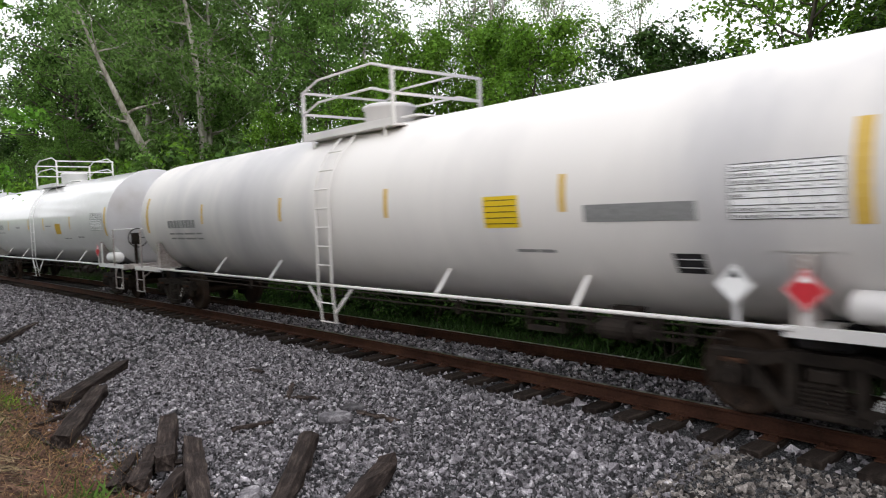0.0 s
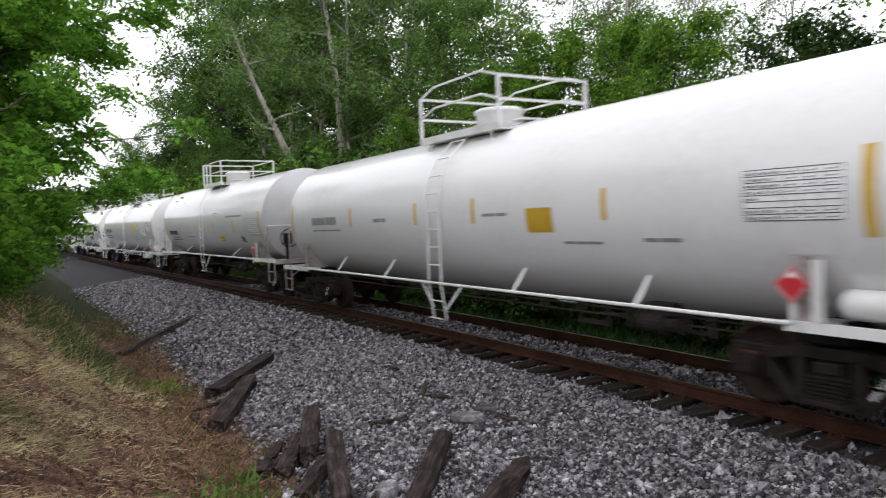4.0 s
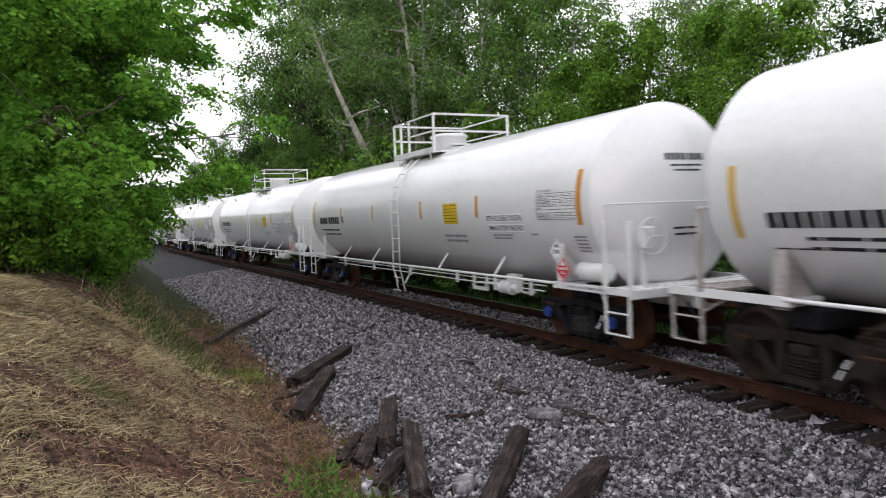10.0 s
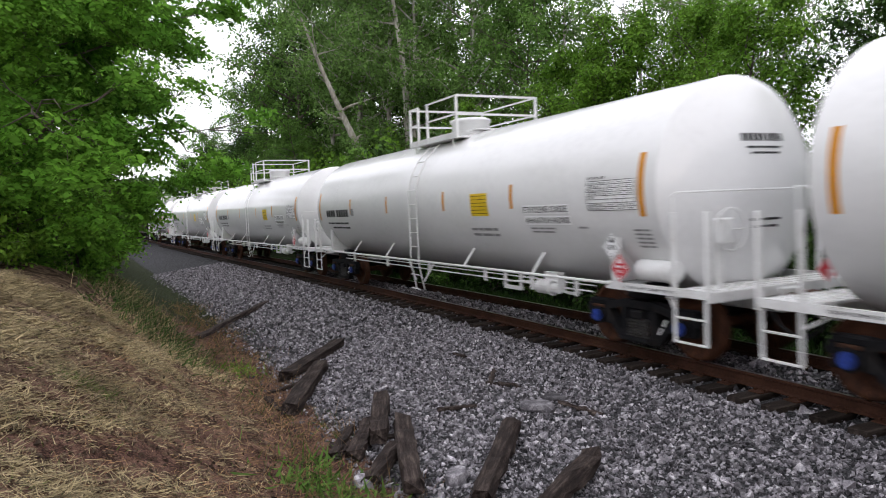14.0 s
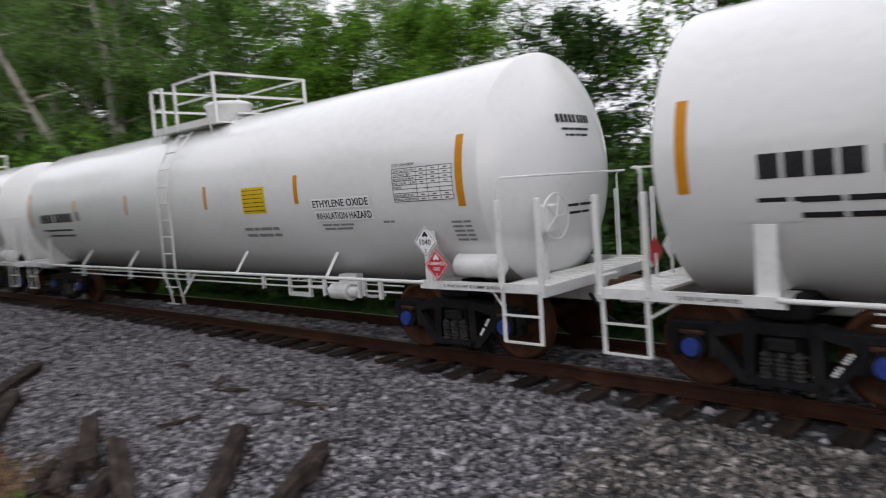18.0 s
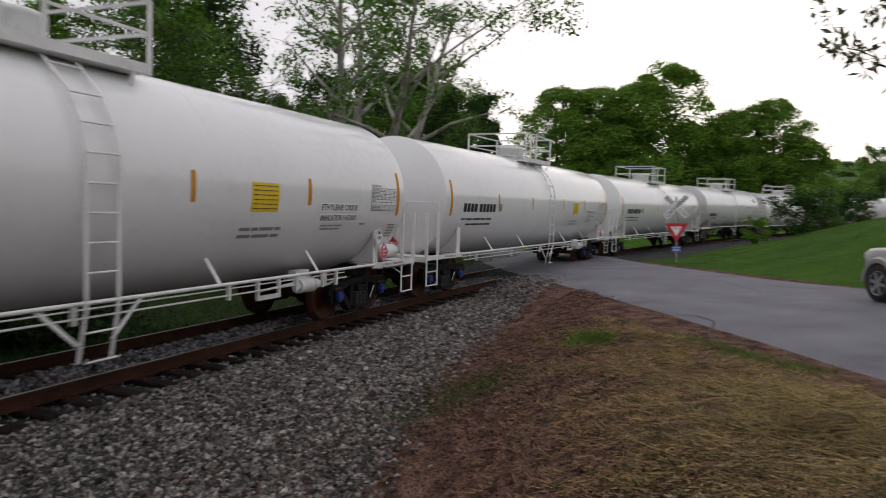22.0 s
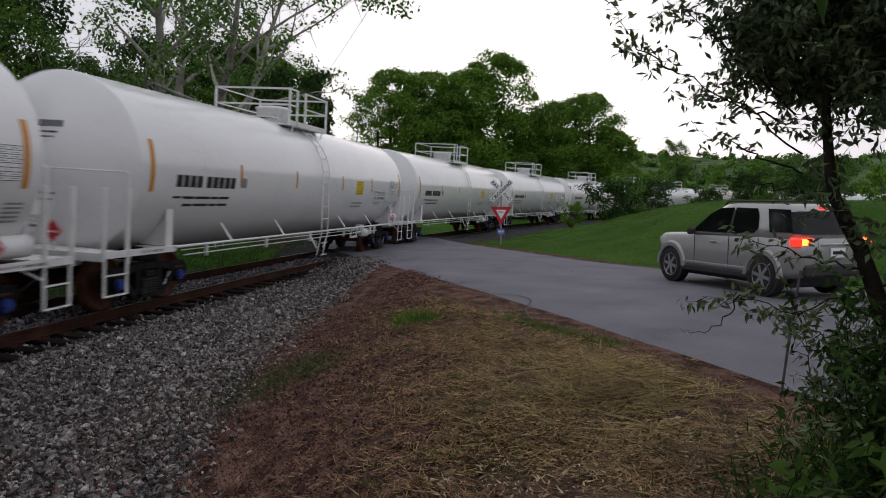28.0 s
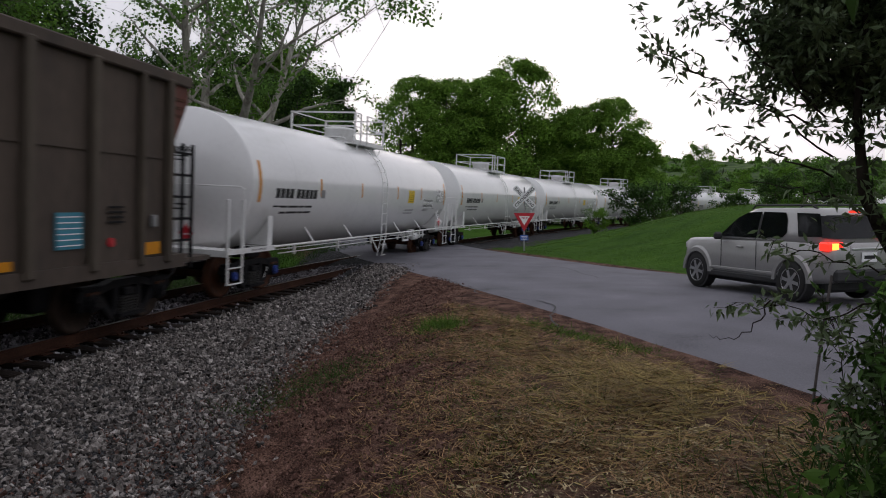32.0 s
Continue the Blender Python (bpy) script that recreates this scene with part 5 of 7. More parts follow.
    part("centre_sill", box(bmesh.new(), (0, 0, 0.82), (15.6, 0.46, 0.36), bevel=0.02), IRON, car, "black centre sill")
    for a in (-5.1, 5.1):
        part("brake_rigging", box(bmesh.new(), (a, 0, 0.62), (0.9, 1.5, 0.5), bevel=0.05), IRON, car, "black brake gear")
    return car


hopper = hopper_car()
TRAIN.append((hopper, -54.4, 6.0))
TRAIN.append((copy_thing(hopper, Matrix()), -71.6, 6.0))

# ---- plants ----
BARK = material("grey_brown_bark", ((0.05, 0.042, 0.034), (0.1, 0.085, 0.07), (0.17, 0.15, 0.125)), scale=3, rough=(0.8, 0.95), fine=22, stretch=(1, 1, 0.25), bump=0.02, bump_scale=12, gloss=0.1)
PALE_BARK = material("pale_mottled_bark", ((0.16, 0.14, 0.12), (0.32, 0.3, 0.26), (0.48, 0.46, 0.42)), scale=2, rough=(0.75, 0.9), fine=8, stretch=(1, 1, 0.4), bump=0.008, bump_scale=9, gloss=0.1)
DARK_BARK = material("dark_twig_bark", ((0.018, 0.015, 0.012), (0.045, 0.037, 0.03)), scale=6, rough=(0.8, 0.95), fine=30, bump=0.006, gloss=0.1)
LEAF = leaf_material("mid_green_leaves", (0.062, 0.14, 0.026), (0.15, 0.275, 0.056), 0.5)
LEAF_LIGHT = leaf_material("fresh_green_leaves", (0.075, 0.175, 0.018), (0.18, 0.33, 0.04), 0.5)
LEAF_DARK = leaf_material("dark_green_leaves", (0.025, 0.06, 0.013), (0.065, 0.13, 0.027), 0.3)
LEAF_GREY = leaf_material("grey_green_leaves", (0.088, 0.17, 0.042), (0.185, 0.31, 0.085), 0.52)
STRAW = leaf_material("dry_straw", (0.12, 0.06, 0.028), (0.35, 0.225, 0.11), 0.1, 0.85)
PALE_STRAW = leaf_material("pale_dry_straw", (0.115, 0.086, 0.046), (0.45, 0.365, 0.205), 0.1, 0.85)
LEAF_NEAR = leaf_material("dull_grey_green_leaves", (0.07, 0.11, 0.05), (0.18, 0.245, 0.115), 0.35)
LEAF_NEAR.node_tree.nodes["Principled BSDF"].inputs["Specular IOR Level"].default_value = 0.4
# leaf green darkened for the shade behind and under the train
LEAF_SHADED = leaf_material("shade_darkened_leaves", (0.012, 0.032, 0.008), (0.04, 0.085, 0.017), 0.3)
GRASS = leaf_material("green_grass_blades", (0.05, 0.105, 0.014), (0.12, 0.21, 0.035), 0.35)


def tubes(segs, sides):
    """Tapered pieces of branch as arrays of points and faces."""
    p, q = np.array([s[0] for s in segs]), np.array([s[1] for s in segs])
    r0, r1 = np.array([s[2] for s in segs]), np.array([s[3] for s in segs])
    d = q - p
    d /= np.maximum(np.linalg.norm(d, axis=1, keepdims=True), 1e-6)
    ref = np.where(np.abs(d[:, 2:]) > 0.9, np.array([[1.0, 0, 0]]), np.array([[0, 0, 1.0]]))
    u = np.cross(d, ref)
    u /= np.linalg.norm(u, axis=1, keepdims=True)
    w = np.cross(d, u)
    ang = np.arange(sides) * 2 * math.pi / sides
    ring = u[:, None] * np.cos(ang)[None, :, None] + w[:, None] * np.sin(ang)[None, :, None]
    v = np.concatenate([p[:, None] + ring * r0[:, None, None], q[:, None] + ring * r1[:, None, None]], 1).reshape(-1, 3)
    k = np.arange(sides)
    f = np.stack([k, (k + 1) % sides, (k + 1) % sides + sides, k + sides], -1)
    return v, (np.arange(len(segs))[:, None, None] * 2 * sides + f[None]).reshape(-1, 4)


def leaf_quads(g, c, length, width, droop=0.25, up=0.4, facing=None):
    """Folded leaves at the places c; facing: the way out of each leaf's clump, towards which it turns."""
    n = len(c)
    d = g.normal(size=(n, 3))
    d[:, 2] -= droop
    nrm = g.normal(size=(n, 3)) * (0.8 if facing is None else 0.45)
    nrm[:, 2] += up
    if facing is not None:
        nrm += facing
        d -= nrm * (np.sum(d * nrm, 1) / np.maximum(np.sum(nrm * nrm, 1), 1e-6))[:, None] * 0.8
    d /= np.linalg.norm(d, axis=1, keepdims=True)
    side = np.cross(d, nrm)
    side /= np.maximum(np.linalg.norm(side, axis=1, keepdims=True), 1e-6)
    nn = np.cross(side, d)
    L = length * g.uniform(0.6, 1.25, (n, 1))
    Wd = width * g.uniform(0.7, 1.2, (n, 1))
    v = np.stack([c, c + d * L * 0.45 + side * Wd / 2 + nn * Wd * 0.15, c + d * L, c + d * L * 0.45 - side * Wd / 2 + nn * Wd * 0.15], 1)
    return v.reshape(-1, 3), np.arange(n * 4).reshape(n, 4)


def grow(seed, tall, wide, limbs=24, subs=8, first=0.25, lean=(0, 0), trunk=0.16, rise=0.5, shape=0.8, forks=1, spread=0.25, fan=False):
    """Trunk, limbs and twigs: pieces of branch and the places where leaves sit."""
    g = np.random.default_rng(seed)
    segs, tips = [], []

    def path(p, d, length, r0, r1, n, wander, lift):
        pts = [p]
        d = d / np.linalg.norm(d)
        for i in range(n):
            d = d + g.normal(size=3) * wander + np.array([0, 0, lift])
            d = d / np.linalg.norm(d)
            q = pts[-1] + d * length / n
            segs.append((pts[-1], q, r0 + (r1 - r0) * i / n, r0 + (r1 - r0) * (i + 1) / n))
            pts.append(q)
        return pts, d

    for k in range(forks):
        off = g.normal(size=3) * np.array([spread, spread, 0]) * (forks > 1)
        if fan:
            off = np.array([math.cos(k * 2.4), math.sin(k * 2.4), 0]) * spread * (0.5 + 0.3 * k)
        d0 = np.array([lean[0] + off[0] * 0.9, lean[1] + off[1] * 0.9, 1.0])
        top, _ = path(np.array([off[0] * 0.3, off[1] * 0.3, -0.3]), d0, tall * (1 if k == 0 else g.uniform(0.75, 0.95)), trunk, trunk * 0.15, 10, 0.045, 0.02)
        top = np.array(top)
        for i in range(limbs // forks):
            h = first + (0.98 - first) * (i + g.random()) / (limbs // forks)
            base = np.array([np.interp(h * 10, range(11), top[:, c]) for c in range(3)])
            a = i * 2.4 + g.uniform(-0.5, 0.5)
            reach = wide * (math.sin(math.pi * min(1, (h - first) / (1.08 - first)) ** shape) * 0.8 + 0.25) * g.uniform(0.7, 1.15)
            pts, d = path(base, np.array([math.cos(a), math.sin(a), rise * g.uniform(0.5, 1.4)]), reach, trunk * (1.05 - h) * 0.55 + 0.012, 0.008, 5, 0.16, 0.05)
            for j in range(subs):
                f = 0.25 + 0.75 * (j + g.random()) / subs
                b2 = np.array([np.interp(f * 5, range(6), [p[c] for p in pts]) for c in range(3)])
                dd = d + g.normal(size=3) * 0.8
                sp, _ = path(b2, dd, reach * g.uniform(0.2, 0.42), 0.014, 0.004, 3, 0.3, -0.02)
                tips += [sp[1], sp[2], sp[3], (sp[2] + sp[3]) / 2]
    return g, segs, np.array(tips)


def tree(name, label, category, seed, leaves, leaf, size, mat, bark, clump=0.42, group="", droop=0.25, clusters=0, up=0.5, sides=4, **kw):
    g, segs, tips = grow(seed, **kw)
    if clusters:
        tips = tips[g.choice(len(tips), min(clusters, len(tips)), replace=False)]
    ob = thing(name, label, category, group)
    v, f = tubes([q for q in segs if q[2] > 0.009 or len(segs) < 900], sides)
    t = new("trunk", raw("trunk", v, f, bark, True))
    t.parent = ob
    way = g.normal(size=(leaves, 3)) + np.array([0, 0, 0.25])
    way /= np.linalg.norm(way, axis=1, keepdims=True)
    ball = way * (g.random((leaves, 1)) ** 0.45 * 1.5)
    pick = tips[g.integers(0, len(tips), leaves)] + ball * clump * np.array([1, 1, 0.7])
    v, f = leaf_quads(g, pick, leaf, size, droop, up, way)
    c = new("crown", raw("crown", v, f, mat))
    c.parent = ob
    return ob


def crowned(name, label, category, seed, tall, wide, clumps, per, leaf, size, mat, bark, group="", low=0.1, trunk=0.4):
    """A full-crowned tree: limbs that carry domed clumps of leaves, set unevenly over the crown, with gaps between them."""
    g, segs, _ = grow(seed, tall * 0.9, wide * 0.6, limbs=26, subs=3, first=0.12, trunk=trunk, rise=0.7)
    ob = thing(name, label, category, group)
    v, f = tubes([q for q in segs if q[2] > 0.02], 5)
    t = new("trunk", raw("trunk", v, f, bark, True))
    t.parent = ob
    h = low + (1 - low) * g.random(clumps) ** 1.05
    a = g.uniform(0, 2 * math.pi, clumps)
    lump = 1 + 0.16 * np.sin(3 * a + seed) + 0.12 * np.sin(5 * a + 7 * h + seed)
    reach = wide * np.sqrt(np.clip(1 - ((h - 0.45) / 0.56) ** 2, 0.02, 1)) * lump * np.sqrt(g.uniform(0.5, 1.1, clumps)) * (1.08 - 0.4 * np.clip(h - 0.5, 0, 1))
    c = np.stack([np.cos(a) * reach, np.sin(a) * reach, h * tall], -1)
    r = tall * g.uniform(0.04, 0.105, clumps) * (1.1 - 0.3 * h)
    k = np.repeat(np.arange(clumps), per)
    out = np.stack([np.cos(a), np.sin(a), (h - 0.35) * 1.6], -1)
    way = g.normal(size=(len(k), 3)) + 0.35 * out[k]
    way /= np.linalg.norm(way, axis=1, keepdims=True)
    at = c[k] + way * (r[k] * (g.uniform(0.5, 1.1, len(k)) + 0.35 * (g.random(len(k)) < 0.08)))[:, None] * np.array([1.15, 1.15, 0.7])
    v, f = leaf_quads(g, at, leaf, size, 0.2, 1.1, way)
    crown = new("crown", raw("crown", v, f, mat))
    crown.parent = ob
    return ob


def frond_tree(name, label, category, seed, fronds, mat, bark, group="", **kw):
    """A tree with feathery leaves: drooping stalks with leaflets in pairs, layer upon layer."""
    g, segs, tips = grow(seed, **kw)
    ob = thing(name, label, category, group)
    v, f = tubes([q for q in segs if q[2] > 0.006], 6)
    t = new("trunk", raw("trunk", v, f, bark, True))
    t.parent = ob
    tips = tips[g.choice(len(tips), min(620, len(tips)), replace=False)]
    base = tips[g.integers(0, len(tips), fronds)] + g.normal(size=(fronds, 3)) * np.array([0.2, 0.2, 0.12])
    a = np.arctan2(base[:, 1], base[:, 0]) + g.normal(0, 0.9, fronds)
    length = g.uniform(0.3, 0.62, fronds)
    pairs = 6
    u = np.linspace(0.18, 1.0, pairs)
    ahead = np.stack([np.cos(a), np.sin(a), np.zeros(fronds)], -1)
    side = np.stack([-np.sin(a), np.cos(a), np.zeros(fronds)], -1)
    tilt = g.normal(0, 0.35, fronds)
    side[:, 2] = tilt
    rise = g.uniform(-0.1, 0.5, fronds)
    at = base[:, None] + ahead[:, None] * (length[:, None] * u)[..., None]
    at[..., 2] += length[:, None] * (rise[:, None] * u - 0.75 * u * u)
    quads = []
    for s_ in (-1, 1):
        d = side[:, None] * s_ + ahead[:, None] * 0.45 + g.normal(size=(fronds, pairs, 3)) * 0.14
        d[..., 2] -= 0.28
        d /= np.linalg.norm(d, axis=2, keepdims=True)
        w = ahead[:, None] * 0.45 + np.array([0, 0, 0.85]) + g.normal(size=d.shape) * 0.25
        L = (0.15 * np.sin(math.pi * (0.2 + 0.7 * u)))[None, :, None] * g.uniform(0.8, 1.2, (fronds, pairs, 1))
        quads.append(np.stack([at, at + d * L * 0.45 + w * L * 0.26, at + d * L, at + d * L * 0.45 - w * L * 0.26], 2))
    v = np.concatenate(quads, 1).reshape(-1, 3)
    crown = new("crown", raw("crown", v, np.arange(len(v)).reshape(-1, 4), mat))
    crown.parent = ob
    return ob


def put(ob, x, y, turn=0.0, scale=1.0, sink=0.1, copy=True):
    m = pose(x, y, float(height(np.array([x]), np.array([y]))[0]) - sink, 0, 0, turn)
    if not copy:
        ob.matrix_basis = m @ Matrix.Scale(scale, 4)
        return ob
    c = copy_thing(ob, m)
    c.scale = (scale, scale, scale)
    return c


# woods behind the train
KINDS = [
    tree("woodland_tree", "tall slender tree with open mid-green foliage", "tree", 11, 10500, 0.2, 0.125, LEAF, BARK, 0.42, "trees of the wood", clusters=420, tall=14.5, wide=3.6, limbs=30, subs=9, first=0.2, trunk=0.17),
    tree("woodland_tree", "tall tree with a pale trunk and thin grey-green foliage", "tree", 12, 9500, 0.2, 0.125, LEAF_GREY, PALE_BARK, 0.4, "trees of the wood", clusters=330, tall=16, wide=3.6, limbs=26, subs=9, first=0.3, trunk=0.19, lean=(-0.16, 0)),
    tree("woodland_tree", "leafy tree with fresh green foliage", "tree", 13, 15000, 0.17, 0.12, LEAF_LIGHT, BARK, 0.38, "trees of the wood", clusters=400, up=0.9, tall=11, wide=3.0, limbs=28, subs=9, first=0.12, trunk=0.13),
    tree("woodland_tree", "dense dark green woodland tree", "tree", 14, 8500, 0.25, 0.18, LEAF_DARK, BARK, 0.5, "trees of the wood", clusters=320, up=0.8, tall=12.5, wide=4.0, limbs=26, subs=8, first=0.06, trunk=0.16),
    tree("woodland_tree", "tall thin tree with sparse small pale leaves", "tree", 15, 6500, 0.12, 0.075, LEAF_GREY, PALE_BARK, 0.34, "trees of the wood", clusters=330, tall=14, wide=3.0, limbs=26, subs=9, first=0.3, trunk=0.12, rise=0.8),
]
TALL = (14.5, 16, 11, 12.5, 14)
SHRUBS = [
    tree("shrub", "dense green woodland shrub", "shrub", 21, 3300, 0.2, 0.15, LEAF, BARK, 0.34, "shrubs along the wood", tall=4.6, wide=2.4, limbs=20, subs=5, first=0.03, trunk=0.06, forks=3),
    tree("shrub", "fresh green leafy shrub", "shrub", 22, 3300, 0.2, 0.15, LEAF_LIGHT, BARK, 0.34, "shrubs along the wood", tall=4.0, wide=2.3, limbs=20, subs=5, first=0.03, trunk=0.06, forks=3),
    tree("shrub", "dark green low shrub", "shrub", 23, 3300, 0.21, 0.17, LEAF_DARK, BARK, 0.34, "shrubs along the wood", tall=3.4, wide=2.4, limbs=20, subs=5, first=0.03, trunk=0.06, forks=3),
    tree("shrub", "green undergrowth shrub with shade in its dark leaf colour", "shrub", 24, 3300, 0.2, 0.15, LEAF_SHADED, BARK, 0.34, "shrubs along the wood", tall=3.4, wide=2.4, limbs=20, subs=5, first=0.03, trunk=0.06, forks=3),
]
used = set()


def plant(kinds, i, x, y, turn, scale):
    """The first of a kind is set in place, those after it are copies."""
    ob = kinds[i]
    if id(ob) in used:
        return put(ob, x, y, turn, scale)
    used.add(id(ob))
    return put(ob, x, y, turn, scale, copy=False)


g = random.Random(31)
# place, kind and height of each tree of the wood
WOOD = (
    (-112, 9, 0, 17), (-84, 17, 3, 22), (-66, 18.5, 1, 25), (-55, 18.5, 4, 24), (-92, 13, 0, 21), (-76, 15, 0, 27), (-68, 15, 0, 28), (-58, 15.5, 1, 26), (-51.9, 15.2, 1, 27), (-48.2, 17.2, 1, 25), (-43, 17, 1, 23), (-37.4, 17.6, 1, 20.5),
    (-33.4, 19.5, 0, 15.5), (-64, 22, 0, 24), (-54, 21.5, 0, 24), (-46, 21.5, 0, 22), (-38, 21.8, 0, 18), (-33.6, 21.4, 1, 18.5), (-27.5, 22.8, 4, 17), (-22.4, 22.6, 4, 16), (-25.4, 20.6, 4, 14.5), (-85, 21, 3, 22), (-72, 22, 3, 22), (-60, 21, 3, 20), (-50, 22, 3, 12), (-41, 22, 3, 9), (-33, 23, 3, 6),
    (-30.2, 16.1, 2, 8.2), (-26.4, 16.4, 2, 10.0), (-23.6, 16.6, 2, 8.6), (-20.9, 16.9, 2, 10.6), (-18.6, 17.0, 2, 10.4), (-16.4, 16.4, 2, 9.0),
    (-24.5, 22, 4, 14), (-20.4, 21.4, 4, 13.2), (-18.2, 20.0, 4, 12.4), (-15.8, 20.6, 4, 11.4), (-12.6, 17.4, 3, 7.6), (-10.9, 18.4, 3, 8.0),
    (-8.9, 18.6, 2, 11), (-6.6, 17.8, 3, 10), (-3.8, 18.8, 0, 12), (-1.2, 17.9, 3, 9.5), (1.6, 18.8, 2, 10.5), (4.2, 18.2, 3, 10.5), (7.0, 19.4, 3, 11.5),
    (-5.0, 22.5, 3, 12), (0.5, 22.5, 3, 13.5), (5.6, 23, 3, 12), (-1.5, 20.4, 3, 12.5), (2.6, 20.6, 3, 12.5), (0.4, 18.4, 2, 8.5), (3.0, 17.4, 3, 7.5), (-2.4, 17.2, 3, 7.5),
)
for x, y, k, h in WOOD:
    plant(KINDS, k, x, y, g.uniform(-25, 25) if k == 1 else g.uniform(0, 360), h / TALL[k])
for s, off, k, h in ((-58, 8.2, 0, 11), (-65, 9.0, 2, 10), (-72, 8.4, 0, 11.5), (-80, 9.4, 3, 12), (-90, 8.6, 0, 12), (-100, 9.0, 3, 13), (-112, 8.4, 3, 12), (-70, 11.5, 3, 15)):
    x, y, _ = on_line(s, -off)
    plant(KINDS, k, float(x), float(y), g.uniform(0, 360), h / TALL[k])
s = -90.0
while s < 13:
    x, y, _ = on_line(s, -g.uniform(6.2, 8.2))
    plant(SHRUBS, g.choice((0, 1, 2, 2)), float(x), float(y), g.uniform(0, 360), g.uniform(0.85, 1.25) * (1.5 if s < -30 else 1.0))
    s += g.uniform(1.9, 2.7) * (1.5 if s < -30 else 1.0)
s = -32.0
while s < 13:
    x, y, _ = on_line(s, -g.uniform(4.3, 5.2))
    # from s = -6 on, the shrub whose leaf colour holds the shade
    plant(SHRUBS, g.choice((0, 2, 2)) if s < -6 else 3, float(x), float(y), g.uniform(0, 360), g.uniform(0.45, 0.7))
    s += g.uniform(1.2, 1.9)
pale = tree("pale_leaning_tree", "leaning tree with a bare pale grey trunk and sparse leaves", "tree", 43, 3200, 0.2, 0.125, LEAF_GREY, PALE_BARK, 0.42, "trees of the wood", sides=8, clusters=150, tall=21, wide=3.4, limbs=16, subs=7, first=0.42, trunk=0.42, lean=(-0.1, -0.3), forks=2, spread=0.5)
put(pale, -44.4, 17.1, 0, 1.0, copy=False)
# beyond the crossing, on the far side of the line
for yaw, d, k, sc_ in ((-30.5, 45, 4, 0.85), (-54, 44, 2, 0.85), (-58.5, 42, 0, 0.62), (-66, 44, 2, 0.8), (-43, 40, 3, 0.8), (-67.6, 45, 3, 0.92), (-69.6, 46, 3, 0.8), (-50, 43, 3, 1.2), (-54.5, 46, 3, 1.15), (-58, 47, 3, 0.95), (-40, 36, 2, 1.15), (-46, 33, 0, 0.95), (-51, 37, 2, 1.2), (-57, 60, 3, 1.0), (-63, 62, 2, 1.2), (-68, 60, 3, 1.0), (-71, 64, 2, 1.0), (-65.5, 50, 2, 1.2), (-67.8, 52, 2, 1.2)):
    plant(KINDS, k, -math.sin(radians(yaw)) * d, math.cos(radians(yaw)) * d, g.uniform(0, 360), sc_)
sycamore = tree("sycamore_tree", "sparse old tree with pale mottled limbs", "tree", 41, 24000, 0.18, 0.125, LEAF, PALE_BARK, 0.46, sides=8, forks=5, spread=0.6, fan=True, clusters=440, tall=17, wide=6.2, limbs=60, subs=9, first=0.36, trunk=0.36, rise=0.75, shape=0.75)
put(sycamore, -math.sin(radians(-62.0)) * 36, math.cos(radians(-62.0)) * 36, 40, 1.0, copy=False)
slim = tree("slim_tree", "narrow dark green tree", "tree", 42, 9000, 0.28, 0.2, LEAF_DARK, BARK, 0.45, tall=12, wide=1.5, limbs=30, subs=5, first=0.06, trunk=0.16)
put(slim, 57.5, 18.1, 0, 1.14, copy=False)
OAK_LEAF = leaf_material("summer_oak_leaves", (0.1, 0.2, 0.03), (0.26, 0.44, 0.07), 0.55)
OAKS = [
    crowned("oak_tree", "large round-crowned green oak tree", "tree", 51, 17, 5.2, 210, 230, 0.27, 0.2, OAK_LEAF, BARK, "oaks beyond the crossing"),
    crowned("oak_tree", "broad green oak tree", "tree", 52, 17, 4.8, 200, 230, 0.27, 0.2, OAK_LEAF, BARK, "oaks beyond the crossing"),
]
for x, y, k, h in ((91, 18.0, 1, 18.2), (91, 13.2, 0, 17.8), (92.0, 9.0, 1, 18.2), (91.5, 5.2, 0, 20.4), (93, 0.6, 1, 13.0), (92.3, -3.2, 0, 15.0), (92.5, -7.2, 1, 16.0), (93.5, -10.4, 0, 11.5), (97, 11, 1, 16), (98, -2, 1, 13)):
    plant(OAKS, k, x, y, g.uniform(0, 360), h / 17)
for x, y, k, h in ((56.2, 22.1, 2, 13.4), (54.8, 25.4, 0, 13.6), (53.6, 28.2, 2, 12.0), (55, 31.5, 3, 12.0), (57.5, 20.0, 3, 9.0)):
    plant(KINDS, k, x, y, g.uniform(0, 360), h / TALL[k])
for yaw, d, k, sc_ in ((-93.1, 45, 1, 0.42), (-96.1, 50, 2, 0.86), (-97.4, 52, 0, 0.66), (-99.5, 55, 2, 0.74), (-99, 90, 0, 0.9), (-101, 110, 1, 1.1), (-103.5, 96, 2, 1.0), (-105.5, 110, 0, 1.1), (-107.5, 95, 1, 1.1), (-110, 105, 2, 1.3), (-112.5, 100, 0, 1.3), (-115, 95, 1, 1.3), (-79, 88, 2, 1.5), (-82.5, 88, 2, 1.4), (-86, 88, 2, 1.4), (-89.5, 88, 2, 1.4), (-93, 89, 2, 1.4)):
    plant(SHRUBS, k, -math.sin(radians(yaw)) * d, math.cos(radians(yaw)) * d, g.uniform(0, 360), sc_)
for yaw, d, k, h in ((-96.5, 122, 3, 8.0), (-98.3, 130, 2, 8.4), (-100, 135, 2, 8.2), (-102, 128, 3, 8.6), (-104.2, 134, 2, 9.0), (-106.5, 130, 2, 8.8), (-108.5, 128, 3, 8.5), (-111, 130, 2, 9)):
    plant(KINDS, k, -math.sin(radians(yaw)) * d, math.cos(radians(yaw)) * d, g.uniform(0, 360), h / TALL[k])
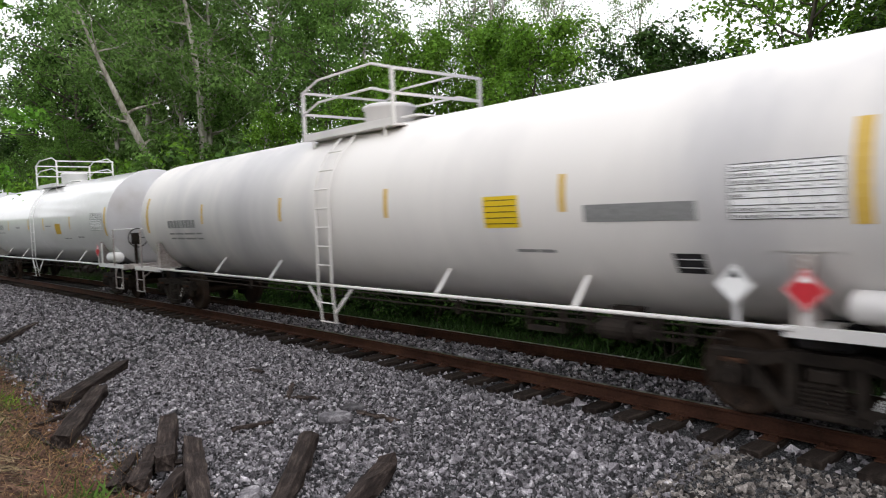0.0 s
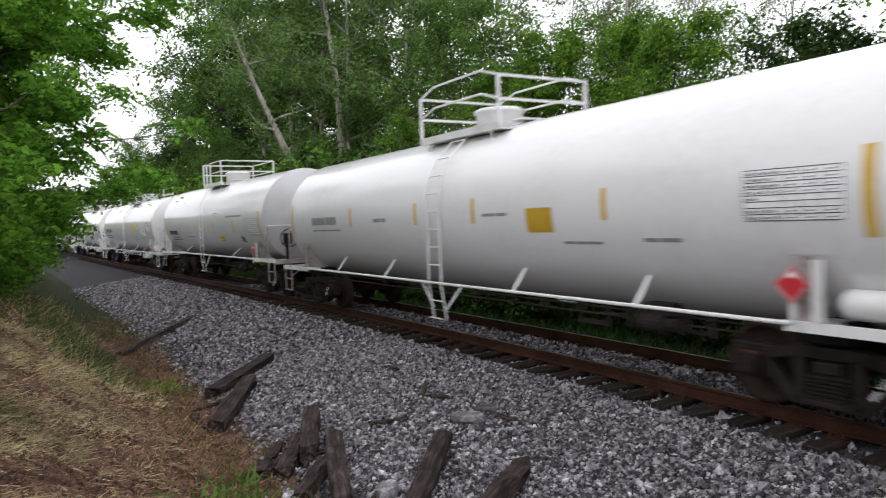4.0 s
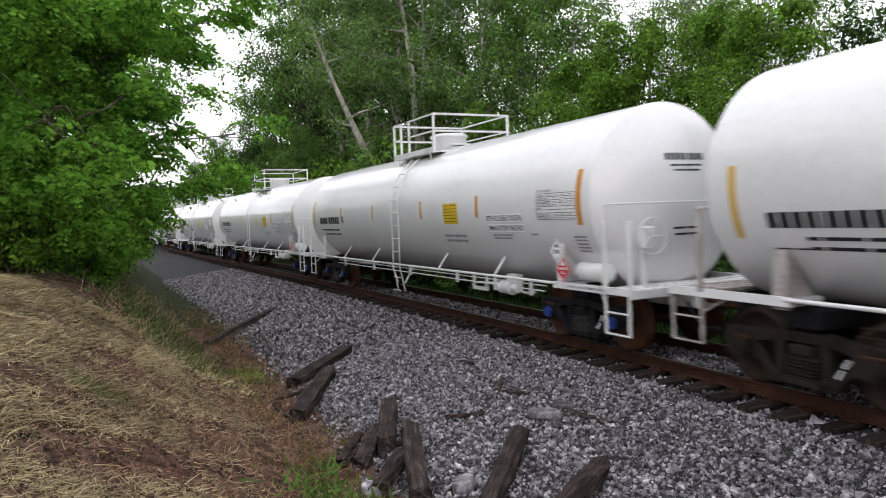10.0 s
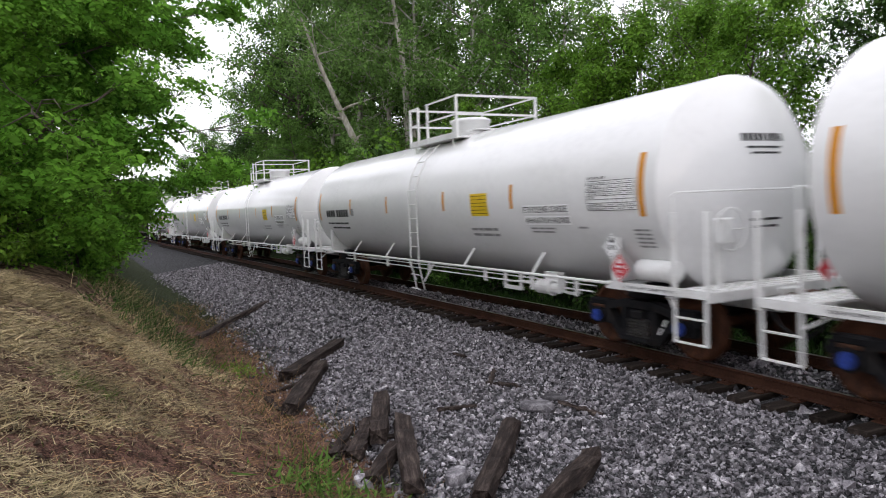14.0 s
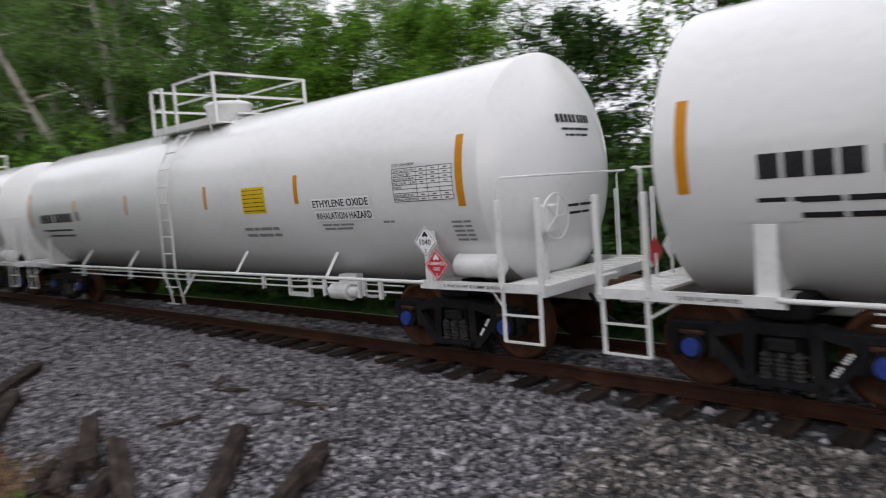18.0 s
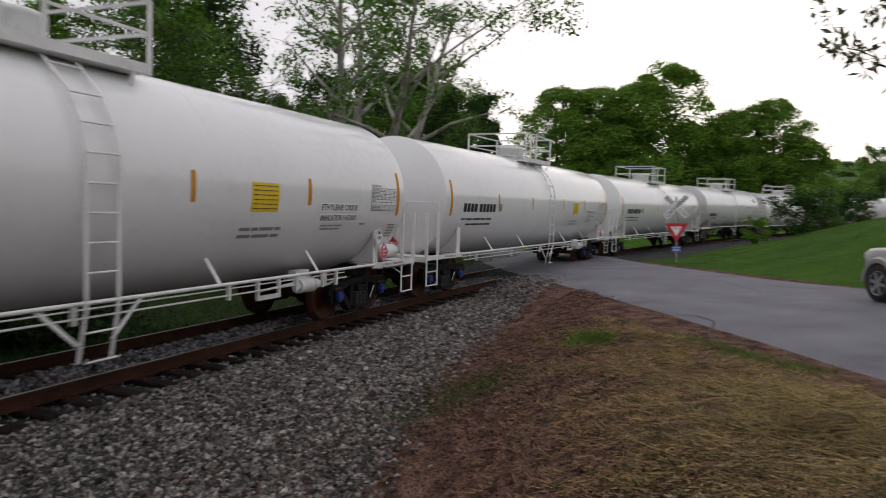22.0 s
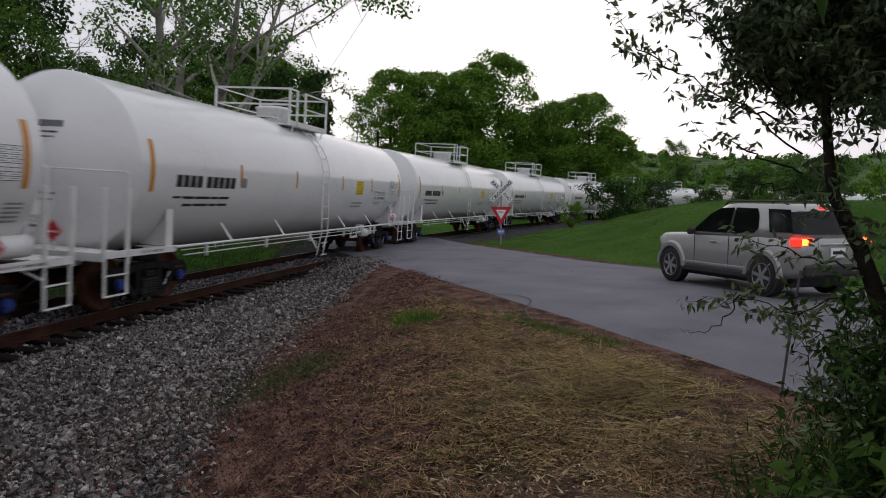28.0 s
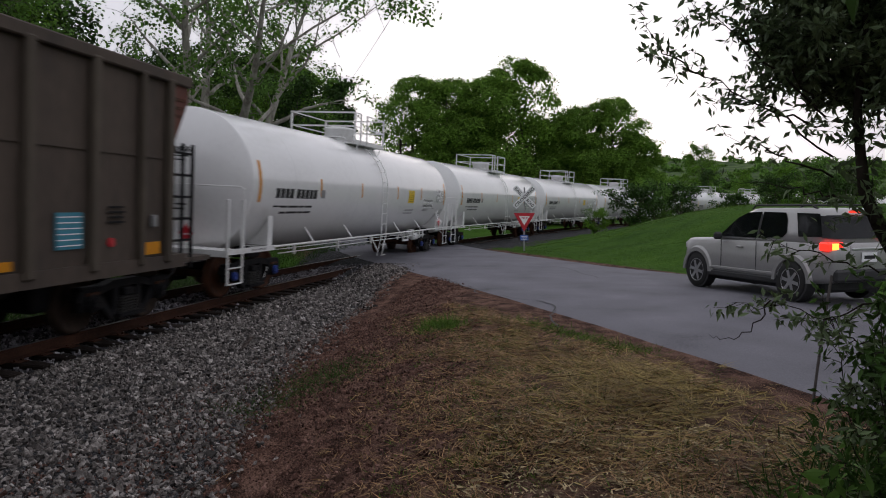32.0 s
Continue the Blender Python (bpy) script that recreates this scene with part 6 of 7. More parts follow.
for yaw, d, k, sc_ in ((-106, 60, 2, 0.7), (-108, 62, 0, 0.75), (-110, 60, 2, 0.7)):
    plant(SHRUBS, k, -math.sin(radians(yaw)) * d, math.cos(radians(yaw)) * d, g.uniform(0, 360), sc_)


def far_trees():
    """The wooded hillside beyond the road, too far off to count its trees."""
    r = np.random.default_rng(77)
    n, per = 420, 60
    yaw, d = np.radians(r.uniform(-118, -90, n)), r.uniform(260, 900, n)
    x, y = -np.sin(yaw) * d, np.cos(yaw) * d
    z = height(x, y) + 2
    size = r.uniform(2.5, 4.5, n)
    ball = r.normal(size=(n, per, 3))
    ball /= np.linalg.norm(ball, axis=2, keepdims=True)
    c = np.stack([x, y, z], -1)[:, None] + ball * size[:, None, None] * np.array([1, 1, 0.85]) * r.uniform(0.6, 1, (n, per, 1))
    v, f = leaf_quads(r, c.reshape(-1, 3), 2.6, 2.0, 0.1, 1.0)
    return tagged(new("far_trees", raw("far_trees", v, f, LEAF)), "dense green woods on the distant hillside", "woods", kind="stuff")


far_trees()
put(KINDS[2], -math.sin(radians(-101.6)) * 150, math.cos(radians(-101.6)) * 150, 10, 1.35)

# the tree on the bank
LEAF_BANK = leaf_material("bright_yellow_green_leaves", (0.076, 0.21, 0.023), (0.205, 0.42, 0.055), 0.55)
bank_tree = frond_tree("bank_tree", "fresh green tree with feathery drooping leaves on the bank", "tree", 61, 17500, LEAF_BANK, BARK, tall=8.2, wide=3.6, limbs=72, subs=9, first=0.03, trunk=0.1, rise=0.1, shape=0.64, forks=2)
put(bank_tree, -17.8, -2.6, 20, 1.0, copy=False)
for x, y, k, sc_ in ((-15.2, -2.0, 1, 0.55), (-19.6, -0.8, 1, 0.5), (-21.2, -0.8, 0, 0.5), (-23.5, -1.1, 1, 0.7), (-26.0, -1.8, 1, 0.8), (-15.8, -3.6, 1, 0.7), (-20.0, -4.5, 1, 1.2), (-16.0, -6.0, 1, 0.9), (-34.0, -2.4, 0, 1.1), (-15.0, -3.2, 1, 0.8), (-17.2, -0.9, 0, 0.55)):
    plant(SHRUBS, k, x, y, g.uniform(0, 360), sc_)
for x, y, k, sc_ in ((-25.0, -2.5, 2, 0.9), (-20.0, -8.0, 2, 0.9), (-34.0, -3.0, 2, 1.0), (-46.0, -2.0, 0, 1.0)):
    plant(KINDS, k, x, y, g.uniform(0, 360), sc_)


# unseen shrubs added behind the camera to shade the verge
for x, y, k, sc_ in ((3.0, -4.2, 2, 1.1), (5.9, -5.4, 2, 1.0)):
    plant(SHRUBS, k, x, y, g.uniform(0, 360), sc_)

# the dark little tree and the weeds beside the camera
def near_plant(name, label, category, seed, stems, leaf, width, mat, every, thick, group=""):
    """Stems given by their points, with side twigs and leaves set along the twigs."""
    r = np.random.default_rng(seed)
    segs, at = [], []
    for pts, r0, side, sub in stems:
        pts = np.array(pts, float)
        k = np.linspace(0, len(pts) - 1, 14)
        line = np.stack([np.interp(k, range(len(pts)), pts[:, c]) for c in range(3)], -1)
        line[1:-1] += r.normal(size=(12, 3)) * 0.012
        for i in range(13):
            segs.append((line[i], line[i + 1], r0 * (1 - i / 15), r0 * (1 - (i + 1) / 15)))
        d = line[-1] - line[0]
        d /= np.linalg.norm(d)
        for j in range(side):
            f = 13 * (0.2 + 0.8 * (j + r.random()) / side)
            b0 = np.array([np.interp(f, range(14), line[:, c]) for c in range(3)])
            dd = r.normal(size=3) * 0.75 + d * 0.7
            dd /= np.linalg.norm(dd)
            length = sub * r.uniform(0.5, 1.2)
            b1 = b0 + dd * length * 0.5
            d2 = dd + r.normal(size=3) * 0.35
            b2 = b1 + d2 / np.linalg.norm(d2) * length * 0.5
            segs.append((b0, b1, thick, thick * 0.6))
            segs.append((b1, b2, thick * 0.6, thick * 0.3))
            n = max(3, int(length / every))
            for u in np.linspace(0.2, 1, n):
                at.append(b0 + (b1 - b0) * u * 2 if u < 0.5 else b1 + (b2 - b1) * (u * 2 - 1))
    at = np.array(at)
    at = at + r.normal(size=at.shape) * 0.012
    ob = thing(name, label, category, group)
    v, f = tubes(segs, 5)
    new("stem", raw("stem", v, f, DARK_BARK, True)).parent = ob
    v, f = leaf_quads(r, at, leaf, width, 0.35, 0.6)
    new("foliage", raw("foliage", v, f, mat)).parent = ob
    return ob


def at_yaw(yaw, d, z):
    return (-math.sin(radians(yaw)) * d, math.cos(radians(yaw)) * d, z)


r = np.random.default_rng(8)
foot = at_yaw(-115, 4.75, -0.1)
stems = [((foot, at_yaw(-113.5, 4.6, 0.7), at_yaw(-111, 4.45, 1.45), at_yaw(-109, 4.4, 1.75), at_yaw(-108.1, 4.4, 2.05), at_yaw(-108.4, 4.5, 3.0), at_yaw(-109, 4.5, 4.2)), 0.055, 40, 0.36), ((at_yaw(-103.4, 4.2, 1.3), at_yaw(-102.6, 4.2, 1.17), at_yaw(-101, 4.2, 1.09), at_yaw(-99.6, 4.2, 1.12)), 0.004, 0, 0.1), ((foot, at_yaw(-113.4, 4.9, 0.9), at_yaw(-115, 4.8, 2.0), at_yaw(-117, 4.8, 4.0)), 0.03, 40, 0.36)]
for i in range(210):
    across_ = r.random()
    z = 2.36 - 0.6 * across_ + 2.0 * (i + r.random()) / 210
    c = np.array(at_yaw(-105.6 - 12 * across_, 4.6, z))
    a = i * 2.4
    reach = r.uniform(0.25, 0.6) * (0.55 + 0.45 * min(1, across_ * 2.5))
    tip = c + np.array([math.cos(a) * reach, math.sin(a) * reach, r.uniform(0.0, 0.5)])
    stems.append(((c, (c + tip) / 2 + np.array([0, 0, 0.05]), tip), 0.006, 22, 0.27))
# bowed twigs that reach out of the crown over the road
for p, side, sub in (
    (((-107, 4.5, 2.0), (-104, 4.4, 2.19), (-100.5, 4.4, 2.37), (-97.8, 4.35, 2.49), (-95.3, 4.35, 2.51)), 16, 0.12),
    (((-99, 4.4, 2.44), (-97.8, 4.4, 2.49), (-96.4, 4.35, 2.56), (-95.7, 4.3, 2.65), (-95.1, 4.3, 2.76)), 10, 0.1),
    (((-106, 4.5, 2.25), (-103.4, 4.4, 2.44), (-101.2, 4.4, 2.62), (-99.6, 4.4, 2.72), (-97.9, 4.4, 2.74)), 16, 0.13),
    (((-106, 4.5, 2.15), (-103.2, 4.4, 2.26), (-101.4, 4.4, 2.29), (-99.2, 4.4, 2.32)), 10, 0.11),
    (((-107, 4.5, 1.9), (-104.3, 4.4, 1.99), (-102.5, 4.4, 2.06), (-100.4, 4.4, 2.11)), 8, 0.1),
    (((-107.5, 4.5, 1.78), (-106.3, 4.4, 1.8), (-104.3, 4.4, 1.85), (-100.7, 4.4, 1.89)), 3, 0.07),
    (((-106.5, 4.5, 2.2), (-104.6, 4.4, 2.43), (-103, 4.4, 2.61), (-101.4, 4.4, 2.78)), 18, 0.15),
    (((-112, 4.5, 1.35), (-109.6, 4.4, 1.29), (-106.6, 4.3, 1.21), (-103.6, 4.3, 1.26), (-101.1, 4.3, 1.27)), 14, 0.15),
    (((-111, 4.5, 1.42), (-108.4, 4.4, 1.47), (-105.2, 4.4, 1.54), (-102.7, 4.4, 1.6)), 9, 0.11),
    (((-112, 4.5, 0.95), (-109.7, 4.4, 1.06), (-107.1, 4.3, 1.16), (-105.6, 4.3, 1.2)), 10, 0.16),
    (((-113, 4.6, 0.9), (-110, 4.4, 0.85), (-107.6, 4.2, 0.9)), 9, 0.16),
    (((-113, 4.6, 0.5), (-110.5, 4.2, 0.7), (-108.5, 4.0, 0.75)), 8, 0.2),
    (((-114, 4.7, 0.3), (-112, 4.3, 0.4), (-109, 4.0, 0.35)), 8, 0.2),
):
    stems.append((tuple(at_yaw(*q) for q in p), 0.006, side, sub))
near_plant("roadside_tree", "dark leafy small tree with many thin stems beside the road", "tree", 71, stems, 0.06, 0.022, LEAF_NEAR, 0.0115, 0.0025)
for i, (yaw, d, h) in enumerate(((-108, 4.7, 0.36), (-110, 4.4, 0.5), (-111, 4.0, 0.55), (-113, 4.2, 0.7), (-110.5, 3.6, 0.42), (-113, 3.6, 0.6), (-114.5, 4.0, 0.9))):
    foot = np.array(at_yaw(yaw, d, -0.1))
    st = []
    for j in range(5):
        tip = foot + np.array([r.normal() * 0.16, r.normal() * 0.16, h * r.uniform(0.7, 1.1)])
        st.append(((foot + np.array([r.normal() * 0.05, r.normal() * 0.05, 0]), (foot + tip) / 2, tip), 0.004, 7, 0.17))
    near_plant("roadside_weed", "dark green leafy weed beside the small tree", "weed", 80 + i, st, 0.12, 0.045, LEAF_NEAR if i % 3 else LEAF, 0.03, 0.003, "weeds beside the small tree")

# saplings that fill the gap between the weeds and the crown
for i, (yaw, d, h) in enumerate(((-111.2, 4.6, 1.15), (-112.6, 4.5, 1.45), (-113.8, 4.3, 1.6), (-115.2, 4.4, 1.75), (-116.5, 4.2, 1.7), (-112.8, 4.9, 1.3))):
    foot = np.array(at_yaw(yaw, d, -0.1))
    st = []
    for j in range(6):
        tip = foot + np.array([r.normal() * 0.2, r.normal() * 0.2, h * r.uniform(0.75, 1.1)])
        st.append(((foot + np.array([r.normal() * 0.04, r.normal() * 0.04, 0]), (foot + tip) / 2 + np.array([r.normal() * 0.05, r.normal() * 0.05, 0]), tip), 0.006, 20, 0.24))
    near_plant("sapling", "dark leafy sapling among the weeds beside the road", "sapling", 95 + i, st, 0.07, 0.027, LEAF_NEAR if i % 2 else LEAF_DARK, 0.017, 0.0025, "saplings beside the road")


def weed_patch(name, label, places, seed, blade, width, count, mat, spread, up):
    """Blades and stems standing in tufts."""
    r = np.random.default_rng(seed)
    places = np.array(places)
    c = places[r.integers(0, len(places), count)] + r.normal(size=(count, 2)) * spread
    z = height(c[:, 0], c[:, 1])
    p = np.stack([c[:, 0], c[:, 1], z - 0.01], -1)
    d = r.normal(size=(count, 3))
    d[:, 2] = np.abs(d[:, 2]) * up + 0.08
    d /= np.linalg.norm(d, axis=1, keepdims=True)
    side = np.cross(d, r.normal(size=(count, 3)))
    side /= np.linalg.norm(side, axis=1, keepdims=True)
    L = blade * r.uniform(0.4, 1.3, (count, 1))
    bend_ = np.array([0, 0, -0.25]) * L
    v = np.stack([p - side * width / 2, p + side * width / 2, p + d * L + bend_ * 0.5], 1)
    ob = new(name, raw(name, v.reshape(-1, 3), np.arange(count * 3).reshape(count, 3), mat))
    return tagged(ob, label, "grass", kind="stuff")


r = np.random.default_rng(5)


def scatter(n, x0, x1, y0, y1, test):
    x, y = r.uniform(x0, x1, n * 3), r.uniform(y0, y1, n * 3)
    s_, b_ = line_coords(x, y)
    ok = test(x, y, s_, b_)
    return np.stack([x[ok], y[ok]], -1)[:n]


mown = lambda x, y, s_, b_: (ripple(x, y, 0.45) + 0.6 * ripple(y, x, 0.21) > r.normal(size=len(x)) * 0.5 - 0.25) & (b_ > ballast_edge(s_) + np.where(x < 0, np.interp(x, (-12, -7, -4, 0), (1.7, 2.5, 2.6, 1.5)), 1.9) + r.normal(size=len(x)) * 0.6) & ((x < 0) | (y > -1.0) | (r.random(len(x)) < 0.45)) & (road_side(x, y)[0] > 4.6 + r.normal(size=len(x)) * 0.25)


def straw_tufts(label, places, seed, blades, length, width, mat):
    """Cut straw lying in combed bunches, one over another."""
    r = np.random.default_rng(seed)
    n = len(places)
    a = r.uniform(0, 2 * math.pi, n)
    big = 0.5 + 0.9 * r.random(n) ** 2
    a = np.repeat(a, blades) + r.normal(0, 0.45, n * blades)
    c = np.repeat(places, blades, 0) + r.normal(size=(n * blades, 2)) * 0.06 * np.repeat(big, blades)[:, None]
    L = length * r.uniform(0.4, 1.3, n * blades) * np.repeat(big, blades)
    z = height(c[:, 0], c[:, 1]) + r.random(n * blades) * 0.05 * np.repeat(big, blades)
    d = np.stack([np.cos(a), np.sin(a), r.uniform(-0.15, 0.4, n * blades)], -1)
    side = np.stack([-np.sin(a), np.cos(a), r.normal(0, 0.5, n * blades)], -1) * width / 2
    p = np.stack([c[:, 0], c[:, 1], z], -1)
    v = np.stack([p - side, p + side, p + d * L[:, None]], 1)
    ob = new("mown_straw", raw("mown_straw", v.reshape(-1, 3), np.arange(n * blades * 3).reshape(-1, 3), mat))
    return tagged(ob, label, "grass", kind="stuff")


straw_tufts("flattened dry cut grass on the bank", scatter(16000, -13, -2, -4, 3.2, mown), 1, 11, 0.16, 0.0065, PALE_STRAW)
slope = lambda x, y, s_, b_: (b_ > ballast_edge(s_) + 0.3) & (b_ < ballast_edge(s_) + 3.0)
straw_tufts("scattered straw and twigs on the bare slope of the bank", scatter(2600, -14, -2, -2, 4, slope), 21, 4, 0.13, 0.006, STRAW)
stones("dirt_clods", -15, -2, 5.6, lambda s: ballast_edge(s) + 3.4, 9000, 0.03, 28, "small brown clods on the bare slope of the bank", BROWN_CLOD)
stones("dirt_clods", 3, 14, 3.6, lambda s: ballast_edge(s) + 2.6, 15000, 0.028, 29, "small brown clods and chips on the bare verge", CLOD)
straw_tufts("flattened dry cut grass on the worn top of the bank", scatter(2600, -2.4, 2.4, -4, 2.6, mown), 31, 11, 0.15, 0.0065, PALE_STRAW)
straw_tufts("dry brown cut grass on the worn top of the bank", scatter(2600, -2.4, 2.4, -4, 2.6, mown), 32, 11, 0.15, 0.0065, STRAW)
stones("dirt_clods", -2.4, 3.4, 5.5, lambda s: ballast_edge(s) + 3.0, 4500, 0.029, 33, "small brown clods on the bare top of the slope", BROWN_CLOD)
straw_tufts("flattened dry cut grass on the verge", scatter(9000, 2, 14, -4, 3.6, mown), 2, 11, 0.15, 0.0065, STRAW)
weed_patch("short_grass", "short green grass among the cut straw", scatter(3000, -13, -2, -4, 3, mown), 3, 0.1, 0.006, 9000, GRASS, 0.05, 0.8)
HAY = leaf_material("olive_yellow_hay", (0.14, 0.098, 0.032), (0.42, 0.32, 0.12), 0.1, 0.7)
heap = np.stack([7.4 + r.normal(0, 0.75, 380), -0.75 + r.normal(0, 0.42, 380)], -1)
straw_tufts("combed heap of long olive-yellow hay on the verge", heap, 22, 13, 0.34, 0.008, HAY)
straw_tufts("thin olive-yellow hay over the verge", scatter(700, 5, 11, -2.4, 0.8, mown), 23, 8, 0.22, 0.008, HAY)
near_bits = np.stack([r.uniform(2.6, 6.4, 1500), r.uniform(-2.0, 0.7, 1500)], -1)
straw_tufts("pale dry chips and clippings on the bare verge", near_bits, 24, 4, 0.06, 0.016, PALE_STRAW)
weed_patch("short_grass", "short green grass among the cut straw", scatter(3000, 2, 14, -4, 3.6, mown), 4, 0.11, 0.008, 26000, GRASS, 0.05, 0.7)
ditch = [(float(x), float(y)) for s_ in np.linspace(-26, -4.5, 60) for x, y, _ in [on_line(s_, float(ballast_edge(s_)) + 0.55 + 0.35 * math.sin(s_ * 2.1))]]
weed_patch("ditch_weeds", "green and dry weeds along the ditch", ditch, 5, 0.24, 0.012, 1500, LEAF_DARK, 0.34, 1.0)
weed_patch("ditch_weeds", "dry stalks along the ditch", ditch, 6, 0.34, 0.006, 5000, STRAW, 0.3, 1.0)
weed_patch("grass_tuft", "bright green grass tuft in the dirt", [(11.6, 1.9), (11.3, 1.75), (11.9, 2.05)], 7, 0.26, 0.012, 1400, GRASS, 0.16, 1.2)
weed_patch("grass_tuft", "green grass strip beside the road", [(10.6 + 0.25 * i, -0.45 + 0.2 * i) for i in range(-3, 6)], 8, 0.16, 0.01, 1600, GRASS, 0.14, 1.0)
weed_patch("grass_tuft", "green weeds at the foot of the ballast", [(9.5, 3.1), (9.0, 3.3), (8.5, 3.5), (10.1, 2.9), (8.0, 3.6), (9.3, 2.9), (8.7, 3.1)], 9, 0.14, 0.01, 3200, LEAF_DARK, 0.25, 0.8)
weed_patch("grass_tuft", "green weed clump at the ditch", [(-7.9, 1.9), (-7.5, 1.75), (-8.3, 2.0), (-7.2, 2.2)], 10, 0.22, 0.045, 420, LEAF, 0.24, 1.0)
weed_patch("grass_tuft", "light green weed clump at the ditch", [(-14.3, 1.75), (-13.7, 1.9)], 11, 0.2, 0.025, 300, LEAF_LIGHT, 0.25, 1.0)
crest = [(-12.5 - 0.35 * i + 0.3 * math.sin(i * 1.7), 0.7 - 0.05 * i + 0.4 * math.sin(i * 2.3)) for i in range(26)]
weed_patch("bank_weeds", "green weeds along the edge of the bank below the tree", crest, 17, 0.3, 0.03, 3000, LEAF_DARK, 0.36, 1.0)
weed_patch("bank_weeds", "dry stalks along the edge of the bank below the tree", crest, 18, 0.4, 0.009, 4200, PALE_STRAW, 0.45, 0.9)
weed_patch("grass_tuft", "green tuft on the bank", [(-7.7, -0.3)], 12, 0.12, 0.01, 500, GRASS, 0.12, 0.8)
weed_patch("roadside_weeds", "thick dark green undergrowth beside the small tree", [(4.4, -1.75), (4.6, -1.95), (5.0, -2.0), (3.9, -1.75), (5.3, -2.2), (4.2, -2.0), (5.8, -2.4)], 13, 0.22, 0.022, 3000, LEAF_DARK, 0.34, 1.4)
knoll_pts = scatter(20000, 18, 44, -14, 3, lambda x, y, s_, b_: (road_side(x, y)[0] < -3.7) & (b_ > 3.2))
weed_patch("knoll_grass", "long green grass on the knoll beyond the road", knoll_pts, 14, 0.08, 0.012, 60000, GRASS, 0.05, 1.2)
far_strip = scatter(9000, 13, 34, 8, 22, lambda x, y, s_, b_: (b_ < -2.6) & (b_ > -9))
weed_patch("line_grass", "green grass and weeds beside the far rail", far_strip, 15, 0.3, 0.02, 14000, LEAF_DARK, 0.1, 1.4)
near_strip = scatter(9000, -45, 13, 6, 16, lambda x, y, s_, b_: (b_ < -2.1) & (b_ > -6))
weed_patch("line_weeds", "leafy weeds beside the far rail, shade in their dark colour", near_strip, 16, 0.4, 0.05, 22000, LEAF_SHADED, 0.1, 1.4)

# ---- old ties and logs thrown beside the track ----
def old_tie(name, label, p, q, w, h, seed, rot=0.0, taper=0.0):
    """A broken length of squared timber from p to q, in plan, lying on the stones."""
    g = random.Random(seed)
    zp, zq = (float(height(np.array([v[0]]), np.array([v[1]]))[0]) + v[2] for v in (p, q))
    a, b = Vector((p[0], p[1], zp + h / 2)), Vector((q[0], q[1], zq + h / 2))
    L = (b - a).length
    bm = bmesh.new()
    n = 9
    rings = []
    for i in range(n):
        u = i / (n - 1)
        k = 1 - taper * u
        ring = []
        for j in range(8):
            ang = math.pi / 4 * j + math.pi / 8
            y, z = math.cos(ang), math.sin(ang)
            if w > 0:
                y, z = (math.copysign(0.96 if abs(y) > abs(z) else 0.8, y), math.copysign(0.96 if abs(z) > abs(y) else 0.8, z))
            end = g.uniform(-0.1, 0.1) if i in (0, n - 1) else 0
            ring.append(bm.verts.new((u * L + end, abs(w) / 2 * y * k + g.uniform(-0.02, 0.02), h / 2 * z * k + g.uniform(-0.02, 0.02))))
        rings.append(ring)
    for s0, s1 in zip(rings, rings[1:]):
        for j in range(8):
            bm.faces.new((s0[j], s0[(j + 1) % 8], s1[(j + 1) % 8], s1[j]))
    bm.faces.new(rings[0])
    bm.faces.new(rings[-1])
    bmesh.ops.recalc_face_normals(bm, faces=bm.faces)
    ob = new(name, solid(name, bm, OLD_WOOD))
    d = (b - a).normalized()
    ob.matrix_basis = Matrix.Translation(a) @ d.to_track_quat("X", "Z").to_matrix().to_4x4() @ Matrix.Rotation(rot, 4, "X")
    return tagged(ob, label, "old timber", "timbers beside the track")


old_tie("old_tie", "long dark rotten timber half sunk in the ballast", (-17.5, 1.4, -0.02), (-23.2, 3.9, -0.02), 0.13, 0.11, 1)
old_tie("old_tie", "dark broken railway tie on the ballast", (-12.7, 2.5, 0.02), (-14.7, 4.0, 0.0), 0.24, 0.18, 2)
old_tie("old_tie", "grey squared railway tie piece", (-10.8, 2.2, 0.02), (-13.0, 3.2, 0.0), 0.26, 0.2, 3)
old_tie("old_tie", "rust-stained broken tie in the debris pile", (-9.9, 3.3, 0.12), (-8.5, 2.8, 0.05), 0.23, 0.18, 4)
old_tie("old_tie", "pale weathered tie piece in the debris pile", (-9.05, 3.3, 0.03), (-6.95, 2.65, 0.06), 0.22, 0.14, 5)
old_tie("old_tie", "short split tie piece in the debris pile", (-9.2, 2.92, 0.05), (-8.25, 2.42, 0.0), 0.2, 0.14, 6)
old_tie("old_tie", "thin split timber in the debris pile", (-9.35, 2.7, 0.0), (-8.5, 2.25, 0.0), 0.12, 0.09, 7)
old_tie("old_tie", "short dark timber end under the pile", (-8.3, 3.0, 0.0), (-7.5, 2.4, 0.0), 0.2, 0.14, 8, 0.4)
old_tie("log", "weathered round log lying on the ballast", (-7.9, 4.32, 0.0), (-6.3, 3.1, 0.02), -0.24, 0.22, 9)
old_tie("log", "grey weathered round log on the stones", (-6.45, 4.45, 0.0), (-5.75, 3.45, 0.02), -0.24, 0.22, 10)
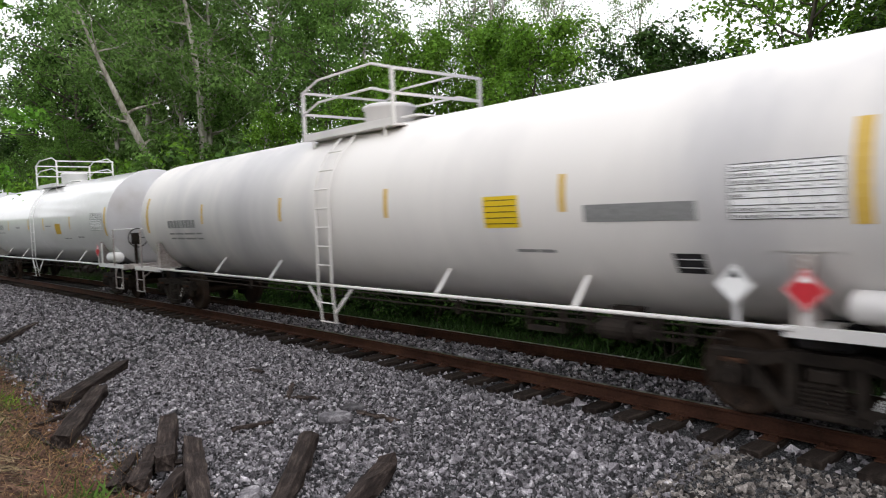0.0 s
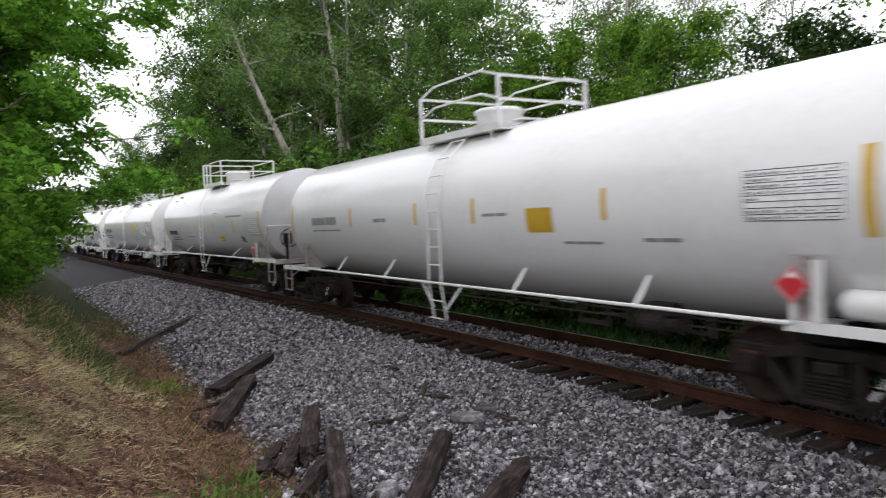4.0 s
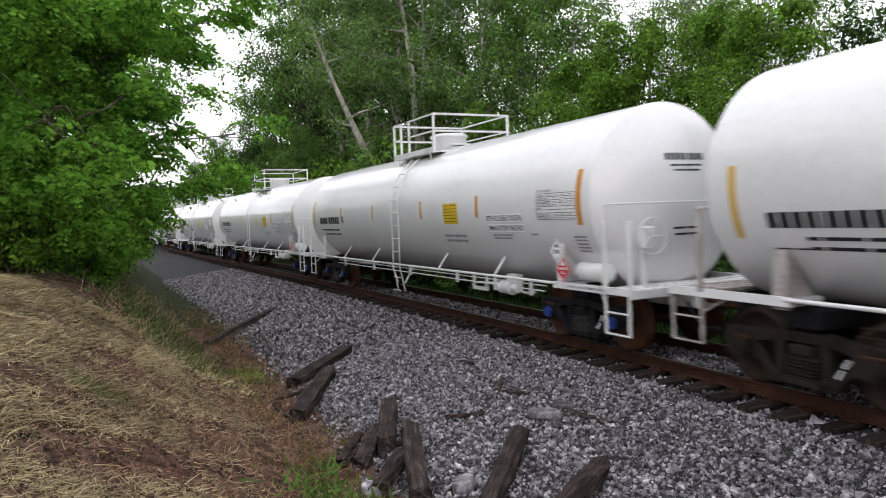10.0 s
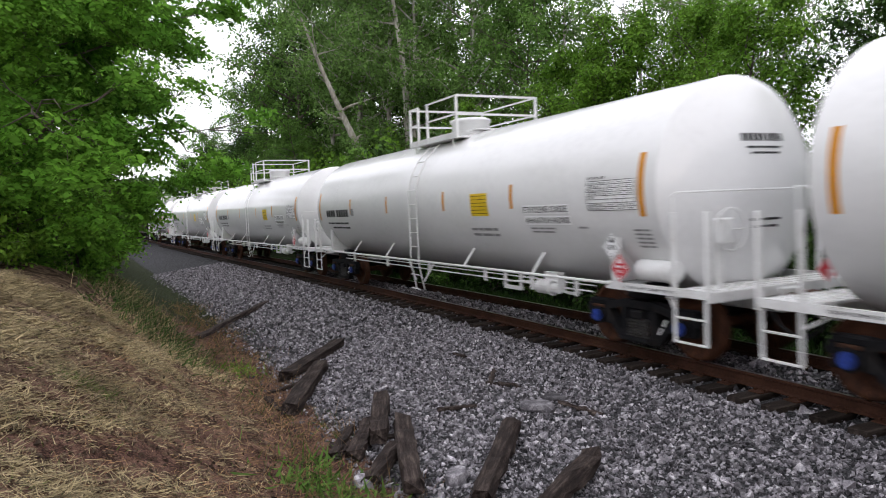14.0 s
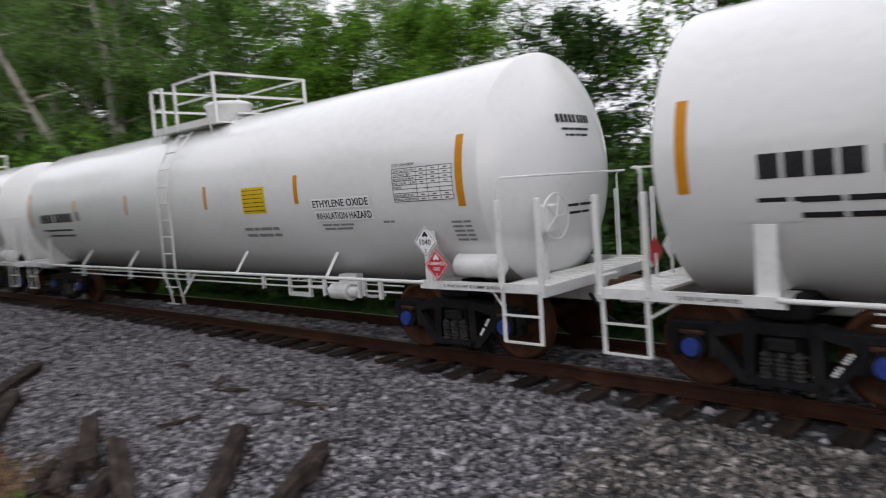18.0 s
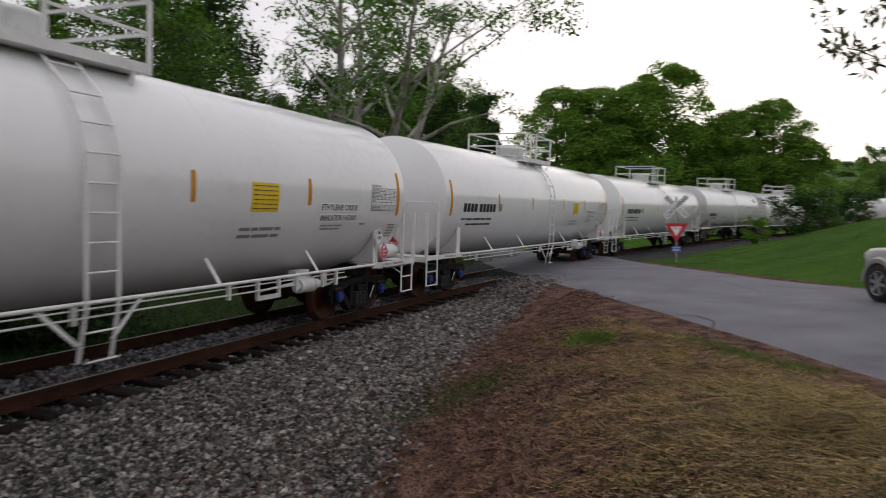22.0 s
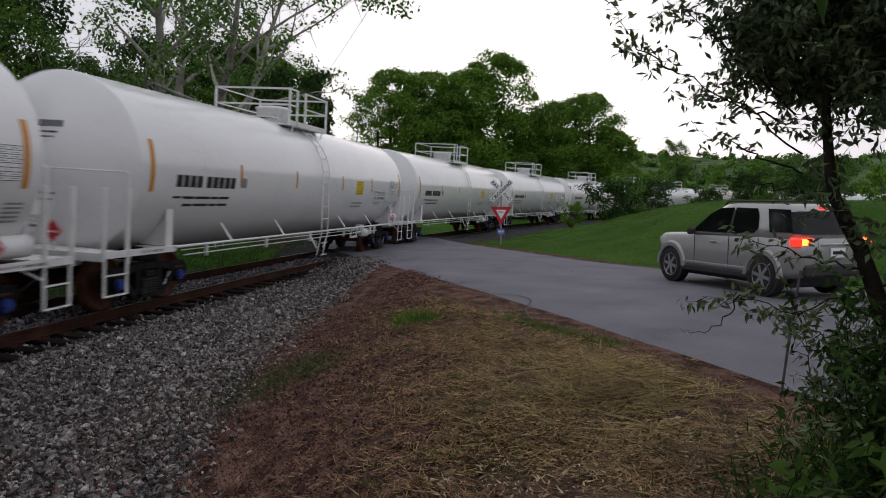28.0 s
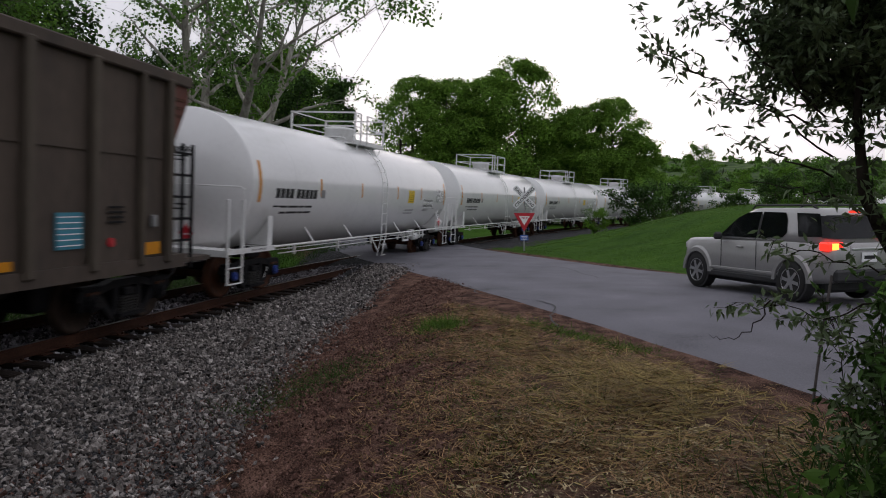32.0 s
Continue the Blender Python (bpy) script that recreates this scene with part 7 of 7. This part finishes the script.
for i, (x, y, dx, dy) in enumerate(((-8.9, 2.6, 0.5, -0.35), (-8.7, 3.1, 0.1, -0.6), (-9.6, 2.9, 0.6, -0.1), (-8.0, 2.75, 0.35, -0.5), (-9.0, 2.35, 0.5, -0.05), (-12.2, 2.15, -0.3, 0.9), (-11.9, 2.0, 0.8, 0.1), (-10.4, 5.36, 0.5, -0.3), (-12.0, 5.4, 0.4, 0.05), (-9.9, 5.0, 0.5, 0.25), (-9.3, 3.95, 0.25, 0.4), (10.9, 4.95, 0.8, 0.2), (-8.3, 5.3, 0.6, 0.1))):
    old_tie("wood_splinter", "dark splinter of wood on the ballast", (x, y, 0.0), (x + dx, y + dy, 0.0), 0.07, 0.05, 20 + i)


def slab(x, y, size, seed, label):
    g = random.Random(seed)
    bm = bmesh.new()
    bmesh.ops.create_icosphere(bm, subdivisions=2, radius=1)
    for v in bm.verts:
        k = 1 + 0.22 * noise.noise(v.co * 1.7 + Vector((seed, 0, 0)))
        v.co = Vector((v.co.x * size[0], v.co.y * size[1], max(-0.6, min(0.55, v.co.z)) * size[2])) * k
    ob = new("rock", solid("rock", bm, STONE))
    ob.matrix_basis = pose(x, y, float(height(np.array([x]), np.array([y]))[0]) + size[2] * 0.3, 4, -6, g.uniform(0, 180))
    return tagged(ob, label, "rock", "rocks on the ballast")


slab(-8.4, 4.95, (0.28, 0.16, 0.12), 1, "flat grey stone slab on the ballast")
slab(-7.6, 2.35, (0.15, 0.13, 0.09), 2, "small rock beside the debris pile")
slab(-7.0, 3.15, (0.12, 0.18, 0.14), 3, "upright grey stone beside a tie piece")
slab(-8.6, 5.35, (0.2, 0.14, 0.07), 4, "flat grey stone on the ballast")

# ---- crossing sign ----
POST = material("galvanised_sign_post", ((0.3, 0.3, 0.3), (0.42, 0.42, 0.42)), scale=6, rough=(0.4, 0.55), metal=0.7)
SIGN_BLUE = material("blue_sign_face", ((0.05, 0.12, 0.42), (0.07, 0.16, 0.5)), scale=6, rough=(0.4, 0.5))


def crossing_sign(x, y):
    z = float(height(np.array([x]), np.array([y]))[0])
    ob = thing("crossing_sign", "white railroad crossbuck above a red and white yield sign", "road sign")
    ob.matrix_basis = pose(x, y, z - 0.05, 0, 0, math.degrees(math.atan2(y, x)) - 90)
    part("post", box(bmesh.new(), (0, 0.04, 1.4), (0.07, 0.05, 2.8)), POST, ob)
    for k, text in ((1, "RAILROAD"), (-1, "CROSSING")):
        m = Matrix.Translation((0, -0.01 - 0.012 * (k > 0), 2.38)) @ Matrix.Rotation(radians(45 * k), 4, "Y")
        b = part("crossbuck_board", box(bmesh.new(), (0, 0, 0), (1.22, 0.01, 0.23), m), SIGN_WHITE, ob, "white crossbuck board")
        bm = bmesh.new()
        if k > 0:
            write(bm, "RAIL", 0.2, lambda u, v: m @ Vector((-0.56 + u, -0.008, -0.07 + v)), 0.4)
            write(bm, "ROAD", 0.2, lambda u, v: m @ Vector((0.16 + u, -0.008, -0.07 + v)), 0.4)
        else:
            write(bm, "CROSSING", 0.2, lambda u, v: m @ Vector((-0.56 + u, -0.02, -0.07 + v)), 1.12)
        part("board_text", bm, BLACK, b)
    tri = lambda s_, yy: [(-0.46 * s_, yy, 1.42 + 0.27 * s_), (0.46 * s_, yy, 1.42 + 0.27 * s_), (0, yy, 1.42 - 0.53 * s_)]
    bm = bmesh.new()
    for s_, y0 in ((1.0, -0.012),):
        vs = [bm.verts.new(p) for p in tri(s_, y0)] + [bm.verts.new((p[0], 0.0, p[2])) for p in tri(s_, 0)]
        bm.faces.new(vs[:3])
        bm.faces.new(vs[3:][::-1])
        for i in range(3):
            bm.faces.new((vs[i], vs[(i + 1) % 3], vs[3 + (i + 1) % 3], vs[3 + i]))
    yl = part("yield_plate", bm, SIGN_RED, ob, "red and white yield plate")
    bm = bmesh.new()
    bm.faces.new([bm.verts.new(p) for p in tri(0.5, -0.016)])
    part("yield_face", bm, SIGN_WHITE, yl)
    bm = write(bmesh.new(), "YIELD", 0.1, lambda u, v: Vector((-0.15 + u, -0.02, 1.44 + v)), 0.3)
    part("yield_text", bm, SIGN_RED, yl)
    bl = part("notice_plate", box(bmesh.new(), (0, -0.005, 0.62), (0.36, 0.01, 0.24)), SIGN_BLUE, ob, "small blue notice plate")
    for i in range(3):
        part("notice_line", box(bmesh.new(), (0, -0.013, 0.55 + 0.06 * i), (0.26, 0.004, 0.02)), SIGN_WHITE, bl)
    return ob


crossing_sign(31.2, 1.35)

# ---- utility pole far beyond the crossing ----
def utility_pole(yaw, d, tall):
    pole = thing("utility_pole", "weathered wooden utility pole among the trees", "utility pole", "poles beyond the crossing")
    part("pole", rod(bmesh.new(), (0, 0, -1), (0, 0, tall), 0.13, 10, 0.09), OLD_WOOD, pole)
    part("crossarm", box(bmesh.new(), (0, -0.12, tall - 0.5), (0.12, 0.9, 0.1)), OLD_WOOD, pole)
    for y_ in (-0.5, 0.26):
        part("insulator", rod(bmesh.new(), (0, y_, tall - 0.45), (0, y_, tall - 0.28), 0.04, 8), POST, pole)
    pole.matrix_basis = pose(-math.sin(radians(yaw)) * d, math.cos(radians(yaw)) * d, -0.3)


utility_pole(-77.6, 62, 8.0)
utility_pole(-71.3, 50, 8.3)
ends = Vector((47.36, 16.03, 7.9)), Vector((-14, -9.7, 8.6))
line = [ends[0].lerp(ends[1], i / 24) - Vector((0, 0, 1.1 * 4 * (i / 24) * (1 - i / 24))) for i in range(25)]
cable = new("overhead_cable", solid("overhead_cable", pipe(bmesh.new(), [tuple(p) for p in line], 0.007), IRON))
tagged(cable, "thin dark overhead cable strung from a utility pole", "cable")

# ---- the silver sport utility vehicle that waits on the road ----
SILVER = material("silver_car_paint", ((0.33, 0.328, 0.318), (0.38, 0.376, 0.366)), scale=30, rough=(0.28, 0.36), metal=0.3, fine=200, coat=0.5)
GLASS = bpy.data.materials.new("dark_tinted_glass")
GLASS.use_nodes = True
gb_ = GLASS.node_tree.nodes["Principled BSDF"]
gb_.inputs["Base Color"].default_value, gb_.inputs["Roughness"].default_value = (0.012, 0.014, 0.016, 1), 0.04
CLAD = material("black_plastic_cladding", ((0.02, 0.02, 0.021), (0.04, 0.04, 0.042)), scale=12, rough=(0.55, 0.75), fine=60)
TYRE = material("tyre_rubber", ((0.012, 0.012, 0.012), (0.028, 0.028, 0.028)), scale=12, rough=(0.75, 0.9), fine=60)
ALLOY = material("alloy_rim", ((0.5, 0.5, 0.51), (0.62, 0.62, 0.63)), scale=8, rough=(0.25, 0.4), metal=0.9)


def lamp_material(name, color, strength):
    m = bpy.data.materials.new(name)
    m.use_nodes = True
    b = m.node_tree.nodes["Principled BSDF"]
    b.inputs["Base Color"].default_value, b.inputs["Roughness"].default_value = (*color, 1), 0.15
    b.inputs["Emission Color"].default_value, b.inputs["Emission Strength"].default_value = (*color, 1), strength
    return m


BRAKE = lamp_material("lit_red_lamp", (0.9, 0.03, 0.015), 3.5)
BRAKE_CORE = lamp_material("lit_orange_lamp", (1.0, 0.25, 0.03), 9.0)
LENS = lamp_material("clear_lamp_lens", (0.5, 0.5, 0.5), 0.0)


def suv(x, y, turn):
    z = -0.07
    car = thing("sport_utility_vehicle", "silver sport utility vehicle waiting with its brake lights on", "car")
    car.matrix_basis = pose(x, y, z, 0, 0, turn) @ Matrix.Diagonal((0.97, 1.0, 1.06, 1))
    prof = ((-2.34, 0.55, 0.95, 0.76), (-2.3, 0.42, 1.08, 0.86), (-2.0, 0.36, 1.12, 0.91), (-1.2, 0.34, 1.12, 0.925), (0.0, 0.33, 1.1, 0.925), (0.75, 0.33, 1.08, 0.92), (1.1, 0.34, 1.07, 0.915), (1.7, 0.36, 1.05, 0.905), (1.9, 0.38, 1.03, 0.88), (1.98, 0.42, 0.98, 0.83), (2.03, 0.52, 0.88, 0.78))
    rings = []
    for px_, z0, z1, w in prof:
        rings.append([(px_, -w * 0.9, z0), (px_, -w, z0 + 0.1), (px_, -w, (z0 + z1) / 2), (px_, -w * 0.97, z1 - 0.06), (px_, -w * 0.86, z1), (px_, w * 0.86, z1), (px_, w * 0.97, z1 - 0.06), (px_, w, (z0 + z1) / 2), (px_, w, z0 + 0.1), (px_, w * 0.9, z0)])
    part("body", loft(bmesh.new(), rings), SILVER, car, "", True)
    cab = []
    for zz, x0, x1, w in ((1.08, -2.24, 1.02, 0.87), (1.3, -2.14, 0.72, 0.82), (1.58, -1.98, 0.22, 0.74), (1.68, -1.85, 0.0, 0.68), (1.7, -1.7, -0.15, 0.6)):
        cab.append([(x0, -w * 0.85, zz), (x0 + 0.1, -w, zz), (x1 - 0.25, -w, zz), (x1, -w * 0.8, zz), (x1, w * 0.8, zz), (x1 - 0.25, w, zz), (x0 + 0.1, w, zz), (x0, w * 0.85, zz)])
    part("cabin", loft(bmesh.new(), cab), SILVER, car, "", True)

    def pane(name, pts):
        bm = bmesh.new()
        bm.faces.new([bm.verts.new(p) for p in pts])
        bmesh.ops.solidify(bm, geom=bm.faces, thickness=0.006)
        return part(name, bm, GLASS, car, "dark tinted window")

    side_w = lambda zz: 0.888 - (zz - 1.08) * 0.26
    for s_ in (-1, 1):
        for pts in (((0.76, 1.12), (-0.43, 1.12), (-0.43, 1.625), (-0.02, 1.61), (0.26, 1.5)), ((-0.47, 1.12), (-1.12, 1.15), (-1.21, 1.24), (-1.16, 1.48), (-1.08, 1.615), (-0.47, 1.627)), ((-1.52, 1.18), (-2.1, 1.19), (-1.93, 1.6), (-1.36, 1.61), (-1.44, 1.4))):
            pane("side_window", [(a, s_ * side_w(zz), zz) for a, zz in pts])
        part("window_pillar", box(bmesh.new(), (-0.445, s_ * 0.81, 1.35), (0.06, 0.03, 0.46), Matrix.Translation((0, s_ * 0.81, 1.35)) @ Matrix.Rotation(s_ * 0.27, 4, "X") @ Matrix.Translation((0, -s_ * 0.81, -1.35))), CLAD, car, "black window pillar")
        part("roof_rail", pipe(bmesh.new(), [(0.0, s_ * 0.62, 1.68), (-0.1, s_ * 0.63, 1.75), (-1.6, s_ * 0.63, 1.75), (-1.75, s_ * 0.62, 1.68)], 0.02), CLAD, car, "black roof rail")
        part("sill_cladding", box(bmesh.new(), (0, s_ * 0.9, 0.345), (2.1, 0.09, 0.13), bevel=0.03), CLAD, car, "black sill cladding")
        bm = box(bmesh.new(), (0.62, s_ * 1.02, 1.13), (0.12, 0.2, 0.15), bevel=0.04)
        part("mirror", bm, CLAD, car, "black door mirror")
        for a in (0.02, -1.02):
            part("door_handle", box(bmesh.new(), (a, s_ * 0.935, 0.93), (0.2, 0.03, 0.035), bevel=0.01), SILVER, car)
        for a in (0.62, -0.46, -1.3):
            part("door_gap", box(bmesh.new(), (a, s_ * 0.926, 0.75), (0.012, 0.01, 0.62)), CLAD, car)
        for a in (1.43, -1.43):
            bm = bmesh.new()
            loft(bm, [[(a + q * math.cos(u), s_ * y_, 0.36 + q * math.sin(u)) for q, y_ in ((0.41, 0.86), (0.41, 0.965), (0.49, 0.965), (0.53, 0.9))] for u in np.linspace(0, math.pi, 15)])
            part("wheel_arch", bm, SILVER, car, "silver flared wheel arch")
            bm = rod(bmesh.new(), (a, s_ * 0.7, 0.4), (a, s_ * 0.925, 0.4), 0.42, 24)
            part("wheel_well", bm, CLAD, car)
            bm = lathe(bmesh.new(), [(s_ * 0.7, 0.24), (s_ * 0.7, 0.35), (s_ * 0.74, 0.365), (s_ * 0.91, 0.365), (s_ * 0.945, 0.345), (s_ * 0.945, 0.24)], 32, "Y", Matrix.Translation((a, 0, 0.365)))
            wh = part("wheel", bm, TYRE, car, "black tyre on an alloy rim", True)
            bm = lathe(bmesh.new(), [(s_ * 0.9, 0.19), (s_ * 0.95, 0.235), (s_ * 0.95, 0.245), (s_ * 0.9, 0.245)], 28, "Y", Matrix.Translation((a, 0, 0.365)))
            rod(bm, (a, s_ * 0.9, 0.365), (a, s_ * 0.955, 0.365), 0.05, 12)
            rim = part("rim", bm, ALLOY, wh)
            for i in range(6):
                u = i * math.pi / 3 + 0.2
                bar(bm := bmesh.new(), (a + 0.04 * math.cos(u), s_ * 0.945, 0.365 + 0.04 * math.sin(u)), (a + 0.21 * math.cos(u), s_ * 0.945, 0.365 + 0.21 * math.sin(u)), 0.06, 0.02, (0, 1, 0))
                part("spoke", bm, ALLOY, wh)
        bm = box(bmesh.new(), (-2.2, s_ * 0.74, 1.03), (0.24, 0.4, 0.15), bevel=0.03)
        tl = part("tail_lamp", bm, BRAKE, car, "lit red tail lamp")
        part("lamp_core", box(bmesh.new(), (-2.31, s_ * 0.77, 1.03), (0.04, 0.16, 0.11), bevel=0.01), BRAKE_CORE, tl)
        part("headlamp", box(bmesh.new(), (1.87, s_ * 0.7, 0.88), (0.32, 0.28, 0.16), bevel=0.04), LENS, car, "clear headlamp")
    for s_ in (-1, 1):
        pane("corner_window", [(-2.1, s_ * 0.864, 1.17), (-2.22, s_ * 0.735, 1.17), (-2.03, s_ * 0.655, 1.56), (-1.92, s_ * 0.765, 1.56)])
    pane("rear_window", [(-2.23, 0.76, 1.16), (-2.23, -0.76, 1.16), (-2.0, -0.68, 1.57), (-2.0, 0.68, 1.57)])
    pane("windscreen", [(0.98, 0.66, 1.1), (0.98, -0.66, 1.1), (0.25, -0.58, 1.58), (0.25, 0.58, 1.58)])
    part("high_brake_lamp", box(bmesh.new(), (-2.03, 0, 1.63), (0.05, 0.3, 0.04)), BRAKE, car, "lit red high brake lamp")
    part("grille", box(bmesh.new(), (2.0, 0, 0.76), (0.07, 1.0, 0.26), bevel=0.02), CLAD, car, "black front grille")
    part("front_bumper", box(bmesh.new(), (1.96, 0, 0.46), (0.16, 1.5, 0.2), bevel=0.05), CLAD, car, "black front bumper")
    for s_ in (-1, 1):
        part("lower_trim", box(bmesh.new(), (0, s_ * 0.93, 0.47), (1.9, 0.02, 0.05), bevel=0.008), SILVER, car)
        part("belt_trim", box(bmesh.new(), (-0.2, s_ * 0.893, 1.1), (1.9, 0.012, 0.018)), ALLOY, car, "thin bright belt trim")
        part("reversing_lamp", box(bmesh.new(), (-2.31, s_ * 0.56, 1.02), (0.02, 0.1, 0.1), bevel=0.005), SIGN_WHITE, car, "white reversing lamp")
    # black box added for the dark shadow under the car
    part("underbody", box(bmesh.new(), (-0.1, 0, 0.3), (3.7, 1.3, 0.24), bevel=0.05), CLAD, car, "black underbody that stands in for the shadow beneath")
    part("rear_bumper", box(bmesh.new(), (-2.3, 0, 0.52), (0.16, 1.6, 0.22), bevel=0.04), CLAD, car, "black rear bumper")
    pl = part("number_plate", box(bmesh.new(), (-2.36, 0, 0.84), (0.015, 0.36, 0.17)), SIGN_WHITE, car, "white plate with dark bars")
    part("plate_bar", box(bmesh.new(), (-2.37, 0, 0.84), (0.006, 0.26, 0.06)), BLACK, pl)
    part("tailgate_trim", box(bmesh.new(), (-2.34, 0, 0.98), (0.03, 0.8, 0.05), bevel=0.01), ALLOY, car, "bright tailgate trim")
    return car


suv(16.58, -4.67, 27)

# thin stem by the verge
STEM = material("grey_dry_stem", ((0.09, 0.08, 0.08), (0.16, 0.145, 0.14)), scale=8, rough=(0.8, 0.95), fine=40, gloss=0.1)
bm = pipe(bmesh.new(), [(0, 0, -0.1), (0.02, -0.05, 0.35), (0.05, -0.1, 0.75), (0.08, -0.17, 1.2)], 0.013)
sap = new("bare_sapling", solid("bare_sapling", bm, STEM))
sap.matrix_basis = pose(7.35, -2.3, -0.08)
tagged(sap, "thin bare grey sapling stem leaning on the verge", "sapling")
# ---- what moves ----
def train_at(t):
    u = t - 19.0
    return -8.984 + 5.1189 * u + 0.0091 * u * u


def motions():
    steps = [i / 2 for i in range(65)]
    ticks = [i / 10 for i in range(321)]
    for car, off, half in TRAIN:
        walk(car, [(t, track_pose(train_at(t) + off, half=half)) for t in steps])
        for t_ob in car.children:
            if not t_ob.name.startswith("truck"):
                continue
            for ws in t_ob.children:
                if ws.name.startswith("wheelset"):
                    x = ws.location.x
                    walk(ws, [(t, Matrix.Translation((x, 0, 0.45)) @ Matrix.Rotation((train_at(t) - train_at(0)) / 0.48 + x, 4, "Y")) for t in ticks])


motions()
